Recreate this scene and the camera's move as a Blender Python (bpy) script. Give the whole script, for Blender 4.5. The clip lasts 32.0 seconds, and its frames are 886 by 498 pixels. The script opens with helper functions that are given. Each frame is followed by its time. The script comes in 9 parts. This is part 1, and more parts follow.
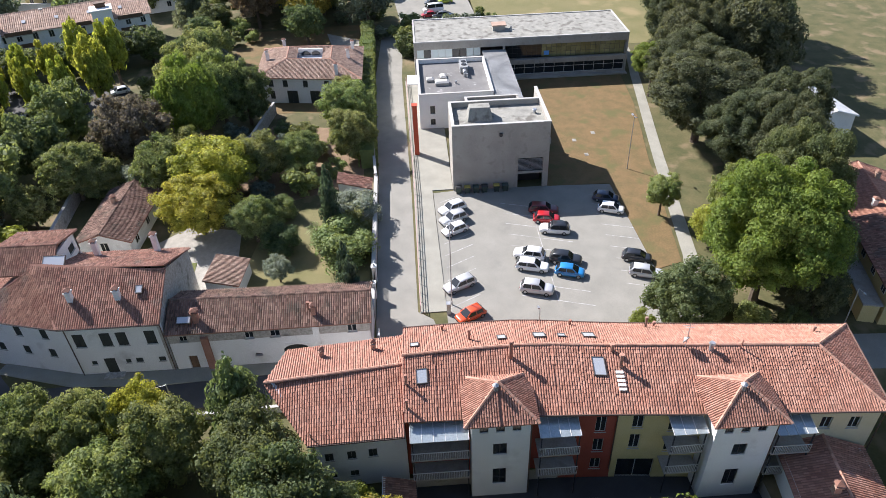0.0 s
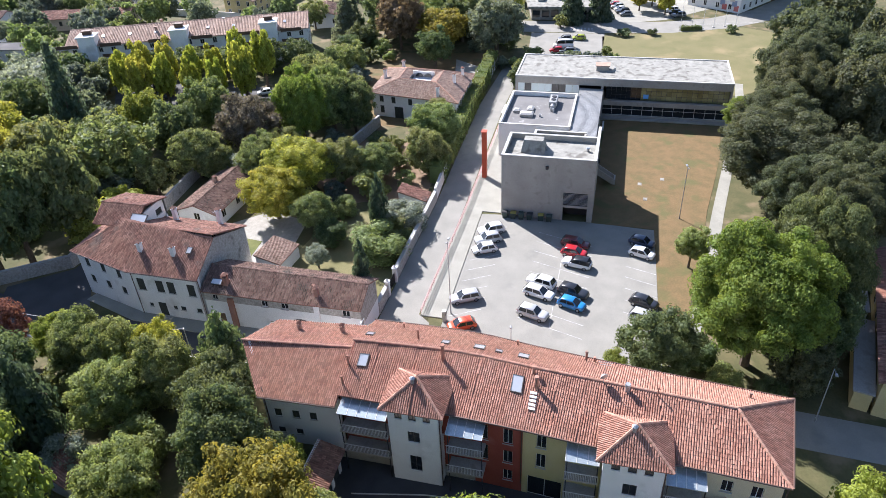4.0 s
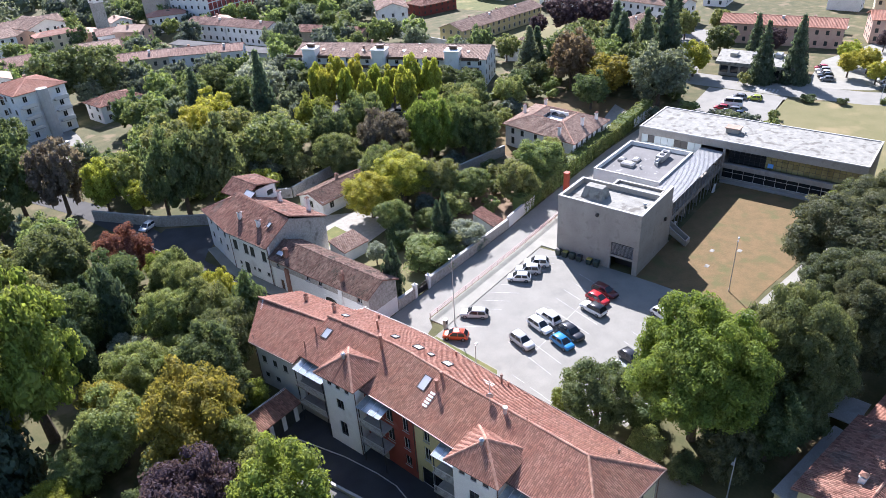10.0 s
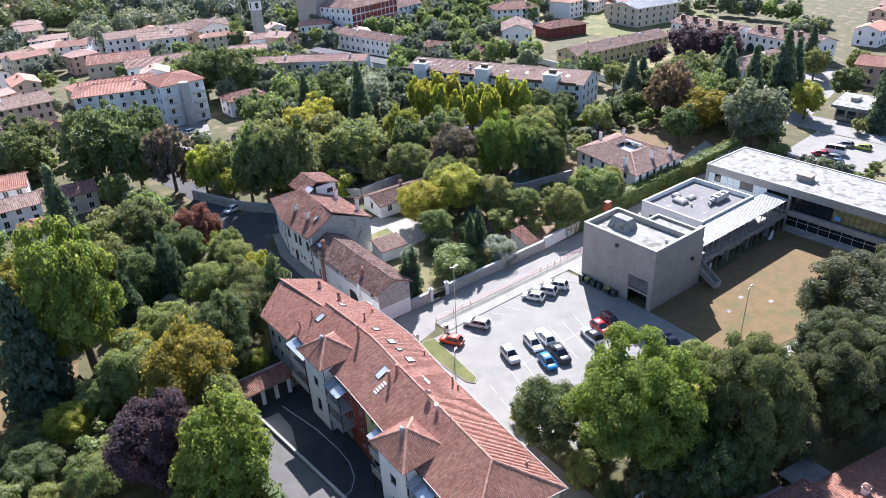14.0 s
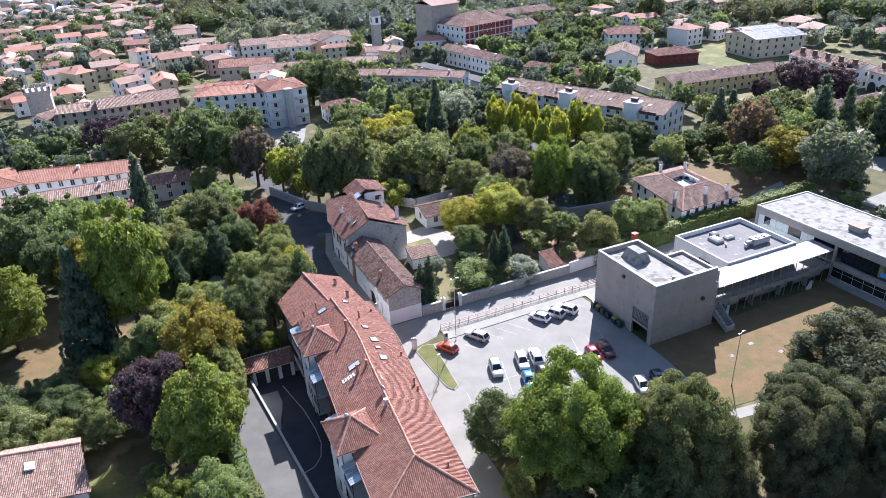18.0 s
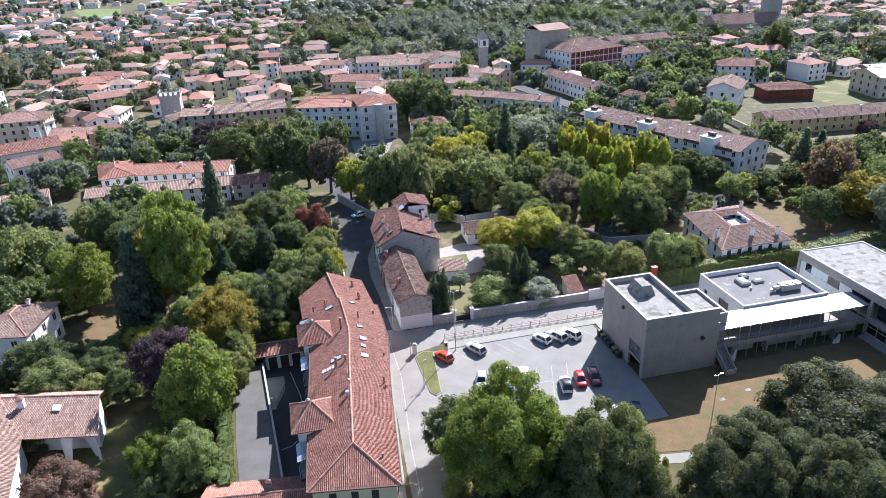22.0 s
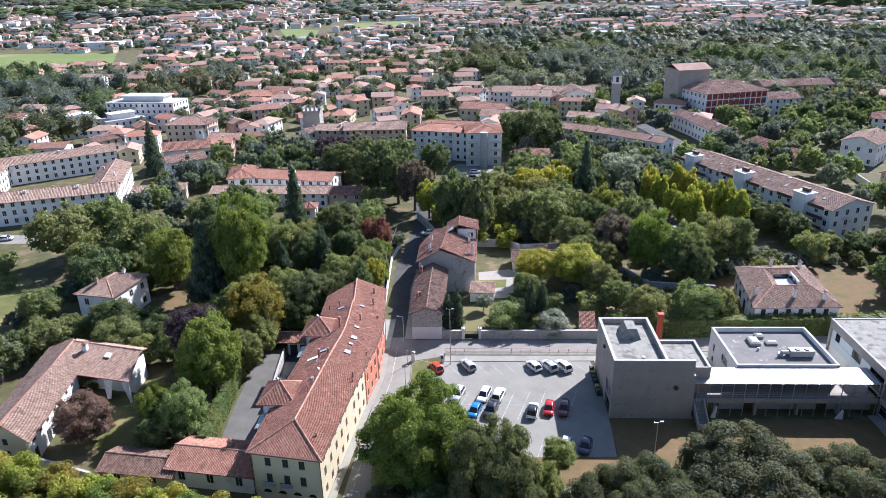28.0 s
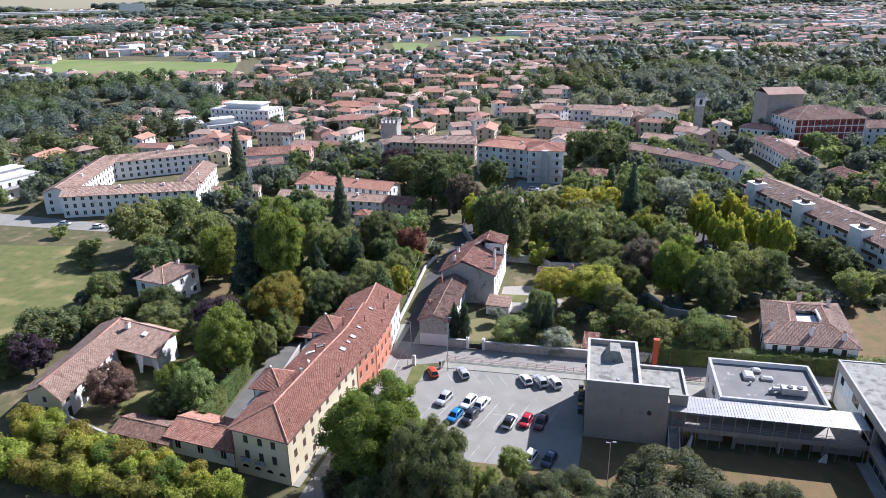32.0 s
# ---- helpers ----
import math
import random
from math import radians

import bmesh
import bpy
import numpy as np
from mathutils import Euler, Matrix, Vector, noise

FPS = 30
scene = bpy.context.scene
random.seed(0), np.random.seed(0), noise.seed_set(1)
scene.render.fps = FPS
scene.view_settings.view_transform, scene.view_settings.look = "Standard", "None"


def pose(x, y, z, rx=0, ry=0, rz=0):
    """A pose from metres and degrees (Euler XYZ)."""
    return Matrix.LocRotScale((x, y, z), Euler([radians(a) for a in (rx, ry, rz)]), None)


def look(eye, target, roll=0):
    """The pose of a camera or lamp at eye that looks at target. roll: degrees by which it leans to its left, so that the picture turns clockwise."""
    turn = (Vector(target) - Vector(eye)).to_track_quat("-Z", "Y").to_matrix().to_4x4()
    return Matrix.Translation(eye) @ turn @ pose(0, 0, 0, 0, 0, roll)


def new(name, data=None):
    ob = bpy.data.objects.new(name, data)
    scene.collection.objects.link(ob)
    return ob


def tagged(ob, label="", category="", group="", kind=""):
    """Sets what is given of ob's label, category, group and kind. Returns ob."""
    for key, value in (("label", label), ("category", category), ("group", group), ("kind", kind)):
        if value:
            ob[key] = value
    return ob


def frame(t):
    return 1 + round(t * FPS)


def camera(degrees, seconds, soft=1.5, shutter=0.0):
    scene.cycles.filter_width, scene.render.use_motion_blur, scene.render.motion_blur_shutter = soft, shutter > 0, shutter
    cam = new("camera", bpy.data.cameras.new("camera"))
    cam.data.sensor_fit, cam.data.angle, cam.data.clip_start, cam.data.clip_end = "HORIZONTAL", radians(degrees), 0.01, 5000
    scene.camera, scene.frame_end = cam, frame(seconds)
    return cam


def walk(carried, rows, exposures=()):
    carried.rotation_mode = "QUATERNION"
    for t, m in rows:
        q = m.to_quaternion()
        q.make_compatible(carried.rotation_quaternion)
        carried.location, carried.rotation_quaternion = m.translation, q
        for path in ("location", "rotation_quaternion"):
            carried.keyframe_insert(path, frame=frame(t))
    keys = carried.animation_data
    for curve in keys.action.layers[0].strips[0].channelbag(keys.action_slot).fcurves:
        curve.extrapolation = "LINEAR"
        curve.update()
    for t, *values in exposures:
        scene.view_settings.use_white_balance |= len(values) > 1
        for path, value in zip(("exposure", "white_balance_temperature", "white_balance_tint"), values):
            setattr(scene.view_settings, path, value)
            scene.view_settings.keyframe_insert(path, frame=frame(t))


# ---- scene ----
cam = camera(66.2, 32.0, soft=0.7)
PATH = [
    (0, (-94.232, 20.66, 57.911), (-92.623, 20.604, 56.725), -2.3),
    (1.5, (-97.047, 12.474, 58.929), (-95.422, 12.611, 57.771), -2.4),
    (3.2, (-99.285, 2.459, 60.081), (-97.668, 2.815, 58.958), -2.9),
    (6, (-100.169, -13.58, 61.917), (-98.628, -12.898, 60.839), -3.0),
    (7.5, (-99.055, -22.156, 62.774), (-97.578, -21.312, 61.722), -3.1),
    (9, (-96.64, -31.151, 63.396), (-95.248, -30.143, 62.375), -3.6),
    (11, (-92.987, -41.552, 64.221), (-91.719, -40.365, 63.23), -3.4),
    (13, (-87.437, -51.778, 64.743), (-86.314, -50.429, 63.786), -3.2),
    (16.5, (-76.132, -66.575, 66.585), (-75.273, -65.017, 65.672), -2.7),
    (19, (-66.241, -76.114, 67.699), (-65.585, -74.44, 66.824), -2.5),
    (21, (-57.124, -82.82, 68.334), (-56.643, -81.071, 67.491), -2.4),
    (23, (-47.849, -88.259, 69.091), (-47.537, -86.458, 68.279), -2.0),
    (25.5, (-35.785, -94.281, 70.031), (-35.677, -92.44, 69.257), -1.6),
    (28, (-23.266, -98.71, 71.386), (-23.356, -96.857, 70.639), -1.3),
    (30, (-12.783, -101.084, 72.665), (-13.029, -99.238, 71.935), -1.0),
    (32, (-1.923, -102.653, 73.366), (-2.327, -100.826, 72.659), -1.0),
]
walk(cam, [(t, look(eye, target, roll)) for t, eye, target, roll in PATH],
     exposures=[(0, 1.12, 6250, 15), (3, 1.31, 6080, 16), (8, 1.42, 5900, 18.5), (14, 1.5, 5800, 19.5), (20, 1.34, 5740, 19), (28, 1.07, 5780, 18), (32, 0.96, 5780, 18)])

# ---- light ----
SUN = Vector((9.3, 10.8, 11.4)).normalized()
world = bpy.data.worlds.new("world")
scene.world = world
world.use_nodes = True
sky = world.node_tree.nodes.new("ShaderNodeTexSky")
sky.sky_type = "NISHITA"
sky.sun_disc = False
sky.sun_elevation = math.asin(SUN.z)
sky.sun_rotation = math.atan2(SUN.x, SUN.y)
sky.air_density, sky.dust_density, sky.ozone_density = 1.0, 0.6, 1.5
back = world.node_tree.nodes["Background"]
back.inputs["Strength"].default_value = 0.076
world.node_tree.links.new(sky.outputs["Color"], back.inputs["Color"])
sun = new("sun", bpy.data.lights.new("sun", "SUN"))
sun.data.energy, sun.data.angle, sun.data.color = 5.0, radians(0.53), (1.0, 0.955, 0.90)
sun.matrix_world = look((0, 0, 120), Vector((0, 0, 120)) - SUN)

# ---- materials ----
def rgb(c, k=1.0):
    return (c[0] * k, c[1] * k, c[2] * k, 1.0)


def material(name, a, b, scale=2.0, rough=0.85, bump=0.15, fine=30.0, stain=None, stain_at=0.62,
             stain_scale=0.25, random_by="", spread=0.25, metal=0.0, leaf=0.0, spec=0.3):
    """Two tones mixed by coarse and fine noise, wider stains, a random tone per object or per island, and a relief."""
    m = bpy.data.materials.new(name)
    m.use_nodes = True
    n, l = m.node_tree.nodes, m.node_tree.links
    sh = n["Principled BSDF"]
    sh.inputs["Roughness"].default_value = rough
    sh.inputs["Metallic"].default_value = metal
    sh.inputs["Specular IOR Level"].default_value = spec
    co = n.new("ShaderNodeNewGeometry").outputs["Position"]

    def noise_at(s, detail=4.0):
        t = n.new("ShaderNodeTexNoise")
        t.inputs["Scale"].default_value, t.inputs["Detail"].default_value = s, detail
        l.new(co, t.inputs["Vector"])
        return t.outputs["Fac"]

    def ramp(sock, lo, hi):
        r = n.new("ShaderNodeMapRange")
        r.inputs["From Min"].default_value, r.inputs["From Max"].default_value = lo, hi
        l.new(sock, r.inputs["Value"])
        return r.outputs["Result"]

    def mix(fac, x, y, mode="MIX"):
        t = n.new("ShaderNodeMix")
        t.data_type, t.blend_type = "RGBA", mode
        for k, s in (("Factor", fac), ("A", x), ("B", y)):
            sock = [q for q in t.inputs if q.name == k and (q.type == "RGBA" or k == "Factor" and q.type == "VALUE")][0]
            if isinstance(s, bpy.types.NodeSocket):
                l.new(s, sock)
            else:
                sock.default_value = s
        return [q for q in t.outputs if q.type == "RGBA"][0]

    col = mix(ramp(noise_at(scale), 0.3, 0.7), rgb(a), rgb(b))
    fine_fac = noise_at(fine, 3.0)
    col = mix(ramp(fine_fac, 0.25, 0.75), col, rgb((0.78, 0.78, 0.78)), "MULTIPLY") if fine else col
    if stain:
        col = mix(ramp(noise_at(stain_scale, 6.0), stain_at, stain_at + 0.12), col, rgb(stain))
    if random_by:
        if random_by == "object":
            rnd = n.new("ShaderNodeObjectInfo").outputs["Random"]
        else:
            rnd = n.new("ShaderNodeNewGeometry").outputs["Random Per Island"]
        hsv = n.new("ShaderNodeHueSaturation")
        l.new(col, hsv.inputs["Color"])
        if random_by == "leaf":
            own = n.new("ShaderNodeObjectInfo").outputs["Random"]
            hue = n.new("ShaderNodeMapRange")
            hue.inputs["To Min"].default_value, hue.inputs["To Max"].default_value = 0.475, 0.515
            l.new(own, hue.inputs["Value"])
            l.new(hue.outputs["Result"], hsv.inputs["Hue"])
        r = n.new("ShaderNodeMapRange")
        r.inputs["To Min"].default_value, r.inputs["To Max"].default_value = 1 - spread, 1 + spread
        l.new(rnd, r.inputs["Value"])
        l.new(r.outputs["Result"], hsv.inputs["Value"])
        col = hsv.outputs["Color"]
    l.new(col, sh.inputs["Base Color"])
    if bump:
        bp = n.new("ShaderNodeBump")
        bp.inputs["Strength"].default_value, bp.inputs["Distance"].default_value = bump, 0.05
        l.new(fine_fac, bp.inputs["Height"])
        l.new(bp.outputs["Normal"], sh.inputs["Normal"])
    if leaf:
        tr = n.new("ShaderNodeBsdfTranslucent")
        l.new(mix(1.0, col, rgb((1.45, 1.32, 0.85)), "MULTIPLY"), tr.inputs["Color"])
        ms = n.new("ShaderNodeMixShader")
        ms.inputs["Fac"].default_value = leaf
        l.new(sh.outputs["BSDF"], ms.inputs[1])
        l.new(tr.outputs["BSDF"], ms.inputs[2])
        l.new(ms.outputs["Shader"], n["Material Output"].inputs["Surface"])
    return m


def plain(name, c, rough=0.5, metal=0.0, spec=0.5, coat=0.0):
    m = bpy.data.materials.new(name)
    m.use_nodes = True
    sh = m.node_tree.nodes["Principled BSDF"]
    sh.inputs["Base Color"].default_value = rgb(c)
    sh.inputs["Roughness"].default_value = rough
    sh.inputs["Metallic"].default_value = metal
    sh.inputs["Specular IOR Level"].default_value = spec
    sh.inputs["Coat Weight"].default_value = coat
    return m


M_TILE = material("clay_tile_new", (0.37, 0.172, 0.118), (0.45, 0.245, 0.18), 0.8, 0.9, 0.3, 9.0, (0.26, 0.125, 0.09), 0.60, 0.35, "island", 0.26)
M_TILE_OLD = material("clay_tile_old", (0.265, 0.125, 0.09), (0.37, 0.21, 0.155), 0.7, 0.9, 0.3, 8.0, (0.20, 0.14, 0.11), 0.58, 0.4, "island", 0.4)
M_TILE_PINK = material("clay_tile_weathered", (0.35, 0.235, 0.178), (0.45, 0.325, 0.252), 0.7, 0.9, 0.3, 8.0, (0.22, 0.15, 0.11), 0.6, 0.4, "island", 0.3)
M_TILE_DARK = material("clay_tile_dark", (0.17, 0.10, 0.075), (0.27, 0.175, 0.135), 0.9, 0.9, 0.3, 8.0, (0.11, 0.085, 0.065), 0.56, 0.5, "island", 0.45)
M_TILE_TOWN = material("clay_tile_town", (0.29, 0.175, 0.135), (0.40, 0.265, 0.21), 0.2, 0.9, 0.2, 5.0, (0.20, 0.13, 0.10), 0.6, 0.08, "island", 0.3)
M_TILE_RED = material("clay_tile_red", (0.39, 0.18, 0.12), (0.46, 0.25, 0.18), 0.2, 0.9, 0.2, 5.0, None, 0.6, 0.1, "island", 0.2)
M_RIDGE = material("ridge_tile", (0.44, 0.23, 0.16), (0.52, 0.31, 0.23), 2.0, 0.9, 0.2, 9.0, None, 0.6, 0.3, "island", 0.2)
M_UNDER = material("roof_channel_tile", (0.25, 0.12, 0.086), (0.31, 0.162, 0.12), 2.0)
M_WHITE = material("white_render", (0.79, 0.785, 0.76), (0.86, 0.855, 0.83), 0.5, 0.9, 0.1, 14.0, (0.58, 0.57, 0.54), 0.60, 0.3)
M_OLDWHITE = material("aged_white_render", (0.76, 0.755, 0.735), (0.84, 0.835, 0.815), 0.4, 0.9, 0.2, 10.0, (0.56, 0.545, 0.52), 0.60, 0.35)
M_CREAM = material("cream_render", (0.62, 0.54, 0.36), (0.68, 0.60, 0.42), 0.5, 0.9, 0.1, 14.0, (0.55, 0.48, 0.34), 0.62, 0.3)
M_YELLOW = material("yellow_render", (0.56, 0.46, 0.22), (0.62, 0.52, 0.28), 0.5, 0.9, 0.1, 14.0)
M_REDWALL = material("red_render", (0.30, 0.065, 0.045), (0.36, 0.09, 0.06), 0.5, 0.9, 0.1, 14.0, (0.36, 0.12, 0.09), 0.6, 0.3)
M_MAROON = material("maroon_render", (0.165, 0.042, 0.034), (0.198, 0.058, 0.045), 0.5, 0.9, 0.1, 14.0, (0.198, 0.078, 0.068), 0.6, 0.3)
M_ORANGE = material("orange_render", (0.55, 0.20, 0.12), (0.60, 0.25, 0.16), 0.5, 0.9, 0.1, 14.0)
M_PINKWALL = material("pink_render", (0.55, 0.36, 0.28), (0.62, 0.44, 0.35), 0.5, 0.9, 0.1, 14.0)
M_BEIGE = material("beige_render", (0.50, 0.43, 0.33), (0.60, 0.53, 0.42), 0.4, 0.9, 0.1, 12.0, (0.40, 0.35, 0.28), 0.6, 0.25)
M_STONE = material("rubble_stone", (0.30, 0.285, 0.255), (0.50, 0.475, 0.435), 3.2, 0.95, 0.6, 7.0, (0.18, 0.17, 0.15), 0.6, 0.8, "island", 0.25)
M_CONC = material("fair_faced_concrete", (0.345, 0.32, 0.282), (0.425, 0.40, 0.355), 0.45, 0.85, 0.12, 7.0, (0.29, 0.268, 0.235), 0.54, 0.9)
M_CONC_ROOF = material("stained_concrete_roof", (0.246, 0.243, 0.216), (0.355, 0.348, 0.307), 0.9, 0.9, 0.25, 5.0, (0.148, 0.140, 0.121), 0.53, 0.6)
M_CONC_CAP = material("concrete_coping", (0.42, 0.41, 0.39), (0.52, 0.51, 0.48), 0.6, 0.9, 0.2, 8.0)
M_MEMBRANE = material("bitumen_membrane", (0.16, 0.156, 0.15), (0.21, 0.205, 0.197), 0.4, 0.85, 0.1, 8.0, (0.40, 0.395, 0.38), 0.63, 0.75)
M_SHEET = material("white_sheet_metal", (0.36, 0.36, 0.35), (0.44, 0.44, 0.425), 0.6, 0.4, 0.0, 6.0, (0.42, 0.42, 0.41), 0.6, 0.3, "", 0.2, 0.25)
M_METAL = material("galvanised_metal", (0.42, 0.43, 0.44), (0.55, 0.56, 0.57), 2.0, 0.45, 0.05, 20.0, None, 0.6, 0.3, "", 0.2, 0.7)
M_DARKMETAL = plain("dark_metal", (0.05, 0.05, 0.055), 0.5, 0.6)
M_ASPH = material("worn_asphalt", (0.243, 0.236, 0.207), (0.300, 0.290, 0.254), 0.3, 0.9, 0.15, 14.0, (0.194, 0.190, 0.169), 0.60, 0.21)
# Street asphalt with the shade of trees and houses put into its colour.
M_ASPH_DARK = material("street_asphalt_with_shade", (0.068, 0.067, 0.066), (0.098, 0.097, 0.095), 0.25, 0.9, 0.15, 14.0, (0.12, 0.118, 0.115), 0.6, 0.12)
M_ASPH_COURT = material("dark_asphalt", (0.05, 0.05, 0.053), (0.075, 0.075, 0.078), 0.3, 0.9, 0.15, 14.0)
M_PAVE = material("paving_concrete", (0.276, 0.268, 0.228), (0.345, 0.335, 0.284), 0.4, 0.9, 0.15, 9.0, (0.236, 0.230, 0.195), 0.6, 0.2)
M_GRAVEL = material("pale_gravel", (0.31, 0.292, 0.255), (0.39, 0.37, 0.325), 1.2, 0.95, 0.4, 12.0)
M_LINE = material("road_paint", (0.40, 0.395, 0.38), (0.56, 0.555, 0.54), 1.2, 0.8, 0.0, 6.0, (0.29, 0.282, 0.266), 0.47, 0.9)
M_GROUND = material("garden_soil_and_grass", (0.075, 0.082, 0.032), (0.135, 0.118, 0.055), 0.3, 0.95, 0.5, 3.0, (0.18, 0.14, 0.08), 0.54, 0.2)
M_LAWN = material("dry_lawn", (0.205, 0.135, 0.064), (0.15, 0.112, 0.05), 0.5, 0.95, 0.9, 4.0, (0.115, 0.105, 0.042), 0.54, 0.22)
M_GRASS = material("green_lawn", (0.10, 0.12, 0.035), (0.165, 0.162, 0.055), 0.35, 0.95, 0.8, 3.0, (0.215, 0.185, 0.075), 0.53, 0.11)
M_DRIVE = material("mossy_drive_asphalt", (0.125, 0.122, 0.112), (0.165, 0.16, 0.147), 0.3, 0.9, 0.2, 9.0, (0.105, 0.105, 0.085), 0.58, 0.2)
M_PARK = material("mown_park_lawn", (0.155, 0.15, 0.062), (0.205, 0.18, 0.085), 0.15, 0.95, 0.5, 5.0, (0.24, 0.195, 0.10), 0.56, 0.1)
M_FIELD = material("meadow", (0.15, 0.20, 0.055), (0.20, 0.24, 0.075), 0.02, 0.95, 0.3, 1.0, (0.25, 0.24, 0.10), 0.6, 0.01)
M_SOIL = material("bare_earth", (0.20, 0.135, 0.085), (0.27, 0.19, 0.12), 0.5, 0.95, 0.5, 6.0)
M_BARK = material("bark", (0.10, 0.075, 0.055), (0.16, 0.125, 0.095), 3.0, 0.95, 0.6, 12.0)
M_SHUT = material("dark_shutter", (0.035, 0.04, 0.035), (0.05, 0.055, 0.05), 3.0, 0.7, 0.1, 20.0)
M_SHUT_BR = material("brown_shutter", (0.10, 0.06, 0.04), (0.13, 0.08, 0.05), 3.0, 0.7, 0.1, 20.0)
M_FRAME = plain("window_frame_paint", (0.6, 0.58, 0.54), 0.5)
M_DARKFRAME = plain("dark_window_frame", (0.07, 0.06, 0.055), 0.5)
M_GLASS = plain("dark_window_glass", (0.018, 0.022, 0.026), 0.06, 0.0, 0.6)
M_SKYLIGHT = plain("skylight_glass", (0.52, 0.54, 0.56), 0.15, 0.3, 0.9)
M_CURTAIN = material("yellow_lit_glazing", (0.20, 0.195, 0.085), (0.28, 0.27, 0.13), 0.2, 0.15, 0.0, 3.0, (0.06, 0.07, 0.035), 0.55, 0.15, "object", 0.25, 0.0, 0.0, 0.6)
M_PALEGLASS = plain("pale_glazing", (0.58, 0.65, 0.65), 0.35, 0.0, 0.5)
M_AWNING = material("polycarbonate_canopy", (0.46, 0.54, 0.58), (0.58, 0.65, 0.68), 0.8, 0.22, 0.0, 6.0, None, 0.6, 0.3, "", 0.2, 0.45, 0.15, 0.8)
M_STACK = material("red_painted_steel", (0.45, 0.07, 0.035), (0.50, 0.10, 0.05), 0.6, 0.6, 0.0, 10.0)
M_RAIL = material("pink_red_railing", (0.42, 0.27, 0.25), (0.50, 0.34, 0.32), 2.0, 0.6, 0.0, 10.0)
M_PIPE = plain("downpipe_brown", (0.10, 0.06, 0.045), 0.5)
M_WOOD = material("brown_timber", (0.14, 0.085, 0.05), (0.21, 0.13, 0.08), 2.0, 0.8, 0.2, 20.0)
M_TYRE = plain("tyre_rubber", (0.02, 0.02, 0.021), 0.85)
M_RIM = plain("alloy_rim", (0.45, 0.46, 0.47), 0.35, 0.8)
M_LIGHTS = plain("lamp_lens", (0.75, 0.76, 0.77), 0.15)
M_TAIL = plain("tail_lens", (0.16, 0.012, 0.012), 0.2)
M_TRIM = plain("black_trim", (0.025, 0.025, 0.027), 0.6)
M_BIN = plain("bin_plastic", (0.035, 0.055, 0.045), 0.6)
CAR = {k: plain("car_paint_" + k, c, 0.28, 0.15 if k in ("silver", "grey") else 0.0, 0.5, 0.7) for k, c in dict(
    white=(0.78, 0.78, 0.77), silver=(0.50, 0.51, 0.52), grey=(0.16, 0.165, 0.17), black=(0.02, 0.021, 0.024), red=(0.42, 0.015, 0.02),
    orange=(0.55, 0.075, 0.02), blue=(0.02, 0.20, 0.48), navy=(0.025, 0.04, 0.08), lime=(0.35, 0.40, 0.03), maroon=(0.10, 0.012, 0.016)).items()}


def foliage(name, a, b, spread=0.32):
    # Blue is raised most, which puts some distance haze into every leaf colour.
    a, b = [(q[0] * 2.35, q[1] * 2.06, q[2] * 3.9) for q in (a, b)]
    return material(name, a, b, 0.35, 0.6, 0.0, 2.0, None, 0.6, 0.2, "leaf", spread, 0.0, 0.46, 0.22)


LEAF = dict(
    green=foliage("leaf_green", (0.064, 0.098, 0.02), (0.116, 0.148, 0.034)),
    lime=foliage("leaf_lime", (0.066, 0.108, 0.012), (0.108, 0.15, 0.02)),
    yellow=foliage("leaf_yellow_green", (0.116, 0.156, 0.014), (0.178, 0.212, 0.024)),
    olive=foliage("leaf_olive", (0.076, 0.12, 0.023), (0.128, 0.172, 0.038)),
    dark=foliage("leaf_dark_evergreen", (0.042, 0.069, 0.016), (0.072, 0.103, 0.026)),
    oak=foliage("leaf_holm_oak", (0.038, 0.055, 0.016), (0.062, 0.08, 0.024)),
    conifer=foliage("needle_conifer", (0.034, 0.06, 0.022), (0.058, 0.09, 0.034)),
    cypress=foliage("needle_cypress", (0.022, 0.042, 0.016), (0.04, 0.066, 0.024)),
    purple=foliage("leaf_purple", (0.030, 0.025, 0.018), (0.048, 0.040, 0.027)),
    grey=foliage("leaf_grey_purple", (0.056, 0.058, 0.026), (0.088, 0.09, 0.04)),
    rust=foliage("leaf_rusty_olive", (0.088, 0.106, 0.012), (0.138, 0.148, 0.018)),
    red=foliage("leaf_red_brown", (0.078, 0.05, 0.018), (0.118, 0.076, 0.028)),
    brown=foliage("leaf_bronze", (0.072, 0.062, 0.024), (0.112, 0.094, 0.036)),
    pale=foliage("leaf_silver_green", (0.10, 0.14, 0.058), (0.15, 0.19, 0.09)),
    # Woodland green is bluer still: aerial haze painted into the leaves.
    wood=foliage("leaf_woodland_hazed", (0.043, 0.066, 0.030), (0.071, 0.099, 0.044)),
    ash=foliage("leaf_grey_green", (0.062, 0.09, 0.034), (0.098, 0.13, 0.05)),
    hedge=foliage("leaf_hedge", (0.05, 0.084, 0.016), (0.085, 0.12, 0.024)),
    parasol=foliage("leaf_locust", (0.062, 0.102, 0.011), (0.10, 0.142, 0.018)),
)

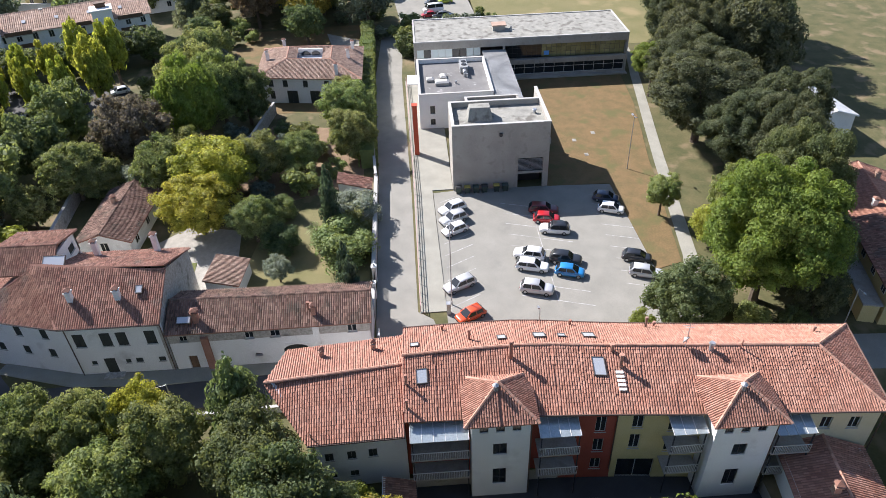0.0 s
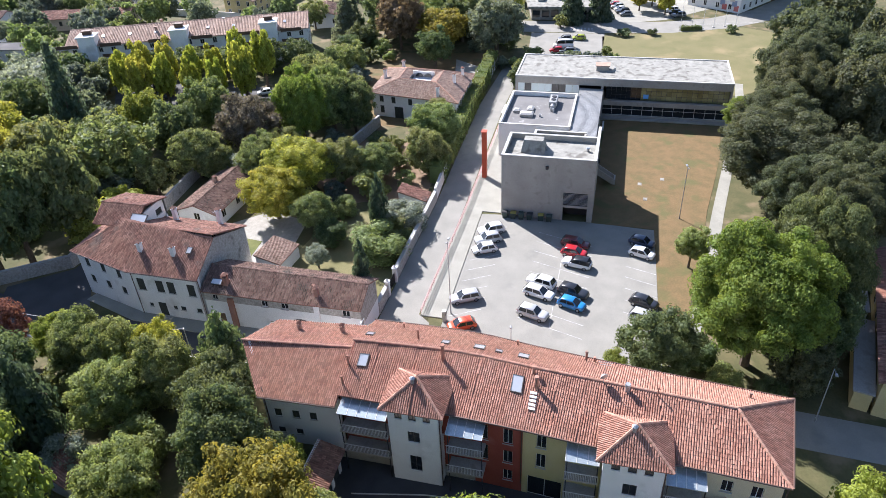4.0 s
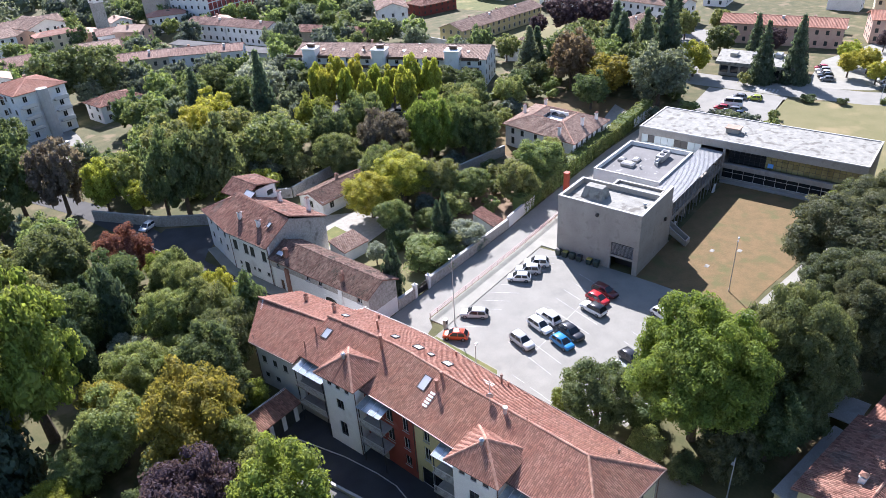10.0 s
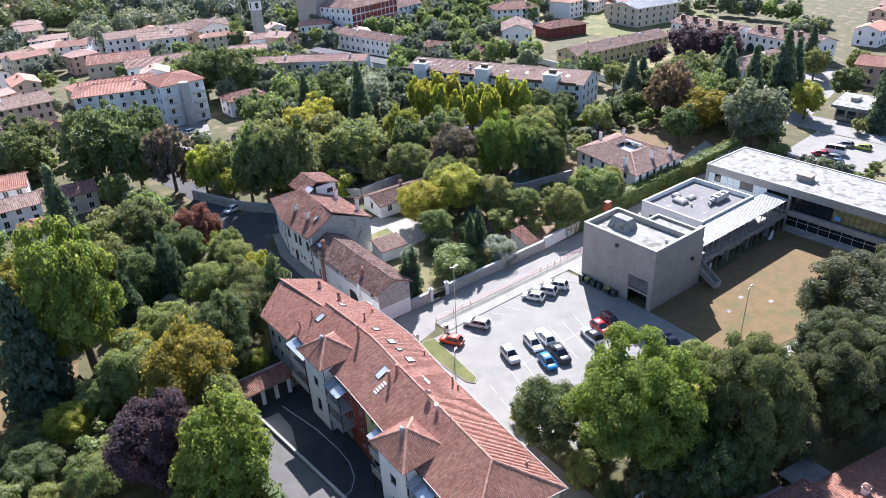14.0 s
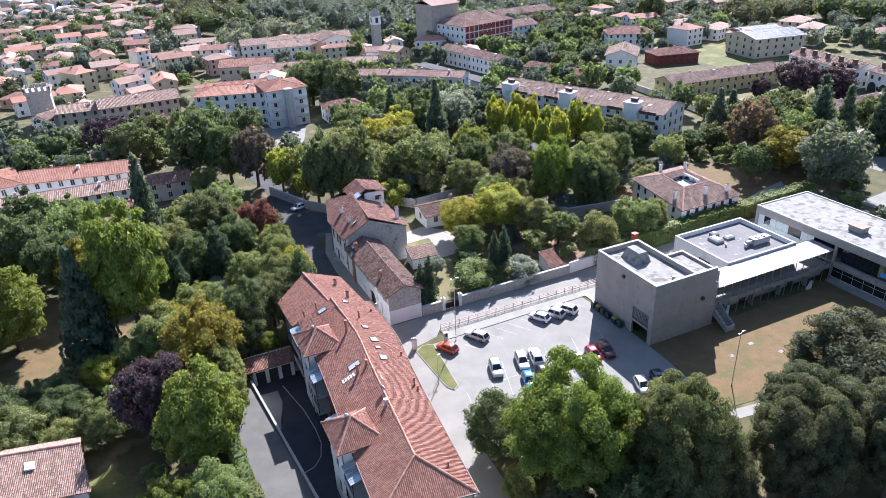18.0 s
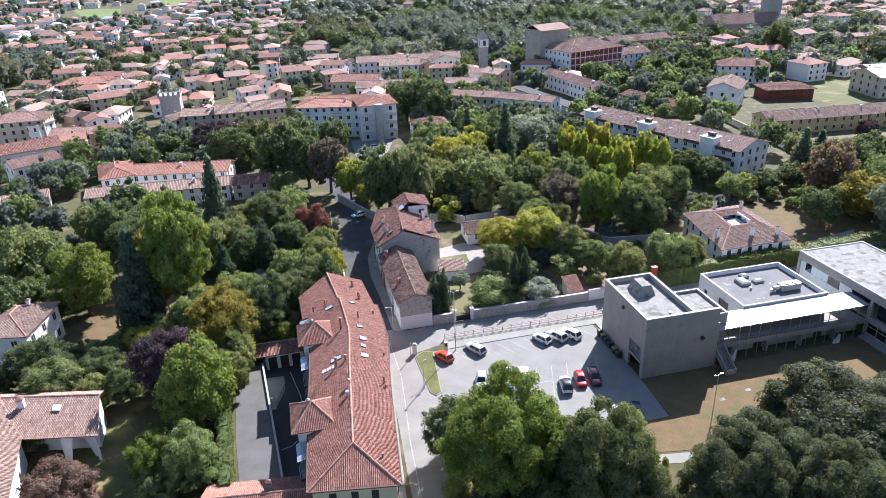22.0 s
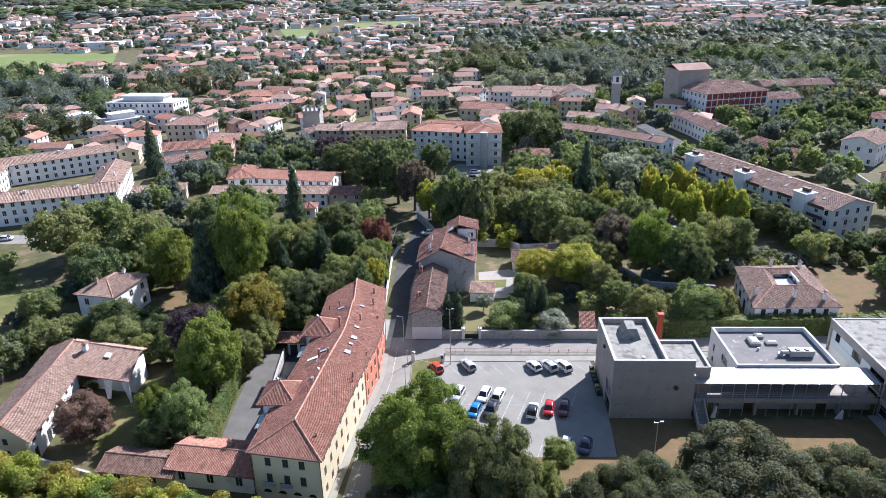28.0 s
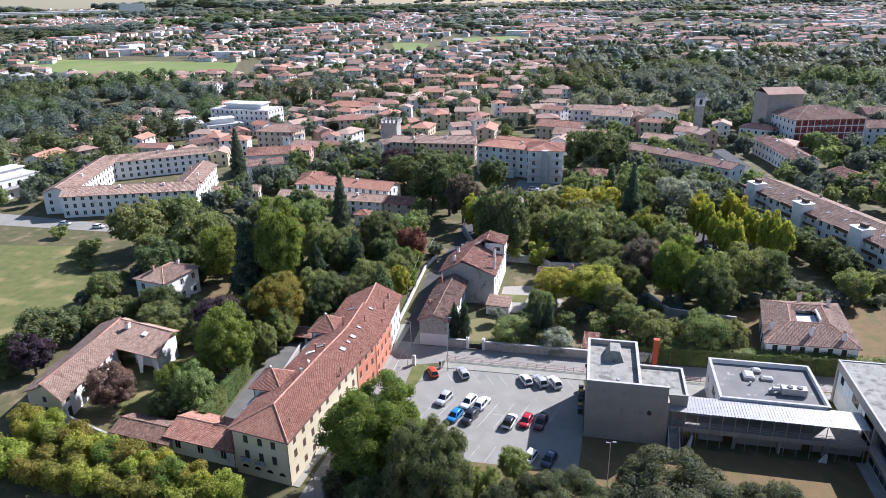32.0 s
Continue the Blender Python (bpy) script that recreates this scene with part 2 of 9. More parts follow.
# ---- mesh tools ----
class Solid:
    """Collects faces for one mesh."""

    def __init__(self):
        self.v, self.f, self.k = [], [], []

    def face(self, pts, mat=0):
        i = len(self.v)
        self.v += [tuple(p) for p in pts]
        self.f.append(tuple(range(i, i + len(pts))))
        self.k.append(mat)

    def hexa(self, lo, hi, mat=0):
        """A solid between two rings of points, lower and upper."""
        i, n = len(self.v), len(lo)
        self.v += [tuple(p) for p in lo] + [tuple(p) for p in hi]
        fs = [tuple(i + j for j in reversed(range(n))), tuple(i + n + j for j in range(n))]
        fs += [(i + j, i + (j + 1) % n, i + n + (j + 1) % n, i + n + j) for j in range(n)]
        self.f += fs
        self.k += [mat] * len(fs)
        return self

    def box(self, x0, y0, z0, x1, y1, z1, mat=0):
        return self.hexa([(x0, y0, z0), (x1, y0, z0), (x1, y1, z0), (x0, y1, z0)],
                         [(x0, y0, z1), (x1, y0, z1), (x1, y1, z1), (x0, y1, z1)], mat)

    def obox(self, m, x0, y0, z0, x1, y1, z1, mat=0):
        c = [(x0, y0), (x1, y0), (x1, y1), (x0, y1)]
        return self.hexa([m @ Vector((x, y, z0)) for x, y in c], [m @ Vector((x, y, z1)) for x, y in c], mat)

    def prism(self, pts, z0, z1, mat=0):
        return self.hexa([(x, y, z0) for x, y in pts], [(x, y, z1) for x, y in pts], mat)

    def tube(self, p0, p1, r0, r1, n=8, mat=0):
        p0, p1 = Vector(p0), Vector(p1)
        q = (p1 - p0).to_track_quat("Z", "Y")
        ring = [Vector((math.cos(2 * math.pi * j / n), math.sin(2 * math.pi * j / n), 0)) for j in range(n)]
        return self.hexa([p0 + q @ (c * r0) for c in ring], [p1 + q @ (c * r1) for c in ring], mat)

    def mesh(self, name, mats):
        me = bpy.data.meshes.new(name)
        me.from_pydata(self.v, [], self.f)
        for m in mats if isinstance(mats, (list, tuple)) else [mats]:
            me.materials.append(m)
        if any(self.k):
            me.polygons.foreach_set("material_index", self.k)
        me.update()
        return me


def part(name, s, mats, parent=None, label="", kind="", smooth=False):
    """Links a Solid (or a ready mesh) as one mesh object under a thing or a part."""
    me = s.mesh(name, mats) if isinstance(s, Solid) else s
    if smooth:
        me.polygons.foreach_set("use_smooth", [True] * len(me.polygons))
    ob = new(name, me)
    ob.parent = parent
    return tagged(ob, label, "", "", kind)


def thing(name, m, label, category, group="", kind=""):
    e = new(name)
    e.empty_display_size = 0.5
    e.matrix_world = m
    return tagged(e, label, category, group, kind)


def setting(name, s, mats, label, category):
    return tagged(part(name, s, mats), label, category, "", "structure")


def tint(ob, mat, slot=0):
    ob.material_slots[slot].link = "OBJECT"
    ob.material_slots[slot].material = mat


def tiles(s, poly, pitch=0.23, course=0.42, rise=0.052, lift=0.0):
    """Barrel tiles, laid in columns up a convex sloping face; the first edge of poly is the eave."""
    p = [Vector(q) for q in poly]
    u = (p[1] - p[0]).normalized()
    nrm = u.cross(p[2] - p[0]).normalized()
    if nrm.z < 0:
        nrm = -nrm
    v = nrm.cross(u)
    if v.z < 0:
        v = -v
    flat = [((q - p[0]).dot(u), (q - p[0]).dot(v)) for q in p]
    lo, hi = min(a for a, b in flat), max(a for a, b in flat)
    count = max(1, round((hi - lo) / pitch))
    pitch = (hi - lo) / count
    rng = random.Random(round(lo * 7 + hi * 13 + p[0].x * 3))
    for i in range(count):
        c = lo + (i + 0.5) * pitch
        cuts = []
        for (a0, b0), (a1, b1) in zip(flat, flat[1:] + flat[:1]):
            if (a0 - c) * (a1 - c) < 0:
                cuts.append(b0 + (b1 - b0) * (c - a0) / (a1 - a0))
        if len(cuts) < 2:
            continue
        b0, b1 = min(cuts), max(cuts)
        rows = max(1, round((b1 - b0) / course))
        step = (b1 - b0) / rows
        for j in range(rows):
            d0, d1 = b0 + j * step - 0.03, b0 + (j + 1) * step + 0.02
            w = rng.uniform(-0.014, 0.014)
            i0 = len(s.v)
            for d, h in ((d0, lift + 0.035), (d1, lift)):
                for du, dz in ((-0.37, 0.0), (-0.2, 1.0), (0.2, 1.0), (0.37, 0.0)):
                    s.v.append(tuple(p[0] + u * (c + w + du * pitch) + v * d + nrm * (h + dz * rise)))
            for k in range(3):
                s.f.append((i0 + k, i0 + k + 1, i0 + k + 5, i0 + k + 4))
                s.k.append(0)


def ridge_line(s, p0, p1, r=0.15, step=0.45):
    """Half-round ridge tiles along a line."""
    p0, p1 = Vector(p0), Vector(p1)
    n = max(1, round((p1 - p0).length / step))
    side = (p1 - p0).cross(Vector((0, 0, 1))).normalized()
    up = side.cross(p1 - p0).normalized()
    for j in range(n):
        a, b = p0.lerp(p1, j / n - 0.002), p0.lerp(p1, (j + 1.08) / n)
        prof = [(-1, -0.35), (-0.75, 0.55), (0, 1.0), (0.75, 0.55), (1, -0.35)]
        i0 = len(s.v)
        for q, k in ((a, 1.12), (b, 0.95)):
            s.v += [tuple(q + side * (x * r * k) + up * (z * r * k)) for x, z in prof]
        for k in range(4):
            s.f.append((i0 + k, i0 + k + 1, i0 + k + 6, i0 + k + 5))
            s.k.append(0)


def slab(s, poly, t=0.14):
    """A roof board: the sloping face with thickness."""
    s.hexa([(x, y, z - t) for x, y, z in poly], poly)


def wall_with(s, p0, p1, z0, z1, t, holes, mat=0):
    """A wall from p0 to p1, its outer face on that line and its body to the left of it, with openings (a0, a1, b0, b1) cut through."""
    p0, p1 = Vector((*p0, 0)), Vector((*p1, 0))
    u = (p1 - p0).normalized()
    m = Matrix(((u.x, -u.y, 0, p0.x), (u.y, u.x, 0, p0.y), (0, 0, 1, 0), (0, 0, 0, 1)))
    length = (p1 - p0).length
    xs = sorted({0.0, length, *[min(length, h[0]) for h in holes], *[min(length, h[1]) for h in holes]})
    zs = sorted({z0, z1, *[max(z0, h[2]) for h in holes], *[min(z1, h[3]) for h in holes]})
    nx, nz = len(xs) - 1, len(zs) - 1
    full = {(i, k) for i in range(nx) for k in range(nz)
            if not any(h[0] < (xs[i] + xs[i + 1]) / 2 < h[1] and h[2] < (zs[k] + zs[k + 1]) / 2 < h[3] for h in holes)}
    at = {}

    def vert(i, side, k):
        if (i, side, k) not in at:
            at[i, side, k] = len(s.v)
            s.v.append(tuple(m @ Vector((xs[i], side * t, zs[k]))))
        return at[i, side, k]

    def quad(*c):
        s.f.append(tuple(vert(*q) for q in c))
        s.k.append(mat)
    for i, k in full:
        quad((i, 0, k), (i + 1, 0, k), (i + 1, 0, k + 1), (i, 0, k + 1))
        quad((i + 1, 1, k), (i, 1, k), (i, 1, k + 1), (i + 1, 1, k + 1))
        if (i - 1, k) not in full:
            quad((i, 1, k), (i, 0, k), (i, 0, k + 1), (i, 1, k + 1))
        if (i + 1, k) not in full:
            quad((i + 1, 0, k), (i + 1, 1, k), (i + 1, 1, k + 1), (i + 1, 0, k + 1))
        if (i, k - 1) not in full:
            quad((i, 1, k), (i + 1, 1, k), (i + 1, 0, k), (i, 0, k))
        if (i, k + 1) not in full:
            quad((i, 0, k + 1), (i + 1, 0, k + 1), (i + 1, 1, k + 1), (i, 1, k + 1))
    return m


def window(parent, m, a0, a1, b0, b1, style="shut", depth=0.14, sill=True, frame_mat=None):
    """A casement in a wall's opening: frame, pane, sill, and shutters where it has them."""
    fm = frame_mat or M_FRAME
    s, w = Solid(), 0.06
    y0, y1 = depth, depth + 0.06
    s.obox(m, a0, y0, b0, a1, y1, b0 + w).obox(m, a0, y0, b1 - w, a1, y1, b1)
    s.obox(m, a0, y0, b0 + w, a0 + w, y1, b1 - w).obox(m, a1 - w, y0, b0 + w, a1, y1, b1 - w)
    c = (a0 + a1) / 2
    s.obox(m, c - 0.03, y0, b0 + w, c + 0.03, y1, b1 - w)
    win = part("window", s, fm, parent)
    part("pane", Solid().obox(m, a0 + w, y0 + 0.02, b0 + w, a1 - w, y0 + 0.04, b1 - w), M_GLASS, win)
    if sill:
        part("sill", Solid().obox(m, a0 - 0.08, -0.07, b0 - 0.07, a1 + 0.08, 0.0, b0 - 0.004), M_CONC_CAP, win)
    if style in ("shut", "open", "brown"):
        mat = M_SHUT_BR if style == "brown" else M_SHUT
        half = (a1 - a0) / 2
        for k in (0, 1):
            if style == "open":
                x0 = a0 - half if k == 0 else a1 + 0.01
                sh = Solid().obox(m, x0, -0.05, b0, x0 + half - 0.01, -0.006, b1)
            else:
                x0 = a0 + 0.01 + k * half
                sh = Solid().obox(m, x0, 0.04, b0 + 0.01, x0 + half - 0.02, 0.085, b1 - 0.01)
            part("shutter", sh, mat, win)
    return win


def chimney(parent, x, y, z0, z1, w=0.5, mat=None, cap=True, name="chimney"):
    s = Solid().box(x - w / 2, y - w / 2, z0, x + w / 2, y + w / 2, z1)
    s.box(x - w / 2 - 0.08, y - w / 2 - 0.08, z1, x + w / 2 + 0.08, y + w / 2 + 0.08, z1 + 0.1)
    ch = part(name, s, mat or M_OLDWHITE, parent)
    if cap:
        c = Solid()
        for dx in (-1, 1):
            for dy in (-1, 1):
                c.box(x + dx * w * 0.38 - 0.05, y + dy * w * 0.38 - 0.05, z1 + 0.1, x + dx * w * 0.38 + 0.05, y + dy * w * 0.38 + 0.05, z1 + 0.35)
        c.hexa([(x - w * .7, y - w * .7, z1 + .35), (x + w * .7, y - w * .7, z1 + .35), (x + w * .7, y + w * .7, z1 + .35), (x - w * .7, y + w * .7, z1 + .35)],
               [(x - .05, y - .05, z1 + .6), (x + .05, y - .05, z1 + .6), (x + .05, y + .05, z1 + .6), (x - .05, y + .05, z1 + .6)])
        part("cap", c, M_TILE_OLD, ch)
    return ch


def vent_pipe(parent, x, y, z0, h=0.9, r=0.11, mat=None):
    s = Solid().tube((x, y, z0 - 0.3), (x, y, z0 + h), r, r, 8).tube((x, y, z0 + h), (x, y, z0 + h + 0.18), r * 1.5, r * 1.2, 8)
    return part("vent_pipe", s, mat or M_TILE_OLD, parent)


def roof_window(parent, c, u, v, n, w=0.8, h=1.1):
    """A roof light lying in the slope, at c, with the slope's axes u and v and normal n."""
    def q(a, b, d):
        return c + u * a + v * b + n * d
    s = Solid()
    for a0, a1, b0, b1 in ((-w / 2, w / 2, -h / 2, -h / 2 + .08), (-w / 2, w / 2, h / 2 - .08, h / 2),
                           (-w / 2, -w / 2 + .08, -h / 2 + .08, h / 2 - .08), (w / 2 - .08, w / 2, -h / 2 + .08, h / 2 - .08)):
        s.hexa([q(a0, b0, 0), q(a1, b0, 0), q(a1, b1, 0), q(a0, b1, 0)], [q(a0, b0, .2), q(a1, b0, .2), q(a1, b1, .2), q(a0, b1, .2)])
    fr = part("roof_window", s, M_DARKFRAME, parent)
    g = Solid().hexa([q(-w / 2 + .08, -h / 2 + .08, .12), q(w / 2 - .08, -h / 2 + .08, .12), q(w / 2 - .08, h / 2 - .08, .12), q(-w / 2 + .08, h / 2 - .08, .12)],
                     [q(-w / 2 + .08, -h / 2 + .08, .16), q(w / 2 - .08, -h / 2 + .08, .16), q(w / 2 - .08, h / 2 - .08, .16), q(-w / 2 + .08, h / 2 - .08, .16)])
    part("pane", g, M_SKYLIGHT, fr)

# ---- ground, roads, paving ----
R = 4800.0
hole = [(-59.3, -10.6), (-53.4, -10.6), (-53.4, 24.4), (-62.5, 24.4)]
outer = [(-R, -R), (R, -R), (R, R), (-R, R)]
s = Solid()
for i in range(4):
    j = (i + 1) % 4
    s.face([(*outer[i], 0), (*outer[j], 0), (*hole[j], 0), (*hole[i], 0)])
ground = setting("ground", s, M_GROUND, "patchy grass and bare soil reaching the horizon", "ground")

s = Solid()
s.face([(x, y, -1.6) for x, y in hole])
setting("courtyard", s, M_ASPH_COURT, "sunken dark asphalt courtyard behind the apartment building", "courtyard")
s = Solid()
for i in range(4):
    j = (i + 1) % 4
    s.face([(*hole[i], -1.6), (*hole[j], -1.6), (*hole[j], 0), (*hole[i], 0)])
setting("retaining_wall", s, M_CONC, "concrete retaining wall round the sunken courtyard", "retaining wall")
setting("access_ramp", Solid().prism([(-67.2, 22.6), (-66.6, 4), (-65.4, -10.4), (-59.5, -10.4), (-62.6, 22.6)], 0.0, 0.06), M_DRIVE, "grey asphalt drive above the sunken courtyard", "drive")
setting("parapet", Solid().prism([(-59.62, -10.4), (-59.3, -10.4), (-62.38, 22.6), (-62.7, 22.6)], 0.0, 0.5), M_CONC_CAP, "pale concrete parapet beside the drive", "parapet")
setting("court_paving", Solid().prism([(-62.2, 20.6), (-59.0, 20.4), (-58.9, 16.4), (-60.6, 11.0), (-61.2, 11.0)], -1.6, -1.5), M_PAVE, "pale concrete slab in the sunken courtyard", "paving")
grille = thing("court_railing", pose(0, 0, 0), "dark metal railing round the courtyard slab", "railing")
for k in range(14):
    part("baluster", Solid().box(-58.95 - k * .115, 16.3 - k * .38, -1.5, -58.91 - k * .115, 16.34 - k * .38, -.55), M_DARKMETAL, grille)
part("handrail", Solid().tube((-58.93, 16.35, -.55), (-60.5, 11.1, -.55), .03, .03, 6), M_DARKMETAL, grille)
kerb = Solid()
turn = [(-57.9, 21.4), (-56.4, 13.6), (-56.0, 8.4), (-56.1, 5.2), (-56.9, 2.6), (-58.3, 1.0), (-60.0, .5)]
for (x0, y0), (x1, y1) in zip(turn, turn[1:]):
    kerb.tube((x0, y0, -1.56), (x1, y1, -1.56), .08, .08, 6)
setting("court_kerb", kerb, M_CONC_CAP, "thin pale kerb curving through the courtyard", "kerb")


def strip(line, w0, w1=None):
    """The outline of a band of that width along a line of points."""
    w1 = w1 or w0
    left, right = [], []
    for i, (x, y) in enumerate(line):
        a, b = Vector(line[max(0, i - 1)]), Vector(line[min(len(line) - 1, i + 1)])
        n = Vector((-(b - a).y, (b - a).x)).normalized()
        w = w0 + (w1 - w0) * i / (len(line) - 1)
        left.append((x + n.x * w / 2, y + n.y * w / 2))
        right.append((x - n.x * w / 2, y - n.y * w / 2))
    return left, right


def band(name, line, w0, w1, z0, z1, mat, label, category):
    left, right = strip(line, w0, w1)
    s = Solid()
    for i in range(len(line) - 1):
        s.hexa([(*right[i], z0), (*right[i + 1], z0), (*left[i + 1], z0), (*left[i], z0)],
               [(*right[i], z1), (*right[i + 1], z1), (*left[i + 1], z1), (*left[i], z1)])
    return setting(name, s, mat, label, category)


band("road_south", [(-42.5, -60), (-40.2, -24), (-39.5, -10), (-38.6, 5), (-38.2, 20), (-38.5, 28)], 5.6, 5.6, 0, 0.03, M_ASPH, "pale worn asphalt street beside the apartment building", "road")
# North of the bend the asphalt turns darker; its colour includes shade.
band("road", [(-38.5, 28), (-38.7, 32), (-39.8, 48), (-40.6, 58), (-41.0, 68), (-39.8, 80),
              (-38.8, 92), (-39.2, 108), (-41.5, 124), (-46, 142), (-52, 160)], 5.6, 5.6, 0, 0.03, M_ASPH_DARK, "worn asphalt street between the houses, shade put into its grey", "road")
setting("road_branch", Solid().prism([(-41, 66), (-36, 71), (-30, 75), (-22, 76.5), (-22, 79.5), (-28.5, 79.5), (-34.8, 87), (-40.5, 84)], 0, 0.026), M_ASPH_DARK, "asphalt lane behind the farmhouse, shade put into its colour", "road")
setting("ramp_road", Solid().prism([(-36.2, 18.4), (-30.5, 20), (-28.9, 21.9), (0, 22.1), (48, 23.2), (82, 22.5), (82, 27.8), (48, 29), (2, 27.4), (-30.0, 27.2), (-36.2, 27.0)], 0, 0.022), M_ASPH, "pale worn asphalt lane along the garden wall", "road")
setting("pavement", Solid().prism([(-29.2, 18.2), (0.4, 18.7), (0.4, 15.35), (22.5, 15.4), (46, 20.3), (46, 22.5), (0, 21.75), (-29.2, 21.6)], 0, 0.13), M_PAVE, "pale concrete footway between lane and car park", "pavement")
setting("farm_pavement", Solid().prism([(-37.9, 27), (-36.3, 27), (-36.25, 61), (-33.6, 71.5), (-35.2, 72), (-38.2, 62), (-38.8, 52), (-38.2, 40)], 0, 0.12), M_PAVE, "narrow stone footway along the farmhouse", "pavement")
setting("apartment_pavement", Solid().prism([(-45.1, -21.8), (-43.9, -22), (-42.4, -5), (-41.5, 3.6), (-40.6, 12), (-40.7, 36), (-43, 36), (-41.6, 24), (-41.5, 12), (-42.6, 3.6), (-43.6, -5)], 0, 0.12), M_PAVE, "narrow footway along the apartment building", "pavement")
park = setting("car_park", Solid().prism([(-36.6, -10), (-35.9, 5), (-35.9, 18.2), (-31.4, 18.2), (-0.4, 18.6), (-0.05, 15.3), (-0.05, 0), (-0.7, -10.2), (-23.4, -10.6), (-34, -11)], 0, 0.034), M_ASPH, "sunlit pale asphalt car park with white bay lines", "car park")
setting("traffic_island", Solid().prism([(-35.6, 17.4), (-33.9, 18.6), (-32.0, 18.0), (-33.3, 5.7), (-34.4, 5.0), (-35.2, 6.2)], 0, 0.16), M_PAVE, "concrete kerb of a narrow planted island", "kerb")
setting("island_grass", Solid().prism([(-35.45, 17.3), (-33.9, 18.45), (-32.15, 17.85), (-33.45, 5.9), (-34.4, 5.2), (-35.05, 6.3)], 0.05, 0.19), M_GRASS, "worn grass on the narrow island", "grass")
setting("lawn", Solid().prism([(-0.4, -10.1), (-0.2, 0), (14, 0), (45.3, 0), (45.3, -24), (29, -22.6), (17, -20.6), (7, -18.8), (-3, -17.6), (-11, -16.2), (-22, -14.6), (-23.3, -10.7)], 0, 0.05), M_LAWN, "sun-dried brown lawn beside the museum", "lawn")
band("path", [(-33, -12.6), (-21, -16.2), (-10, -17.9), (-2, -19.2), (7, -20.6), (17.5, -22.4), (30, -24.6), (44, -27), (52, -28.6), (70, -30)], 2.0, 1.8, 0, 0.04, M_PAVE, "pale footpath curving past the lawn", "path")
setting("lawn_east", Solid().prism([(62, 1.5), (105, 4), (118, -36), (112, -46), (62, -46)], 0, 0.03), M_PARK, "sunny mown lawn behind the museum", "lawn")
setting("lawn_south", Solid().prism([(-22, -18), (-2, -21.5), (30, -26.5), (60, -30.5), (60, -75), (-20, -75)], 0, 0.02), M_GROUND, "dry grass and leaf litter under the oaks", "lawn")
setting("car_park_east", Solid().prism([(84, 3), (84, 23), (107, 25), (108, 3.5)], 0, 0.03), M_ASPH, "small asphalt car park behind the museum", "car park")
band("main_road", [(112, 70), (113.5, 35), (114, 8), (116, -14), (122, -30), (134, -45), (160, -62), (210, -80)], 12, 11, 0, 0.035, M_ASPH, "wide asphalt road with white markings", "road")
setting("plaza", Solid().prism([(118, 2), (150, 4), (185, -8), (170, -40), (140, -30), (124, -14)], 0, 0.02), M_PAVE, "paved square with parked cars beyond the road", "plaza")
setting("forecourt", Solid().prism([(119.6, 33), (158, 42), (176, 44), (176, 62), (120, 60)], 0, 0.026), M_ASPH, "pale asphalt yard with parked cars beyond the trees", "yard")
setting("yellow_row_lawn", Solid().prism([(112, 98), (172, 98), (172, 118), (112, 118)], 0, 0.026), M_PARK, "dry mown lawn in front of the yellow row", "lawn")
setting("villa_lawn", Solid().prism([(32, 30.5), (58, 31), (86, 34), (84, 60), (60, 66), (34, 56)], 0, 0.02), M_LAWN, "dry lawn round the villa", "lawn")
setting("villa_drive", Solid().prism([(56, 30.6), (74, 33.6), (80, 42), (70, 40), (57, 36)], 0, 0.035), M_GRAVEL, "pale gravel drive beside the villa", "drive")
setting("farm_lawn", Solid().prism([(-29, 28.3), (-3, 28.3), (-3, 44), (-20, 46), (-29, 40)], 0, 0.03), M_PARK, "garden grass with bare patches", "lawn")
setting("farm_yard", Solid().prism([(-22, 46.5), (-8, 48), (-6, 56), (-14, 64), (-22, 62)], 0, 0.03), M_GRAVEL, "pale gravel yard beside the farmhouse", "yard")
setting("farm_yard_lawn", Solid().prism([(-23, 52.5), (-15.5, 53), (-15, 57.5), (-23, 57)], 0.03, 0.07), M_GRASS, "small square of green lawn in the yard", "lawn")
setting("orchard_soil", Solid().prism([(4, 30), (24, 30.5), (28, 48), (12, 58), (-2, 46)], 0, 0.024), M_SOIL, "bare brown earth under the garden trees", "earth")
setting("garden_clearing", Solid().prism([(-97, 38), (-89, 41), (-81, 43), (-79, 52), (-86, 56), (-90, 69), (-96, 71), (-98, 56)], 0, 0.03), M_LAWN, "dry grass clearing among the trees", "clearing")
setting("house_lawn", Solid().prism([(-92, -2), (-86, -9), (-80, -10), (-80, 6), (-84, 13), (-92, 6)], 0, 0.03), M_GRASS, "green lawn inside the L-shaped house", "lawn")
setting("meadow_west", Solid().prism([(-230, 20), (-136, 8), (-128, 30), (-138, 58), (-160, 70), (-186, 66), (-230, 60)], 0, 0.03), M_GRASS, "rough meadow with scattered bushes", "meadow")
setting("side_road", Solid().prism([(-240, 84), (-190, 84), (-150, 84), (-150, 90), (-190, 94), (-240, 98)], 0, 0.03), M_ASPH, "pale road beside the meadow", "road")
setting("apartment_yard", Solid().prism([(-31, 134), (-25, 132), (-16, 160), (-14, 170), (-30, 171)], 0, 0.03), M_ASPH, "asphalt yard in front of the white apartments", "yard")
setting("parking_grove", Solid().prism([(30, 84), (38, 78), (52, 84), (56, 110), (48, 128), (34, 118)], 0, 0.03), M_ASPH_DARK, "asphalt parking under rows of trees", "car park")
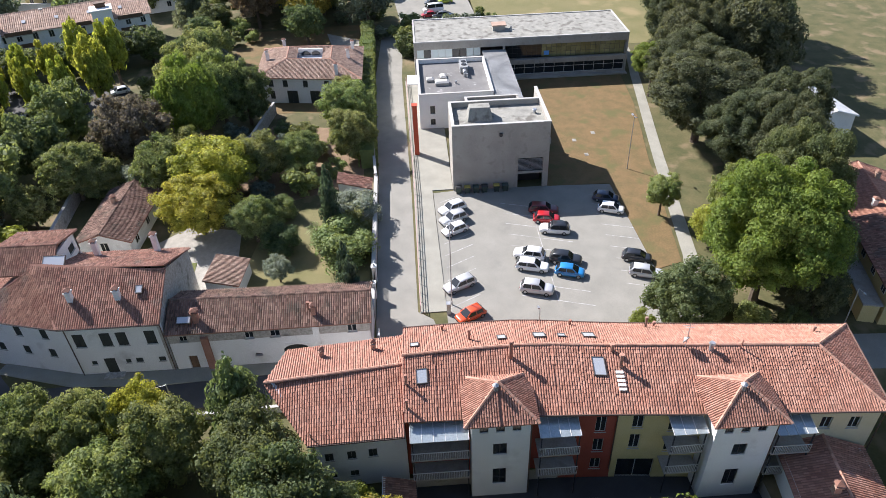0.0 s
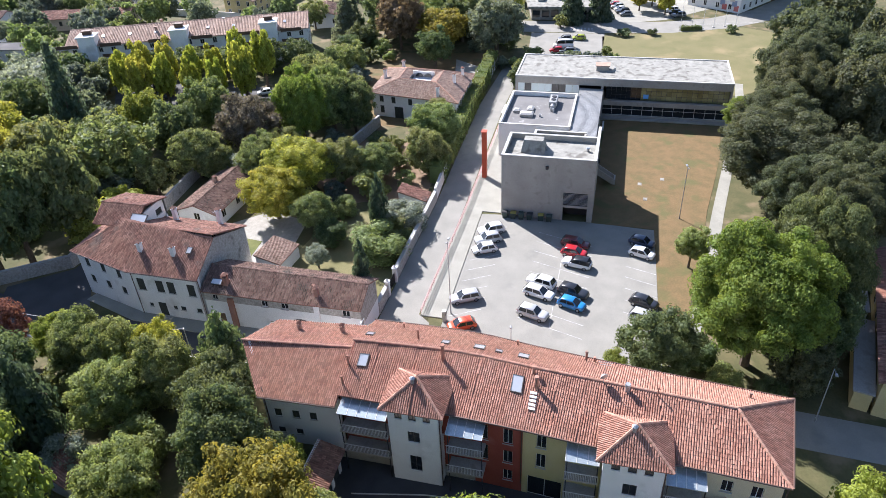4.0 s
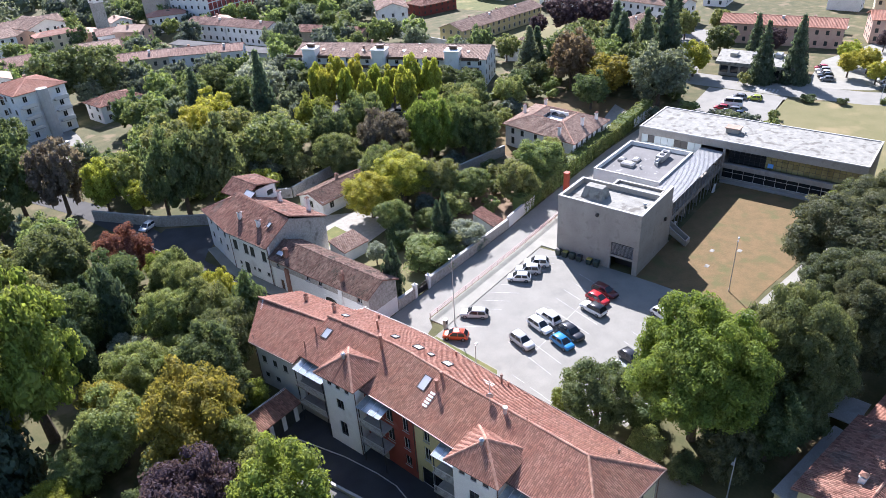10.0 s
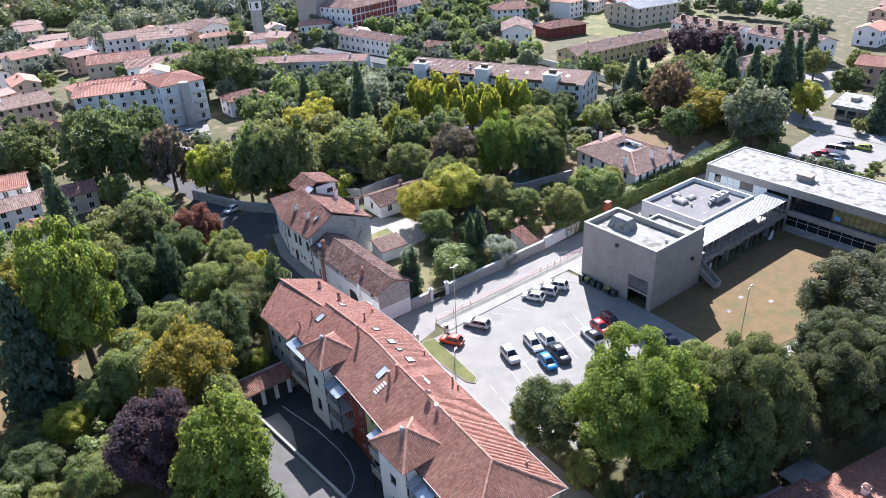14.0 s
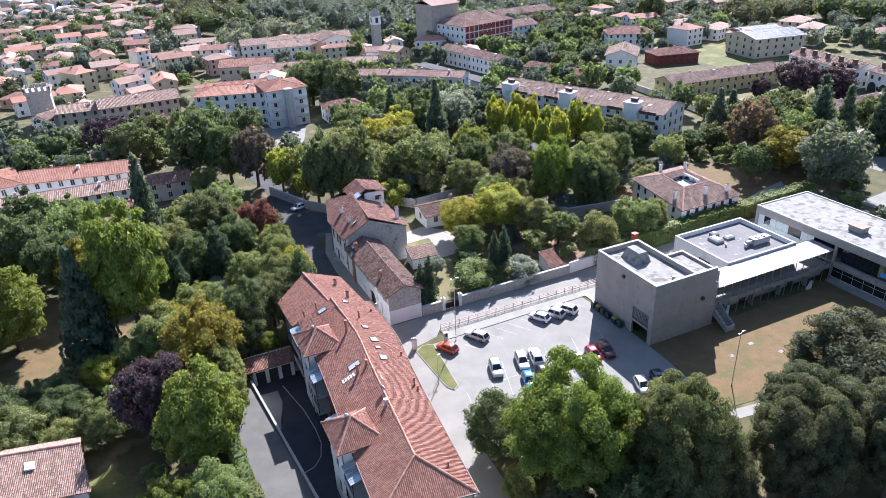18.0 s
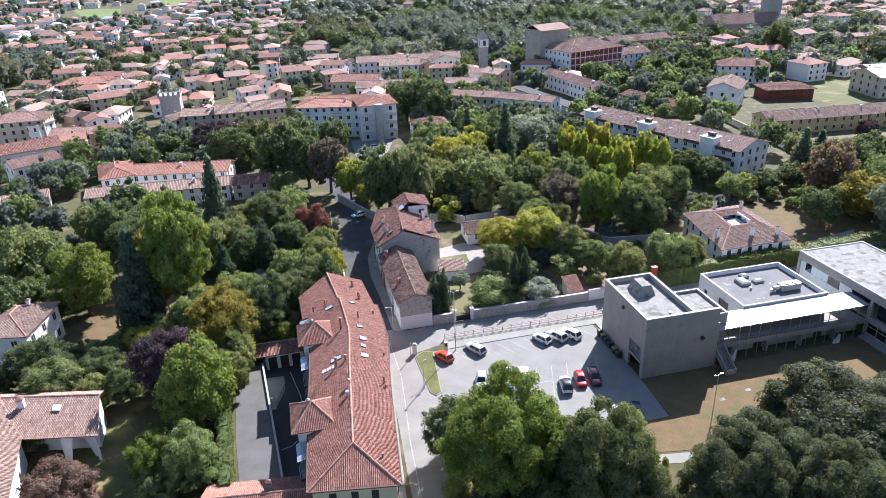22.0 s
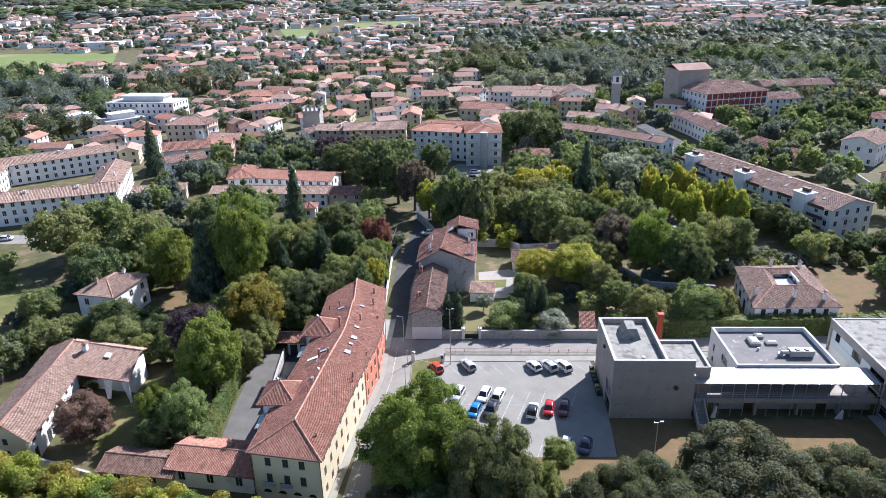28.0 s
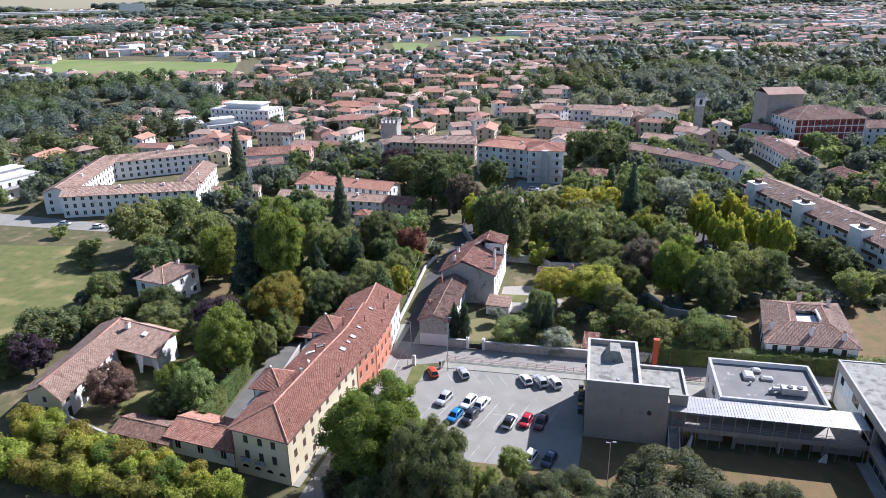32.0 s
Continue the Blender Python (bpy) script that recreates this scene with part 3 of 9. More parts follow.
setting("far_meadow", Solid().prism([(-760, 700), (-590, 665), (-413, 657), (-330, 478), (-443, 500), (-640, 560)], 0, 0.05), M_FIELD, "flat green field beyond the town", "field")
setting("far_meadow_middle", Solid().prism([(-228, 1083), (-131, 1137), (-117, 982), (-204, 951)], 0, 0.05), M_FIELD, "flat green field among the houses", "field")
setting("far_meadow_west", Solid().prism([(-324, 996), (-250, 948), (-219, 757), (-255, 785)], 0, 0.05), M_FIELD, "narrow green field between the suburbs", "field")
setting("school_lawn", Solid().prism([(172, 150), (240, 140), (300, 200), (280, 260), (178, 225), (170, 180)], 0, 0.03), M_GRASS, "sunny lawn round the modern hall", "lawn")

# painted bays
line_me = Solid().box(-0.05, 0, 0, 0.05, 4.7, 0.006).mesh("bay_line", M_LINE)
def bay(x, y, ang, length=1.0):
    ob = part("bay_line", line_me, None, park)
    ob.matrix_world = pose(x, y, 0.034, 0, 0, ang) @ Matrix.Diagonal((1, length, 1, 1))
for k in range(10):
    bay(-26.2 + 2.8 * k, 13.6, 30)
for k in range(9):
    bay(-28.4 + 2.8 * k, 3.7, -18)
    bay(-28.4 + 2.8 * k, 3.7, 162)
for k in range(9):
    bay(-25.8 + 2.8 * k, -5.9, 162)
bay(-28.6, 3.7, -90, 5.0)
bay(-34.2, -2.0, -12, 0.5), bay(-34.8, -4.4, -12, 0.5), bay(-33.4, 1.4, -12, 0.5)
for k in range(7):
    z = part("crossing_bar", Solid().box(0, 0, 0, 3.2, 0.5, 0.006), M_LINE, tagged(bpy.data.objects["main_road"]))
    z.matrix_world = pose(110.2, 7 + k * 1.05, 0.036, 0, 0, 4)
edge = Solid()
for i in range(36):
    a, b = Vector((119.6 + i * 0.2, -20 - i * 0.9)), None
    edge.box(a.x - 0.8, a.y, 0.036, a.x - 0.65, a.y + 0.9, 0.042)
part("lane_line", edge, M_LINE, bpy.data.objects["main_road"])
line = Solid()
pts = [(-41.6, -18), (-40.8, -5), (-39.9, 3.6), (-39.1, 12), (-39.2, 24)]
for (x0, y0), (x1, y1) in zip(pts, pts[1:]):
    line.hexa([(x0, y0, .031), (x0 + .12, y0, .031), (x1 + .12, y1, .031), (x1, y1, .031)], [(x0, y0, .036), (x0 + .12, y0, .036), (x1 + .12, y1, .036), (x1, y1, .036)])
part("lane_line", line, M_LINE, bpy.data.objects["road_south"])

# distant hills
s = Solid()
N = 90
for i in range(N):
    a0, a1 = 2 * math.pi * i / N, 2 * math.pi * (i + 1) / N
    h0, h1 = [90 + 60 * noise.noise(Vector((3 * math.cos(a), 3 * math.sin(a), 0.5))) for a in (a0, a1)]
    s.face([(26000 * math.cos(a0), 26000 * math.sin(a0), -5), (26000 * math.cos(a1), 26000 * math.sin(a1), -5),
            (27000 * math.cos(a1), 27000 * math.sin(a1), h1), (27000 * math.cos(a0), 27000 * math.sin(a0), h0)])
M_HILL = material("distant_hill", (0.10, 0.13, 0.11), (0.16, 0.18, 0.16), 0.004, 0.95, 0.0, 0.05, None)
setting("backdrop_hills", s, M_HILL, "low wooded hills far off on the horizon", "backdrop")

# ---- museum ----
mus = thing("museum", pose(0, 0, 0), "concrete museum with cubic tower, white block and long glazed wing", "museum")
s = Solid()
wall_with(s, (0, 15.3), (0, 0), 0, 11.4, 0.4, [(10.4, 14.4, 0, 2.5), (10.4, 14.4, 2.9, 5.3)])
part("west_wall", s, M_CONC, mus)
part("south_wall", Solid().box(0.4, 0, 0, 13.4, 0.4, 11.4), M_CONC, mus)
part("north_wall", Solid().box(0.4, 14.9, 0, 9.0, 15.3, 11.4), M_CONC, mus)
part("east_wall", Solid().box(8.6, 0.4, 0, 9.0, 14.9, 11.4), M_CONC, mus)
cap = Solid().box(-0.05, -0.05, 11.4, 13.45, 0.45, 11.5).box(-0.05, 14.85, 11.4, 9.05, 15.35, 11.5)
cap.box(-0.05, 0.45, 11.4, 0.45, 14.85, 11.5).box(8.55, 0.45, 11.4, 9.05, 14.85, 11.5)
part("coping", cap, M_CONC_CAP, mus)
part("tower_roof", Solid().box(0.4, 0.4, 10.3, 8.6, 14.9, 10.55), M_CONC_ROOF, mus, "stained pale concrete roof")
q = Solid().hexa([(3.0, 8.6, 10.55), (6.4, 8.6, 10.55), (6.4, 12.6, 10.55), (3.0, 12.6, 10.55)], [(3.9, 9.0, 12.5), (5.6, 9.0, 12.5), (5.6, 12.2, 12.5), (3.9, 12.2, 12.5)])
part("roof_lantern", q, M_CONC_ROOF, mus, "sloping concrete roof lantern")
part("vent", Solid().tube((5.2, 1.7, 10.55), (5.2, 1.7, 11.1), 0.25, 0.25, 10).tube((5.2, 1.7, 11.1), (5.2, 1.7, 11.25), 0.4, 0.3, 10), M_METAL, mus)
# gate and window in the tower
m = Matrix(((0, 1, 0, 0), (-1, 0, 0, 15.3), (0, 0, 1, 0), (0, 0, 0, 1)))
w = part("window", Solid().obox(m, 10.4, 0.2, 2.9, 14.4, 0.27, 3.0).obox(m, 10.4, 0.2, 5.2, 14.4, 0.27, 5.3).obox(m, 12.35, 0.2, 3.0, 12.45, 0.27, 5.2), M_DARKMETAL, mus)
for k in range(10):
    part("louvre", Solid().obox(m, 10.42, 0.18, 3.06 + k * 0.21, 14.38, 0.3, 3.12 + k * 0.21), M_METAL, w)
part("pane", Solid().obox(m, 10.4, 0.32, 2.9, 14.4, 0.34, 5.3), M_GLASS, w)
part("entrance_recess", Solid().box(2.2, 0.9, 0, 2.4, 4.9, 2.5), M_DARKMETAL, mus, "dark recessed entrance")
part("wall_lamp", Solid().box(-0.35, 7.5, 9.55, 0, 8.0, 9.95).box(-0.3, 7.55, 9.4, -0.05, 7.95, 9.55), M_DARKMETAL, mus)
part("wall_lamp", Solid().tube((10.6, 0, 6.3), (10.6, -0.35, 6.3), 0.32, 0.36, 12), M_DARKMETAL, mus)
# lower part behind the wall's end
part("annex_wall", Solid().box(9.0, 11.6, 0, 17.0, 11.95, 8.6).box(16.65, 2.6, 0, 17.0, 11.6, 8.6).box(13.4, 0.0, 0, 13.75, 2.6, 8.6).box(13.4, 2.6, 0, 16.65, 2.95, 8.6), M_CONC, mus)
part("annex_roof", Solid().box(9.0, 0.4, 8.0, 13.4, 11.6, 8.2).box(13.4, 2.95, 8.0, 16.65, 11.6, 8.2), M_CONC_ROOF, mus)
part("annex_coping", Solid().box(8.95, 11.55, 8.6, 17.05, 12.0, 8.68).box(16.6, 2.55, 8.6, 17.05, 11.55, 8.68), M_CONC_CAP, mus)
# white block
W0, W1, Y0, Y1, ZT = 22.8, 40.4, 6.1, 19.9, 6.9
s = Solid()
mw = wall_with(s, (W0, Y1), (W0, Y0), 0, ZT, 0.35, [(2.0, 2.9, 3.0, 4.6), (2.0, 2.9, 0.8, 2.0), (6.6, 9.6, 3.6, 5.2)])
wall_with(s, (W1, Y1), (W0 + .35, Y1), 0, ZT, 0.35, [])
wall_with(s, (W1, Y0), (W1, Y1 - .35), 0, ZT, 0.35, [])
ms = wall_with(s, (W0 + .35, Y0), (W1, Y0), 0, ZT, 0.35, [(1 + 4.4 * k, 3.6 + 4.4 * k, 3.6, 4.8) for k in range(4)])
part("block_wall", s, M_WHITE, mus, "white rendered block")
window(mus, mw, 2.0, 2.9, 3.0, 4.6, "", 0.14, False, M_DARKFRAME)
window(mus, mw, 2.0, 2.9, 0.8, 2.0, "", 0.14, False, M_DARKFRAME)
window(mus, mw, 6.6, 9.6, 3.6, 5.2, "", 0.14, False, M_DARKFRAME)
for k in range(4):
    window(mus, ms, 1 + 4.4 * k, 3.6 + 4.4 * k, 3.6, 4.8, "", 0.14, False, M_DARKFRAME)
part("block_roof", Solid().box(W0 + .35, Y0 + .35, 5.9, W1 - .35, Y1 - .35, 6.15), M_MEMBRANE, mus, "grey bitumen roof with pale patches")
c = Solid().box(W0 - .06, Y0 - .06, ZT, W1 + .06, Y0 + .41, ZT + .1).box(W0 - .06, Y1 - .41, ZT, W1 + .06, Y1 + .06, ZT + .1)
c.box(W0 - .06, Y0 + .41, ZT, W0 + .41, Y1 - .41, ZT + .1).box(W1 - .41, Y0 + .41, ZT, W1 + .06, Y1 - .41, ZT + .1)
part("block_coping", c, M_CONC_CAP, mus)
for x0, y0, x1, y1, h in ((28.2, 14.0, 30.0, 16.6, 0.7), (30.2, 16.8, 31.6, 18.2, 0.6), (31.2, 14.3, 33.2, 15.5, 0.55)):
    rl = part("roof_light", Solid().box(x0, y0, 6.15, x1, y1, 6.15 + h - 0.15), M_CONC, mus)
    part("glazing", Solid().hexa([(x0 - .05, y0 - .05, 6 + h), (x1 + .05, y0 - .05, 6 + h), (x1 + .05, y1 + .05, 6 + h), (x0 - .05, y1 + .05, 6 + h)],
                                 [(x0 + .3, y0 + .3, 6.25 + h), (x1 - .3, y0 + .3, 6.25 + h), (x1 - .3, y1 - .3, 6.25 + h), (x0 + .3, y1 - .3, 6.25 + h)]), M_CONC_CAP, rl)
ac = part("air_unit", Solid().box(33.6, 9.9, 6.3, 37.8, 11.4, 7.5).box(33.8, 10.0, 6.15, 34.0, 11.3, 6.3).box(37.4, 10.0, 6.15, 37.6, 11.3, 6.3), M_SHEET, mus, "white air-handling unit")
part("duct", Solid().tube((33.6, 10.6, 6.9), (32.2, 10.6, 6.9), 0.4, 0.4, 10).tube((32.2, 10.6, 6.9), (32.2, 10.6, 6.15), 0.4, 0.4, 10), M_METAL, ac)
for fx in (35.0, 36.6):
    part("fan", Solid().tube((fx, 10.6, 7.5), (fx, 10.6, 7.65), 0.5, 0.5, 12), M_DARKMETAL, ac)
part("vent", Solid().tube((31.6, 10.2, 6.15), (31.6, 10.2, 7.0), 0.18, 0.18, 8), M_METAL, mus)
part("vent", Solid().tube((29.0, 12.6, 6.15), (29.0, 12.6, 6.7), 0.2, 0.2, 8), M_METAL, mus)
# gallery between tower and wing
cv = Solid()
for k in range(62):
    x0 = 14.0 + k * 0.5
    cv.hexa([(x0, 1.0, 6.38), (x0 + .5, 1.0, 6.38), (x0 + .5, 6.0, 6.5), (x0, 6.0, 6.5)],
            [(x0, 1.0, 6.43), (x0 + .5, 1.0, 6.43), (x0 + .5, 6.0, 6.55), (x0, 6.0, 6.55)])
    cv.hexa([(x0 - .02, 1.0, 6.43), (x0 + .02, 1.0, 6.43), (x0 + .02, 6.0, 6.55), (x0 - .02, 6.0, 6.55)], [(x0 - .02, 1.0, 6.48), (x0 + .02, 1.0, 6.48), (x0 + .02, 6.0, 6.60), (x0 - .02, 6.0, 6.60)])
part("canopy", cv, M_SHEET, mus, "white ribbed sheet-metal gallery roof")
part("deck", Solid().box(14.0, 1.2, 2.75, 45.2, 6.0, 3.05), M_CONC, mus)
part("upstand", Solid().box(14.0, 1.0, 2.6, 45.2, 1.2, 3.5), M_CONC, mus)
for k in range(16):
    x = 14.6 + 2.0 * k
    part("post", Solid().box(x - .05, .88, 0, x + .05, .98, 6.4), M_METAL, mus)
rl = Solid()
for z in (3.9, 4.25, 4.6):
    rl.tube((14.2, 1.1, z), (45.0, 1.1, z), 0.03, 0.03, 6)
part("handrail", rl, M_METAL, mus)
part("gallery_wall", Solid().box(19.5, 3.0, 0, 45.2, 3.3, 2.75), M_CONC_CAP, mus)
part("gallery_glazing", Solid().box(17.2, 5.6, 3.05, 22.7, 5.7, 5.6), M_PALEGLASS, mus)
for x in (18, 25, 32, 39):
    part("pier", Solid().box(x - .2, 1.3, 0, x + .2, 2.2, 2.6), M_CONC, mus)
for x in (23.5, 36):
    part("door", Solid().box(x, 2.9, 0.05, x + 1.6, 2.996, 2.3), M_SHUT_BR, mus)
part("sculpture_fin", Solid().hexa([(17.2, 0.3, 0), (18.0, 0.3, 0), (18.0, 0.7, 0), (17.2, 0.7, 0)], [(17.9, 0.3, 2.3), (18.1, 0.3, 2.3), (18.1, 0.6, 2.3), (17.9, 0.6, 2.3)]), M_WHITE, mus)
part("sculpture_fin", Solid().hexa([(38.0, 0.1, 0), (39.2, 0.1, 0), (39.2, 0.5, 0), (38.0, 0.5, 0)], [(38.9, 0.1, 1.7), (39.1, 0.1, 1.7), (39.1, 0.4, 1.7), (38.9, 0.4, 1.7)]), M_WHITE, mus)
# outside stair at the tower's corner
st = part("stair", Solid().box(13.8, -0.05, 0, 14.2, 2.5, 0.2), M_CONC, mus, "concrete outside stair")
for k in range(14):
    part("step", Solid().box(14.2, 0.9 - 0.27 * k, 2.75 - 0.19 * k - 0.19, 15.7, 1.2 - 0.27 * k, 2.75 - 0.19 * k), M_CONC, st)
for x in (13.95, 15.7):
    part("cheek", Solid().hexa([(x, -3.0, 0), (x + .2, -3.0, 0), (x + .2, 1.0, 2.3), (x, 1.0, 2.3)], [(x, -3.0, 1.1), (x + .2, -3.0, 1.1), (x + .2, 1.0, 3.7), (x, 1.0, 3.7)]), M_CONC, st)
part("cheek", Solid().box(13.95, -3.25, 0, 15.9, -3.0, 1.1), M_CONC, st)
# long wing
X0, X1, Ya, Yb = 45.4, 60.4, -25.3, 20.2
part("wing_roof", Solid().box(X0, Ya, 7.0, X1, Yb, 8.5), M_CONC, mus)
part("wing_roof_surface", Solid().box(X0 + .3, Ya + .3, 8.5, X1 - .3, Yb - .3, 8.56), M_CONC_ROOF, mus, "stained pale concrete roof")
part("wing_coping", Solid().box(X0 - .04, Ya - .04, 8.5, X0 + .3, Yb + .04, 8.72).box(X1 - .3, Ya - .04, 8.5, X1 + .04, Yb + .04, 8.72).box(X0 + .3, Ya - .04, 8.5, X1 - .3, Ya + .3, 8.72).box(X0 + .3, Yb - .3, 8.5, X1 - .3, Yb + .04, 8.72), M_CONC_CAP, mus)
rb = part("roof_box", Solid().box(50.5, 0.3, 8.56, 52.6, 3.0, 9.6), M_CONC, mus)
part("lid", Solid().box(50.3, 0.1, 9.6, 52.8, 3.2, 9.8), M_TILE_PINK, rb)
part("vent", Solid().tube((51.2, -1.0, 8.56), (51.2, -1.0, 9.2), 0.2, 0.2, 8), M_METAL, mus)
part("spandrel", Solid().box(X0 - .3, Ya, 2.9, X0 + .6, 1.0, 3.9), M_CONC, mus)
part("plinth", Solid().box(X0 - 0.2, Ya, 0, X0 + .4, 1.0, 0.6), M_CONC, mus)
part("ledge", Solid().box(X0 - 1.6, Ya, 0, X0 - .2, 0.9, 0.3), M_CONC, mus)
part("end_wall", Solid().box(X0, Ya, 0, X1, Ya + .4, 7.0), M_CONC, mus)
part("end_wall", Solid().box(X0 + .3, Yb - .4, 0, X1, Yb, 7.0), M_CONC, mus)
part("back_wall", Solid().box(X1 - .4, Ya + .4, 0, X1, Yb - .4, 7.0), M_CONC, mus)
part("inner_floor", Solid().box(X0 + .6, Ya + .4, 2.9, X1 - .4, Yb - .4, 3.3), M_CONC, mus)
n = 24
for k in range(n):
    y0, y1 = Ya + .5 + k * 1.05, Ya + .5 + (k + 1) * 1.05 - .06
    for z0, z1 in ((3.9, 4.9), (4.94, 5.94), (5.98, 6.98)):
        part("pane", Solid().box(X0 + 1.0, y0, z0, X0 + 1.03, y1, z1), M_CURTAIN if k < 17 else M_GLASS, mus)
mull = Solid()
for k in range(n + 1):
    mull.box(X0 + .95, Ya + .5 + k * 1.05 - .05, 3.9, X0 + 1.08, Ya + .5 + k * 1.05, 7.0)
for z in (4.9, 5.94):
    mull.box(X0 + .96, Ya + .5, z, X0 + 1.07, Ya + .5 + n * 1.05, z + .04)
part("mullions", mull, M_DARKMETAL, mus)
for k in range(12):
    y0 = Ya + .5 + k * 2.15
    w = part("window", Solid().box(X0 + .1, y0, 0.6, X0 + .2, y0 + .07, 2.9).box(X0 + .1, y0 + .07, 0.6, X0 + .2, y0 + 2.15, 0.68).box(X0 + .1, y0 + .07, 1.95, X0 + .2, y0 + 2.15, 2.02), M_FRAME, mus)
    part("pane", Solid().box(X0 + .14, y0 + .07, .68, X0 + .16, y0 + 2.15, 2.9), M_GLASS, w)
for k in range(9):
    y0 = 6.2 + k * 1.5
    part("pane", Solid().box(X0 + .3, y0, 3.4, X0 + .33, y0 + 1.44, 5.1), M_PALEGLASS, mus)
    part("pane", Solid().box(X0 + .3, y0, 5.16, X0 + .33, y0 + 1.44, 6.96), M_GLASS if k in (2, 3, 7) else M_PALEGLASS, mus)
part("lower_wall", Solid().box(X0 + .3, 6.0, 0, X0 + .6, 19.8, 3.4), M_WHITE, mus)
part("column", Solid().box(X0, 1.0, 0, X0 + .5, 1.5, 7.0), M_CONC, mus)
part("column", Solid().box(X0, Yb - .6, 0, X0 + .3, Yb, 7.0), M_CONC, mus)
part("banner", Solid().box(X0 + .90, -8.6, 4.3, X0 + .93, -7.5, 5.2), plain("blue_banner", (0.12, 0.35, 0.75), 0.6), mus)
# small porch slab on the lane side
part("porch_slab", Solid().box(38.0, 19.9, 2.6, 42.5, 22.0, 2.85), M_WHITE, mus)

tagged(part("red_pylon", Solid().box(12.6, 20.4, 0.1, 13.6, 21.2, 9.4).box(12.5, 20.3, 9.4, 13.7, 21.3, 9.5), M_STACK), "tall orange-red painted steel pylon beside the footway", "pylon")

# railing along the footway
fence = thing("railing", pose(0, 0, 0.13), "long low pink-red metal railing along the footway", "railing")
post_me = Solid().box(-.04, -.04, 0, .04, .04, 1.05).mesh("post", M_RAIL)
for k in range(40):
    p = part("post", post_me, None, fence)
    p.matrix_parent_inverse = Matrix()
    p.location = (-29 + k * 1.9, 21.55 + (0.25 if k > 15 else 0) + max(0, k - 18) * 0.02, 0)
for z in (0.35, 0.7, 1.03):
    part("rail", Solid().box(-29, 21.5, z - .03, 0, 21.58, z + .03).hexa([(0, 21.5, z - .03), (46, 22.25, z - .03), (46, 22.33, z - .03), (0, 21.58, z - .03)], [(0, 21.5, z + .03), (46, 22.25, z + .03), (46, 22.33, z + .03), (0, 21.58, z + .03)]), M_RAIL, fence)

# ---- roofs and walls of the near houses ----
def roof(parent, slopes, mat, ridges, pitch=0.23, course=0.42, name="roof"):
    """slopes: sloping faces, eave first. The boards are one part, each slope's tiles a part of it, and the ridge tiles another."""
    for poly in slopes:
        b, t = Solid(), Solid()
        a, c = Vector(poly[0]), (Vector(poly[1]) - Vector(poly[0])).cross(Vector(poly[2]) - Vector(poly[0]))
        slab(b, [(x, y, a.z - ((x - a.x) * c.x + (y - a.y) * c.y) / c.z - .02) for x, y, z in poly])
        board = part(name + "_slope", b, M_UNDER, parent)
        tiles(t, poly, pitch, course)
        part("roof_tiles", t, mat, board, "", "stuff")
    if ridges:
        s = Solid()
        for a, c in ridges:
            ridge_line(s, a, c)
        part("ridge_tiles", s, M_RIDGE if mat in (M_TILE, M_TILE_PINK) else mat, parent, "", "stuff")


def gutter(parent, p0, p1):
    return part("gutter", Solid().tube(p0, p1, 0.09, 0.09, 6), M_PIPE, parent)


def downpipe(parent, x, y, z0, z1):
    return part("downpipe", Solid().tube((x, y, z0), (x, y, z1), 0.06, 0.06, 6), M_PIPE, parent)


def facade(parent, p0, p1, z0, z1, mat, cols, t=0.4, name="wall", style="shut", sill=True):
    """A wall with windows; cols: (place along the wall, width, [(sill, head), ...])."""
    s = Solid()
    holes = [(a - w / 2, a + w / 2, b0, b1) for a, w, rows in cols for b0, b1 in rows]
    m = wall_with(s, p0, p1, z0, z1, t, holes)
    part(name, s, mat, parent)
    for h in holes:
        window(parent, m, *h, style, 0.14, sill)
    return m


# apartment building with the long red roof
apt = thing("apartment_building", pose(-48, 0, 0), "long apartment building with orange clay-tile roof and two white towers", "building")
apt.matrix_world = Matrix()
WE = [(-56.0, -20.6), (-55.0, -5.0), (-54.3, 3.6), (-53.8, 12.0), (-53.5, 23.4)]
RG = [(-49.7, -16.2), (-48.75, -5.0), (-48.0, 3.6), (-47.2, 12.0), (-47.6, 23.4)]
EE = [(-44.7, -22.4), (-43.0, -5.0), (-42.0, 3.6), (-40.9, 12.0), (-41.0, 23.4)]
def smooth_line(pts, n=3):
    """A smooth curve through points in the plan, n pieces a stretch."""
    out = []
    for i in range(len(pts) - 1):
        a, b, c, d = [Vector(pts[max(0, min(len(pts) - 1, i + k))]) for k in (-1, 0, 1, 2)]
        for k in range(n):
            t = k / n
            q = b + (c - a) * (t / 2) + (a * 2 - b * 5 + c * 4 - d) * (t * t / 2) + (b * 3 - a - c * 3 + d) * (t * t * t / 2)
            out.append((q.x, q.y))
    return out + [tuple(pts[-1])]


WE, RG, EE = smooth_line(WE), smooth_line(RG), smooth_line(EE)
ZE, ZR = 8.55, 11.15
sl, rd = [], []
for i in range(len(RG) - 1):
    sl.append([(*WE[i + 1], ZE), (*WE[i], ZE), (*RG[i], ZR), (*RG[i + 1], ZR)])
    sl.append([(*EE[i], ZE), (*EE[i + 1], ZE), (*RG[i + 1], ZR), (*RG[i], ZR)])
    rd.append(((*RG[i], ZR + .05), (*RG[i + 1], ZR + .05)))
sl.append([(*WE[0], ZE), (*EE[0], ZE), (*RG[0], ZR)])
rd += [((*WE[0], ZE + .05), (*RG[0], ZR + .05)), ((*EE[0], ZE + .05), (*RG[0], ZR + .05))]
roof(apt, sl, M_TILE, rd)
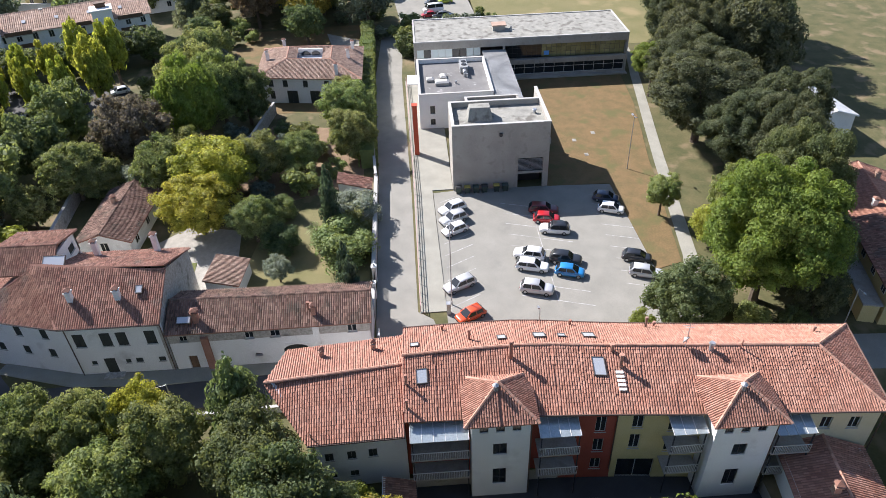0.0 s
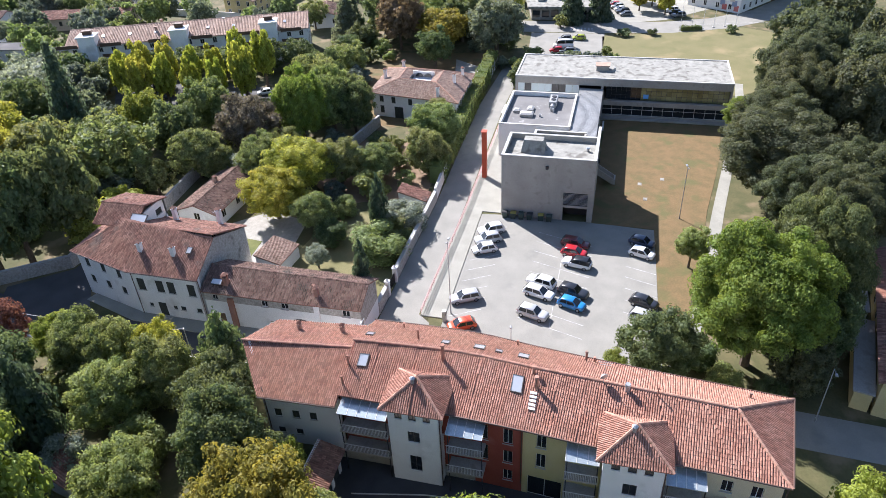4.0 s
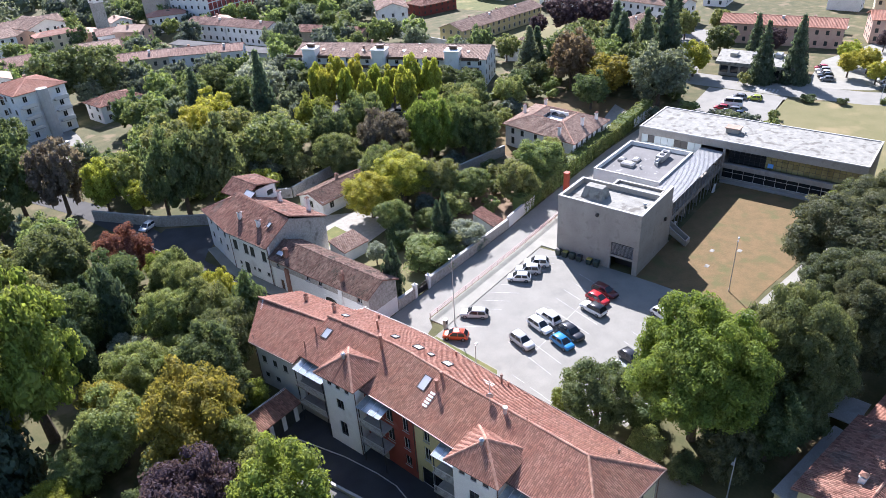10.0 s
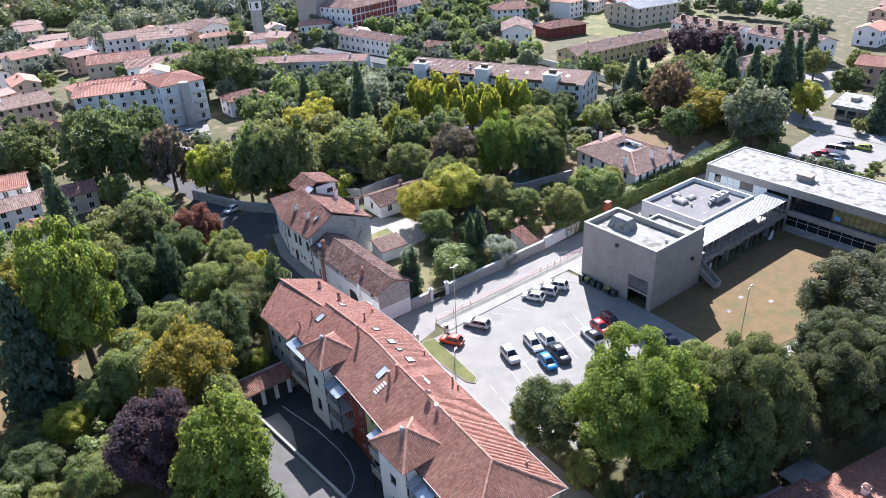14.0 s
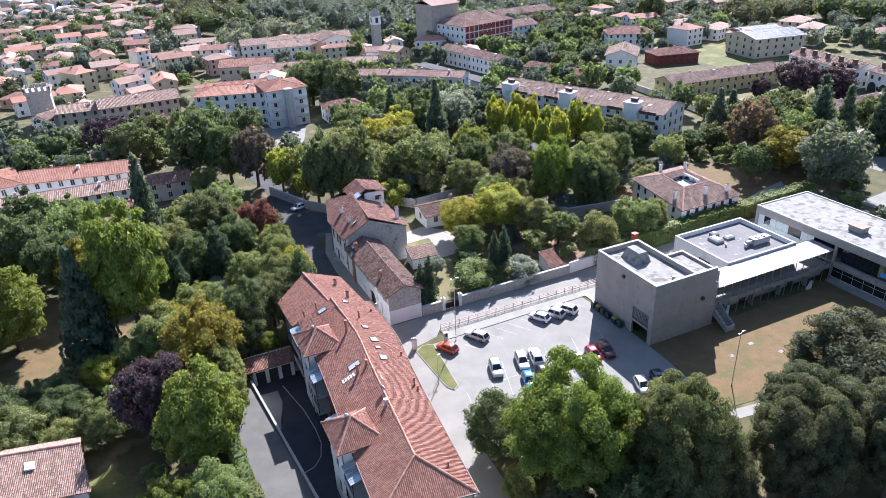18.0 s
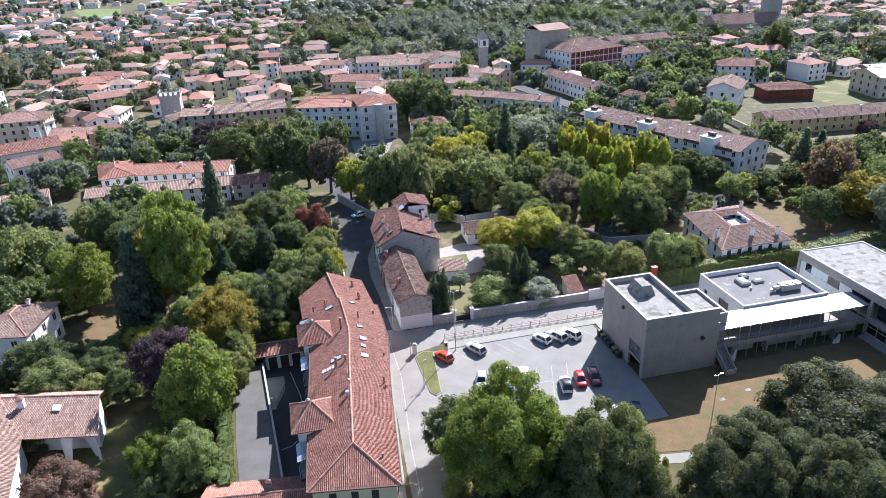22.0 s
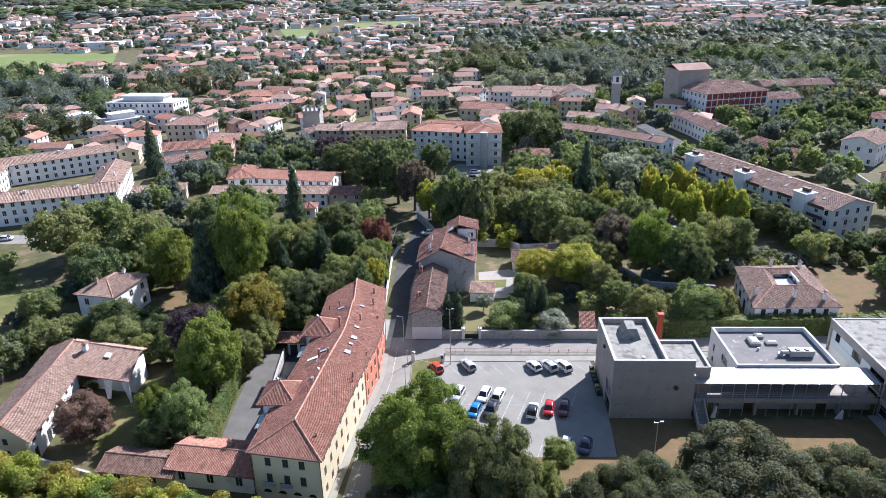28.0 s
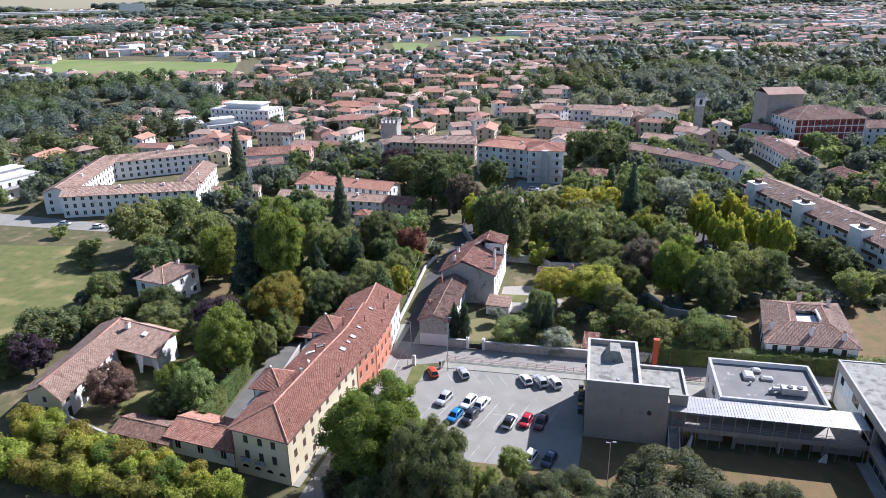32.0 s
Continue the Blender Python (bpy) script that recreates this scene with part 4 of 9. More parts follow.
# lower block at the street's bend
lo = [[(-54.7, 32.3, 7.7), (-54.4, 23.4, 7.7), (-47.6, 23.4, 10.0), (-48.9, 36.6, 10.0)], [(-41.3, 23.4, 7.8), (-42.4, 35.6, 7.8), (-48.9, 36.6, 10.0), (-47.6, 23.4, 10.0)]]
roof(apt, lo, M_TILE, [((-47.6, 23.4, 10.05), (-48.9, 36.6, 10.05))], name="lower_roof")
r3 = [(1.0, 2.3), (4.0, 5.5), (6.6, 7.9)]
T = 0.4
facade(apt, (-55.4, -20.2), (-45.2, -21.8), -0.2, 8.6, M_CREAM, [(2.4, .9, [(3.3, 4.9), (6.3, 7.7)]), (5.1, .9, [(3.3, 4.9), (6.3, 7.7)]), (7.6, .9, [(3.3, 4.9), (6.3, 7.7)])])
facade(apt, (-45.2, -21.8), (-43.6, -5.0), -0.2, 8.6, M_CREAM, [(2.2 + 2.9 * k, 1.0, r3) for k in range(5)], style="brown")
facade(apt, (-43.6, -5.0), (-42.6, 3.6), -0.2, 8.6, M_CREAM, [(1.6 + 2.7 * k, 1.0, r3) for k in range(3)], style="brown")
facade(apt, (-42.6, 3.6), (-41.5, 12.0), -0.2, 8.6, M_ORANGE, [(1.6 + 2.6 * k, 1.0, r3) for k in range(3)], style="brown")
facade(apt, (-41.5, 12.0), (-41.6, 23.4), -0.2, 8.6, M_ORANGE, [(1.6 + 2.7 * k, 1.0, r3) for k in range(4)], style="brown")
facade(apt, (-52.9, 23.4), (-53.2, 12.0), -1.6, 8.6, M_REDWALL, [(1.8, 1.5, [(-.4, 1.6), (2.6, 4.8), (5.7, 7.8)]), (4.2, 1.2, [(-.4, 1.6), (2.6, 4.8), (5.7, 7.8)])], style="")
facade(apt, (-53.2, 12.0), (-53.7, 3.6), -1.6, 8.6, M_REDWALL, [(2.2, 1.8, [(-1.5, .6), (2.3, 4.6), (5.4, 7.6)]), (4.2, 1.2, [(2.3, 4.6), (5.4, 7.6)]), (6.9, 1.0, [(-.2, 1.4), (2.5, 4.4), (5.4, 7.6)])], style="")
facade(apt, (-53.7, 3.6), (-54.4, -5.0), -1.6, 8.6, M_YELLOW, [(1.9, 1.0, [(2.9, 5.0), (5.9, 8.0)]), (5.6, 1.6, [(2.5, 4.7), (5.5, 7.7)]), (2.4, 3.6, [(-1.6, 1.3)])], style="")
facade(apt, (-54.4, -5.0), (-55.4, -20.2), -1.6, 8.6, M_CREAM, [(7.0, 1.8, [(2.4, 4.6), (5.5, 7.7)]), (10.6, 1.0, [(2.6, 4.2), (5.6, 7.2)]), (13.2, 1.0, [(5.6, 7.2)])], style="")
part("gable_wall", Solid().hexa([(-52.9, 23.3, 8.6), (-41.6, 23.3, 8.6), (-41.6, 23.0, 8.6), (-52.9, 23.0, 8.6)], [(-47.65, 23.3, 11.1), (-47.55, 23.3, 11.1), (-47.55, 23.0, 11.1), (-47.65, 23.0, 11.1)]), M_REDWALL, apt)
rl = [(1.6, 2.4), (4.2, 5.3)]
facade(apt, (-54.0, 32.2), (-53.5, 23.4), -0.2, 7.6, M_OLDWHITE, [(1.5, .8, rl), (3.6, .8, rl), (5.6, .8, [(4.2, 5.3)])], style="shut", name="lower_wall")
facade(apt, (-43.0, 35.3), (-54.0, 32.2), -0.2, 7.6, M_OLDWHITE, [(2.5, .8, rl), (5.5, .8, rl), (8.6, .8, rl)], name="lower_wall")
facade(apt, (-41.9, 23.4), (-43.0, 35.3), -0.2, 7.7, M_OLDWHITE, [(2.0 + 3 * k, .9, [(1.2, 2.6), (4.2, 5.6)]) for k in range(4)], name="lower_wall")
part("lower_gable", Solid().hexa([(-54.0, 32.2, 7.6), (-43.0, 35.3, 7.6), (-43.0, 35.0, 7.6), (-54.0, 31.9, 7.6)], [(-48.75, 36.0, 9.85), (-48.65, 36.0, 9.85), (-48.65, 35.7, 9.85), (-48.75, 35.7, 9.85)]), M_OLDWHITE, apt)
for p0, p1 in (((-55.9, -20.7, 8.62), (-44.6, -22.5, 8.62)), ((-54.8, 32.3, 7.6), (-54.5, 23.4, 7.6))):
    gutter(apt, p0, p1)
for (xa, ya), (xb, yb) in zip(EE, EE[1:]):
    gutter(apt, (xa + .06, ya, 8.6), (xb + .06, yb, 8.6))
for (xa, ya), (xb, yb) in zip(WE[:10], WE[1:10]):
    gutter(apt, (xa - .06, ya, 8.6), (xb - .06, yb, 8.6))
for x, y in ((-55.5, -20.5), (-45.1, -22.0), (-42.5, 3.6), (-41.4, 12), (-53.4, 23.0), (-53.8, 3.7), (-54.1, 31.9)):
    downpipe(apt, x, y, -0.2, 8.5)
# lunettes in the south plinth
for k in range(4):
    x = -53.6 + 2.3 * k
    y = -20.2 - (x + 55.4) * 0.157 - .03
    fan = Solid()
    ring = [(math.cos(math.pi * j / 8) * .6, math.sin(math.pi * j / 8) * .55) for j in range(9)]
    fan.hexa([(x + a, y - .02 - a * .157, 1.5 + b) for a, b in ring], [(x + a, y + .06 - a * .157, 1.5 + b) for a, b in ring])
    part("lunette", fan, M_GLASS, apt)
for x in (-53.0, -50.4):
    y = -20.2 - (x + 55.4) * 0.157
    bal = part("balcony", Solid().box(x - .9, y - .75, 3.1, x + .9, y + .1, 3.22), M_CONC_CAP, apt)
    rail = Solid()
    for j in range(13):
        rail.box(x - .88 + j * .145, y - .73, 3.22, x - .86 + j * .145, y - .71, 4.1)
    rail.box(x - .9, y - .75, 4.1, x + .9, y - .7, 4.15)
    part("balustrade", rail, M_DARKMETAL, bal, "", "stuff")


def stair_tower(x0, y0, x1, y1):
    """White tower with a pyramid roof; its back slope runs into the main roof."""
    s = Solid()
    yc = (y0 + y1) / 2
    holes = [(.75, 1.55, 7.9, 8.7), (2.25, 3.05, 7.9, 8.7), (3.75, 4.55, 7.9, 8.7), (2.0, 3.3, 4.7, 6.3), (2.0, 3.3, 0.2, 2.6)]
    m = wall_with(s, (x0, y1), (x0, y0), -1.6, 9.45, .35, holes)
    m2 = wall_with(s, (x0 + .35, y0), (x1, y0), -1.6, 9.45, .35, [(2.6, 4.2, 8.4, 9.2), (0.8, 1.5, 4.9, 6.4)])
    wall_with(s, (x1, y1), (x0 + .35, y1), -1.6, 9.45, .35, [])
    part("tower_wall", s, M_WHITE, apt, "white rendered tower wall")
    for h in holes:
        window(apt, m, *h, "", .12, False, M_DARKFRAME)
    window(apt, m2, 2.6, 4.2, 8.4, 9.2, "", .12, False, M_DARKFRAME)
    window(apt, m2, .8, 1.5, 4.9, 6.4, "", .12, False, M_DARKFRAME)
    e, ze, za = .65, 9.6, 11.9
    a, b, c, d = (x0 - e, y0 - e, ze), (x1 + .3, y0 - e, ze), (x1 + .3, y1 + e, ze), (x0 - e, y1 + e, ze)
    top = ((x0 - e + x1) / 2 + .1, yc, za)
    roof(apt, [[a, b, top], [d, a, top], [c, d, top], [b, c, top]], M_TILE, [(a, top), (b, top), (c, top), (d, top)], name="tower_roof")
    part("vent", Solid().tube((top[0] - .5, yc + .3, 11.4), (top[0] - .5, yc + .3, 12.1), .22, .22, 8).tube((top[0] - .5, yc + .3, 12.1), (top[0] - .5, yc + .3, 12.3), .32, .1, 8), M_METAL, apt)
    downpipe(apt, x0 + .05, y0 - .1, -1.6, 9.4)


stair_tower(-54.85, 12.0, -49.6, 17.4)
stair_tower(-56.7, -9.8, -51.4, -4.3)


def loggia(y0, y1, xw, red):
    """Two balconies over each other under a glazed canopy, on the courtyard side."""
    cx = xw - 2.0
    can = part("canopy", Solid().hexa([(cx - .1, y0, 7.45), (xw, y0, 7.9), (xw, y1, 7.9), (cx - .1, y1, 7.45)], [(cx - .1, y0, 7.5), (xw, y0, 7.95), (xw, y1, 7.95), (cx - .1, y1, 7.5)]), M_AWNING, apt, "pale translucent canopy")
    ribs = Solid()
    for j in range(round(y1 - y0) + 1):
        y = y0 + (y1 - y0 - .06) * j / round(y1 - y0)
        ribs.hexa([(cx - .1, y, 7.5), (xw, y, 7.95), (xw, y + .05, 7.95), (cx - .1, y + .05, 7.5)], [(cx - .1, y, 7.54), (xw, y, 7.99), (xw, y + .05, 7.99), (cx - .1, y + .05, 7.54)])
    part("ribs", ribs, M_FRAME, can, "", "stuff")
    for z in (1.6, 4.6):
        bal = part("balcony", Solid().box(cx, y0, z, xw, y1, z + .2), M_CONC, apt)
        r = Solid().box(cx, y0, z + 1.15, cx + .06, y1, z + 1.21)
        for j in range(round((y1 - y0) / .16)):
            r.box(cx + .01, y0 + j * .16, z + .2, cx + .04, y0 + j * .16 + .03, z + 1.15)
        part("balustrade", r, M_FRAME, bal, "", "stuff")
    for y in (y0 + .05, y1 - .25):
        part("pier", Solid().box(cx + .1, y, -1.6, cx + .2, y + .1, 7.5), M_DARKMETAL, apt)


loggia(17.6, 23.0, -53.0, True)
loggia(7.4, 11.2, -53.4, True)
loggia(-4.0, -0.8, -54.1, False)
loggia(-13.6, -10.0, -54.9, False)
# things on the long roof
def on_roof(y, d, east):
    """A place on the main roof at that y, d metres down from the ridge line, with the slope's axes."""
    E = EE if east else WE
    for i in range(len(RG) - 1):
        if RG[i][1] <= y <= RG[i + 1][1] or i == len(RG) - 2:
            break
    k = (y - RG[i][1]) / (RG[i + 1][1] - RG[i][1])
    r = Vector((*RG[i], ZR)).lerp(Vector((*RG[i + 1], ZR)), k)
    e = Vector((*E[i], ZE)).lerp(Vector((*E[i + 1], ZE)), k)
    v = (r - e).normalized()
    u = (Vector((*RG[i + 1], 0)) - Vector((*RG[i], 0))).normalized()
    n = u.cross(v) if u.cross(v).z > 0 else v.cross(u)
    return r - v * d, u, v, n
for y, d, east, w, h in ((22.2, 2.1, True, .9, .9), (13.5, 2.1, True, .9, 1.0), (9.7, 2.3, True, 1.2, 1.2), (7.5, 2.3, True, .8, .8), (4.8, 2.5, True, 1.2, 1.2),
                         (21.6, 2.3, False, 1.1, 1.5), (4.8, 2.2, False, 1.2, 1.9), (-4.4, 3.9, False, .5, .8)):
    roof_window(apt, *on_roof(y, d, east), w, h)
for y, d, east, h, r in ((19.3, 5.6, True, .5, .12), (16.7, 2.4, True, 1.2, .13), (5.9, 5.8, True, .5, .12), (-2.1, 5.4, True, 1.2, .13), (-2.9, 5.6, True, .5, .12), (-14.6, 5.0, True, .5, .12),
                         (13.0, 1.2, False, 2.0, .2), (3.3, .6, False, .8, .18), (2.8, 2.2, False, 1.5, .2), (23.1, 2.9, False, 1.1, .12), (23.1, 5.2, False, 1.0, .12), (-6.0, .5, False, .8, .22), (-8.8, .4, False, 1.0, .06)):
    p = on_roof(y, d, east)[0]
    vent_pipe(apt, p.x, p.y, p.z, h, r, M_METAL if r > .21 else None)
for k in range(5):
    p, u, v, n = on_roof(3.0, 2.9 + k * .42, False)
    part("roof_step", Solid().hexa([p - u * .35, p + u * .35, p + u * .35 + v * .25, p - u * .35 + v * .25], [p - u * .35 + n * .2, p + u * .35 + n * .2, p + u * .35 + v * .25 + n * .2, p - u * .35 + v * .25 + n * .2]), M_WHITE, apt)
p = on_roof(-3.7, .2, False)[0]
mast = part("aerial", Solid().tube((p.x, p.y, p.z - .2), (p.x, p.y, p.z + 3.0), .04, .03, 6), M_METAL, apt)
part("dish", Solid().tube((p.x, p.y, p.z + .9), (p.x + .25, p.y + .15, p.z + 1.0), .45, .1, 14), M_METAL, mast)
part("crossbar", Solid().box(p.x - .02, p.y - .7, p.z + 2.8, p.x + .02, p.y + .7, p.z + 2.84).box(p.x - .02, p.y - .5, p.z + 2.5, p.x + .02, p.y + .5, p.z + 2.54), M_METAL, mast)
for x, y in ((-44.5, 31.6), (-43.9, 26.4)):
    chimney(apt, x, y, 8.3, 9.4, .4, M_TILE_PINK)

# tiled garage roof at the courtyard's end
por = thing("garage_row", pose(0, 0, 0), "low white garage row under an old pent clay-tile roof", "garage")
roof(por, [[(-66.2, 22.6, 1.7), (-54.9, 22.8, 1.7), (-54.9, 25.8, 2.7), (-66.2, 25.6, 2.7)]], M_TILE_OLD, [], 0.24, 0.42)
s = Solid()
m = wall_with(s, (-62.0, 23.4), (-55.2, 23.5), -1.6, 1.75, .25, [(.5 + 2.1 * k, 2.0 + 2.1 * k, -1.6, .9) for k in range(3)])
part("wall", s, M_WHITE, por)
for k in range(3):
    part("garage_door", Solid().obox(m, .5 + 2.1 * k, .1, -1.6, 2.0 + 2.1 * k, .16, .9), M_SHUT, por)
part("back_wall", Solid().box(-66.2, 25.6, 0, -54.9, 25.9, 2.7), M_WHITE, por)
part("post", Solid().box(-66.0, 22.9, 0, -65.7, 23.2, 1.7), M_WHITE, por)

# farmhouse and barn on the street
farm = thing("farmhouse", pose(0, 0, 0), "old white farmhouse with hipped clay roof and rooftop belvedere", "house")
ze, zr = 7.8, 11.0
A, B, C, D, E_ = (-37.0, 50.3), (-36.9, 61.5), (-33.8, 73.0), (-22.2, 73.0), (-22.6, 50.3)
r0, r1 = (-31.2, 50.3), (-29.6, 66.0)
P = lambda q, z: (q[0], q[1], z)
roof(farm, [[P(B, ze), P(A, ze), P(r0, zr), P(r1, zr)], [P(C, ze), P(B, ze), P(r1, zr)], [P(D, ze), P(C, ze), P(r1, zr)], [P(E_, ze), P(D, ze), P(r1, zr), P(r0, zr)]],
     M_TILE_OLD, [(P(r0, zr), P(r1, zr)), (P(B, ze), P(r1, zr)), (P(C, ze), P(r1, zr)), (P(D, ze), P(r1, zr))], .25, .45)
fw = [(1.4, .9), (4.4, 1.0), (6.4, 1.0), (9.6, .9)]
fr = [(1.3, 2.0), (4.3, 6.1)]
facade(farm, (-36.3, 61.3), (-36.4, 50.6), 0, 7.7, M_OLDWHITE, [(1.2, 1.2, [(4.4, 6.4)]), (1.8, .6, [(1.6, 2.2)]), (4.2, 1.2, [(4.4, 6.4)]), (3.6, 1.3, [(0, 2.5)]), (6.0, 1.2, [(4.4, 6.4)]), (5.7, .6, [(1.6, 2.2)]), (7.0, .8, [(1.6, 2.3)]), (9.2, 1.2, [(4.4, 6.4)]), (9.6, .8, [(1.6, 2.3)])])
facade(farm, (-33.3, 72.6), (-36.3, 61.3), 0, 7.7, M_OLDWHITE, [(2.0, .9, [(2.6, 3.8), (5.4, 6.8)]), (5.4, .9, [(2.6, 3.8), (5.4, 6.8)]), (8.8, .9, [(2.6, 3.8), (5.4, 6.8)])])
facade(farm, (-22.8, 72.6), (-33.3, 72.6), 0, 7.7, M_OLDWHITE, [(3, .9, [(2.6, 3.8), (5.4, 6.8)]), (7, .9, [(2.6, 3.8), (5.4, 6.8)])])
facade(farm, (-23.0, 50.6), (-22.8, 72.6), 0, 7.7, M_OLDWHITE, [(2 + 3.6 * k, .9, [(1.2, 2.6), (4.6, 6.2)]) for k in range(6)])
s = Solid()
wall_with(s, (-36.4, 50.6), (-23.0, 50.6), 0, 7.7, .4, [])
s.hexa([(-36.4, 50.6, 7.7), (-23.0, 50.6, 7.7), (-23.0, 51.0, 7.7), (-36.4, 51.0, 7.7)], [(-31.3, 50.6, 10.8), (-31.1, 50.6, 10.8), (-31.1, 51.0, 10.8), (-31.3, 51.0, 10.8)])
part("gable_wall", s, M_STONE, farm, "rubble stone gable wall")
# belvedere
bx0, bx1, by0, by1 = -27.6, -22.4, 64.0, 70.5
s = Solid()
m = wall_with(s, (bx0, by0), (bx1, by0), 8.4, 11.3, .3, [(2.8, 4.2, 9.3, 10.3)])
wall_with(s, (bx1, by0), (bx1, by1), 7.0, 11.3, .3, [])
wall_with(s, (bx1, by1), (bx0, by1), 7.0, 11.3, .3, [])
wall_with(s, (bx0, by1), (bx0, by0), 8.4, 11.3, .3, [])
part("belvedere_wall", s, M_WHITE, farm)
window(farm, m, 2.8, 4.2, 9.3, 10.3, "shut")
roof(farm, [[(bx1 + .4, by0 - .4, 11.2), (bx1 + .4, by1 + .4, 11.2), (bx0 + .6, by1 + .4, 12.5), (bx0 + .6, by0 - .4, 12.5)], [(bx0 - 2.6, by1 + .4, 10.6), (bx0 - 2.6, by0 - .4, 10.6), (bx0 + .6, by0 - .4, 12.5), (bx0 + .6, by1 + .4, 12.5)]],
     M_TILE_OLD, [((bx0 + .6, by0 - .4, 12.5), (bx0 + .6, by1 + .4, 12.5))], .25, .45, "belvedere_roof")
roof_window(farm, Vector((-29.0, 63.6, 11.35)), Vector((0, 1, 0)), Vector((.85, 0, .5)).normalized(), Vector((-.5, 0, .85)).normalized(), 2.6, 1.5)
roof_window(farm, Vector((-33.4, 52.9, 10.0)), Vector((0, 1, 0)), Vector((.875, 0, .485)).normalized(), Vector((-.485, 0, .875)).normalized(), .8, 1.0)
for x, y in ((-33.9, 60.5), (-34.0, 55.2), (-23.6, 54.0), (-24.4, 61.0)):
    chimney(farm, x, y, 8.2, 10.6, .6)
for p0, p1 in (((-37.05, 50.3, 7.72), (-36.95, 61.5, 7.72)), ((-36.95, 61.5, 7.72), (-33.85, 73.0, 7.72))):
    gutter(farm, p0, p1)
for x, y in ((-36.45, 61.2), (-36.5, 50.6)):
    downpipe(farm, x, y, 0, 7.6)
part("door_step", Solid().box(-37.4, 56.4, 0.12, -36.4, 58.6, .3), M_STONE, farm)

barn = thing("barn", pose(0, 0, 0), "long stone and white barn with uneven old clay-tile roof", "barn")
b0, b1 = (-36.4, 27.4), (-36.4, 50.3)
roof(barn, [[(-37.0, 50.3, 6.05), (-37.0, 38.5, 6.0), (-33.1, 38.5, 7.72), (-32.9, 50.3, 7.8)], [(-37.0, 38.5, 6.0), (-36.8, 27.1, 5.95), (-33.1, 27.1, 7.62), (-33.1, 38.5, 7.72)],
            [(-29.5, 27.1, 6.0), (-29.4, 38.5, 6.0), (-33.1, 38.5, 7.72), (-33.1, 27.1, 7.62)], [(-29.4, 38.5, 6.0), (-29.3, 50.3, 6.1), (-32.9, 50.3, 7.8), (-33.1, 38.5, 7.72)]],
     M_TILE_DARK, [((-32.9, 50.3, 7.8), (-33.1, 38.5, 7.72)), ((-33.1, 38.5, 7.72), (-33.1, 27.1, 7.62))], .25, .45)
up = Solid()
mu = wall_with(up, (-36.4, 50.3), (-36.3, 27.4), 4.2, 6.0, .45, [(1.2 + .0, 2.1, 4.3, 5.2), (8.6, 9.6, 4.2, 5.2), (11.5, 12.6, 4.2, 5.2), (20.3, 21.4, 4.2, 5.3)])
part("upper_wall", up, M_STONE, barn, "rubble stone upper wall")
ow = Solid()
ml = wall_with(ow, (-36.4, 50.3), (-36.3, 27.4), 0, 4.2, .45, [(1.6, 2.6, 0, 2.1), (9.2, 10.1, 1.3, 1.8), (12.6, 15.8, 0, 2.9)])
part("lower_wall", ow, M_OLDWHITE, barn, "peeling white lower wall")
for h in ((1.2, 2.1, 4.3, 5.2), (8.6, 9.6, 4.2, 5.2), (11.5, 12.6, 4.2, 5.2), (20.3, 21.4, 4.2, 5.3)):
    window(barn, mu, *h, "", .2)
part("barn_door", Solid().obox(ml, 12.6, .25, 0, 15.8, .33, 2.9), M_SHUT, barn)
arch = Solid()
for j in range(8):
    a0, a1 = math.pi * j / 8, math.pi * (j + 1) / 8
    for c0, c1 in ((a0, a1),):
        arch.hexa([ml @ Vector((14.2 - 1.6 * math.cos(c0), -.06, 1.9 + 1.0 * math.sin(c0))), ml @ Vector((14.2 - 1.6 * math.cos(c1), -.06, 1.9 + 1.0 * math.sin(c1))), ml @ Vector((14.2 - 1.6 * math.cos(c1), .24, 1.9 + 1.0 * math.sin(c1))), ml @ Vector((14.2 - 1.6 * math.cos(c0), .24, 1.9 + 1.0 * math.sin(c0)))],
                  [ml @ Vector((14.2 - 1.62 * math.cos(c0), -.06, 3.05)), ml @ Vector((14.2 - 1.62 * math.cos(c1), -.06, 3.05)), ml @ Vector((14.2 - 1.62 * math.cos(c1), .24, 3.05)), ml @ Vector((14.2 - 1.62 * math.cos(c0), .24, 3.05))])
part("door_arch", arch, M_OLDWHITE, barn)
part("wooden_door", Solid().obox(ml, 1.6, .2, 0, 2.6, .27, 2.1), M_WOOD, barn)
s = Solid()
wall_with(s, (-36.3, 27.4), (-30.0, 27.4), 0, 2.9, .45, [])
part("gable_base", s, M_OLDWHITE, barn)
s = Solid()
wall_with(s, (-36.3, 27.4), (-30.0, 27.4), 2.9, 5.9, .45, [])
s.hexa([(-36.3, 27.4, 5.9), (-30.0, 27.4, 5.9), (-30.0, 27.85, 5.9), (-36.3, 27.85, 5.9)], [(-33.3, 27.4, 7.35), (-33.1, 27.4, 7.35), (-33.1, 27.85, 7.35), (-33.3, 27.85, 7.35)])
part("gable_wall", s, M_STONE, barn, "rubble stone gable")
s = Solid()
me_ = wall_with(s, (-30.0, 27.85), (-30.2, 50.3), 0, 5.9, .45, [(3 + 5 * k, 4.1 + 5 * k, 3.2, 4.6) for k in range(4)])
part("east_wall", s, M_WHITE, barn)
for k in range(4):
    window(barn, me_, 3 + 5 * k, 4.1 + 5 * k, 3.2, 4.6, "open")
part("buttress", Solid().box(-36.75, 45.8, 0, -36.4, 46.6, 5.0), M_TILE_OLD, barn, "brick chimney breast")
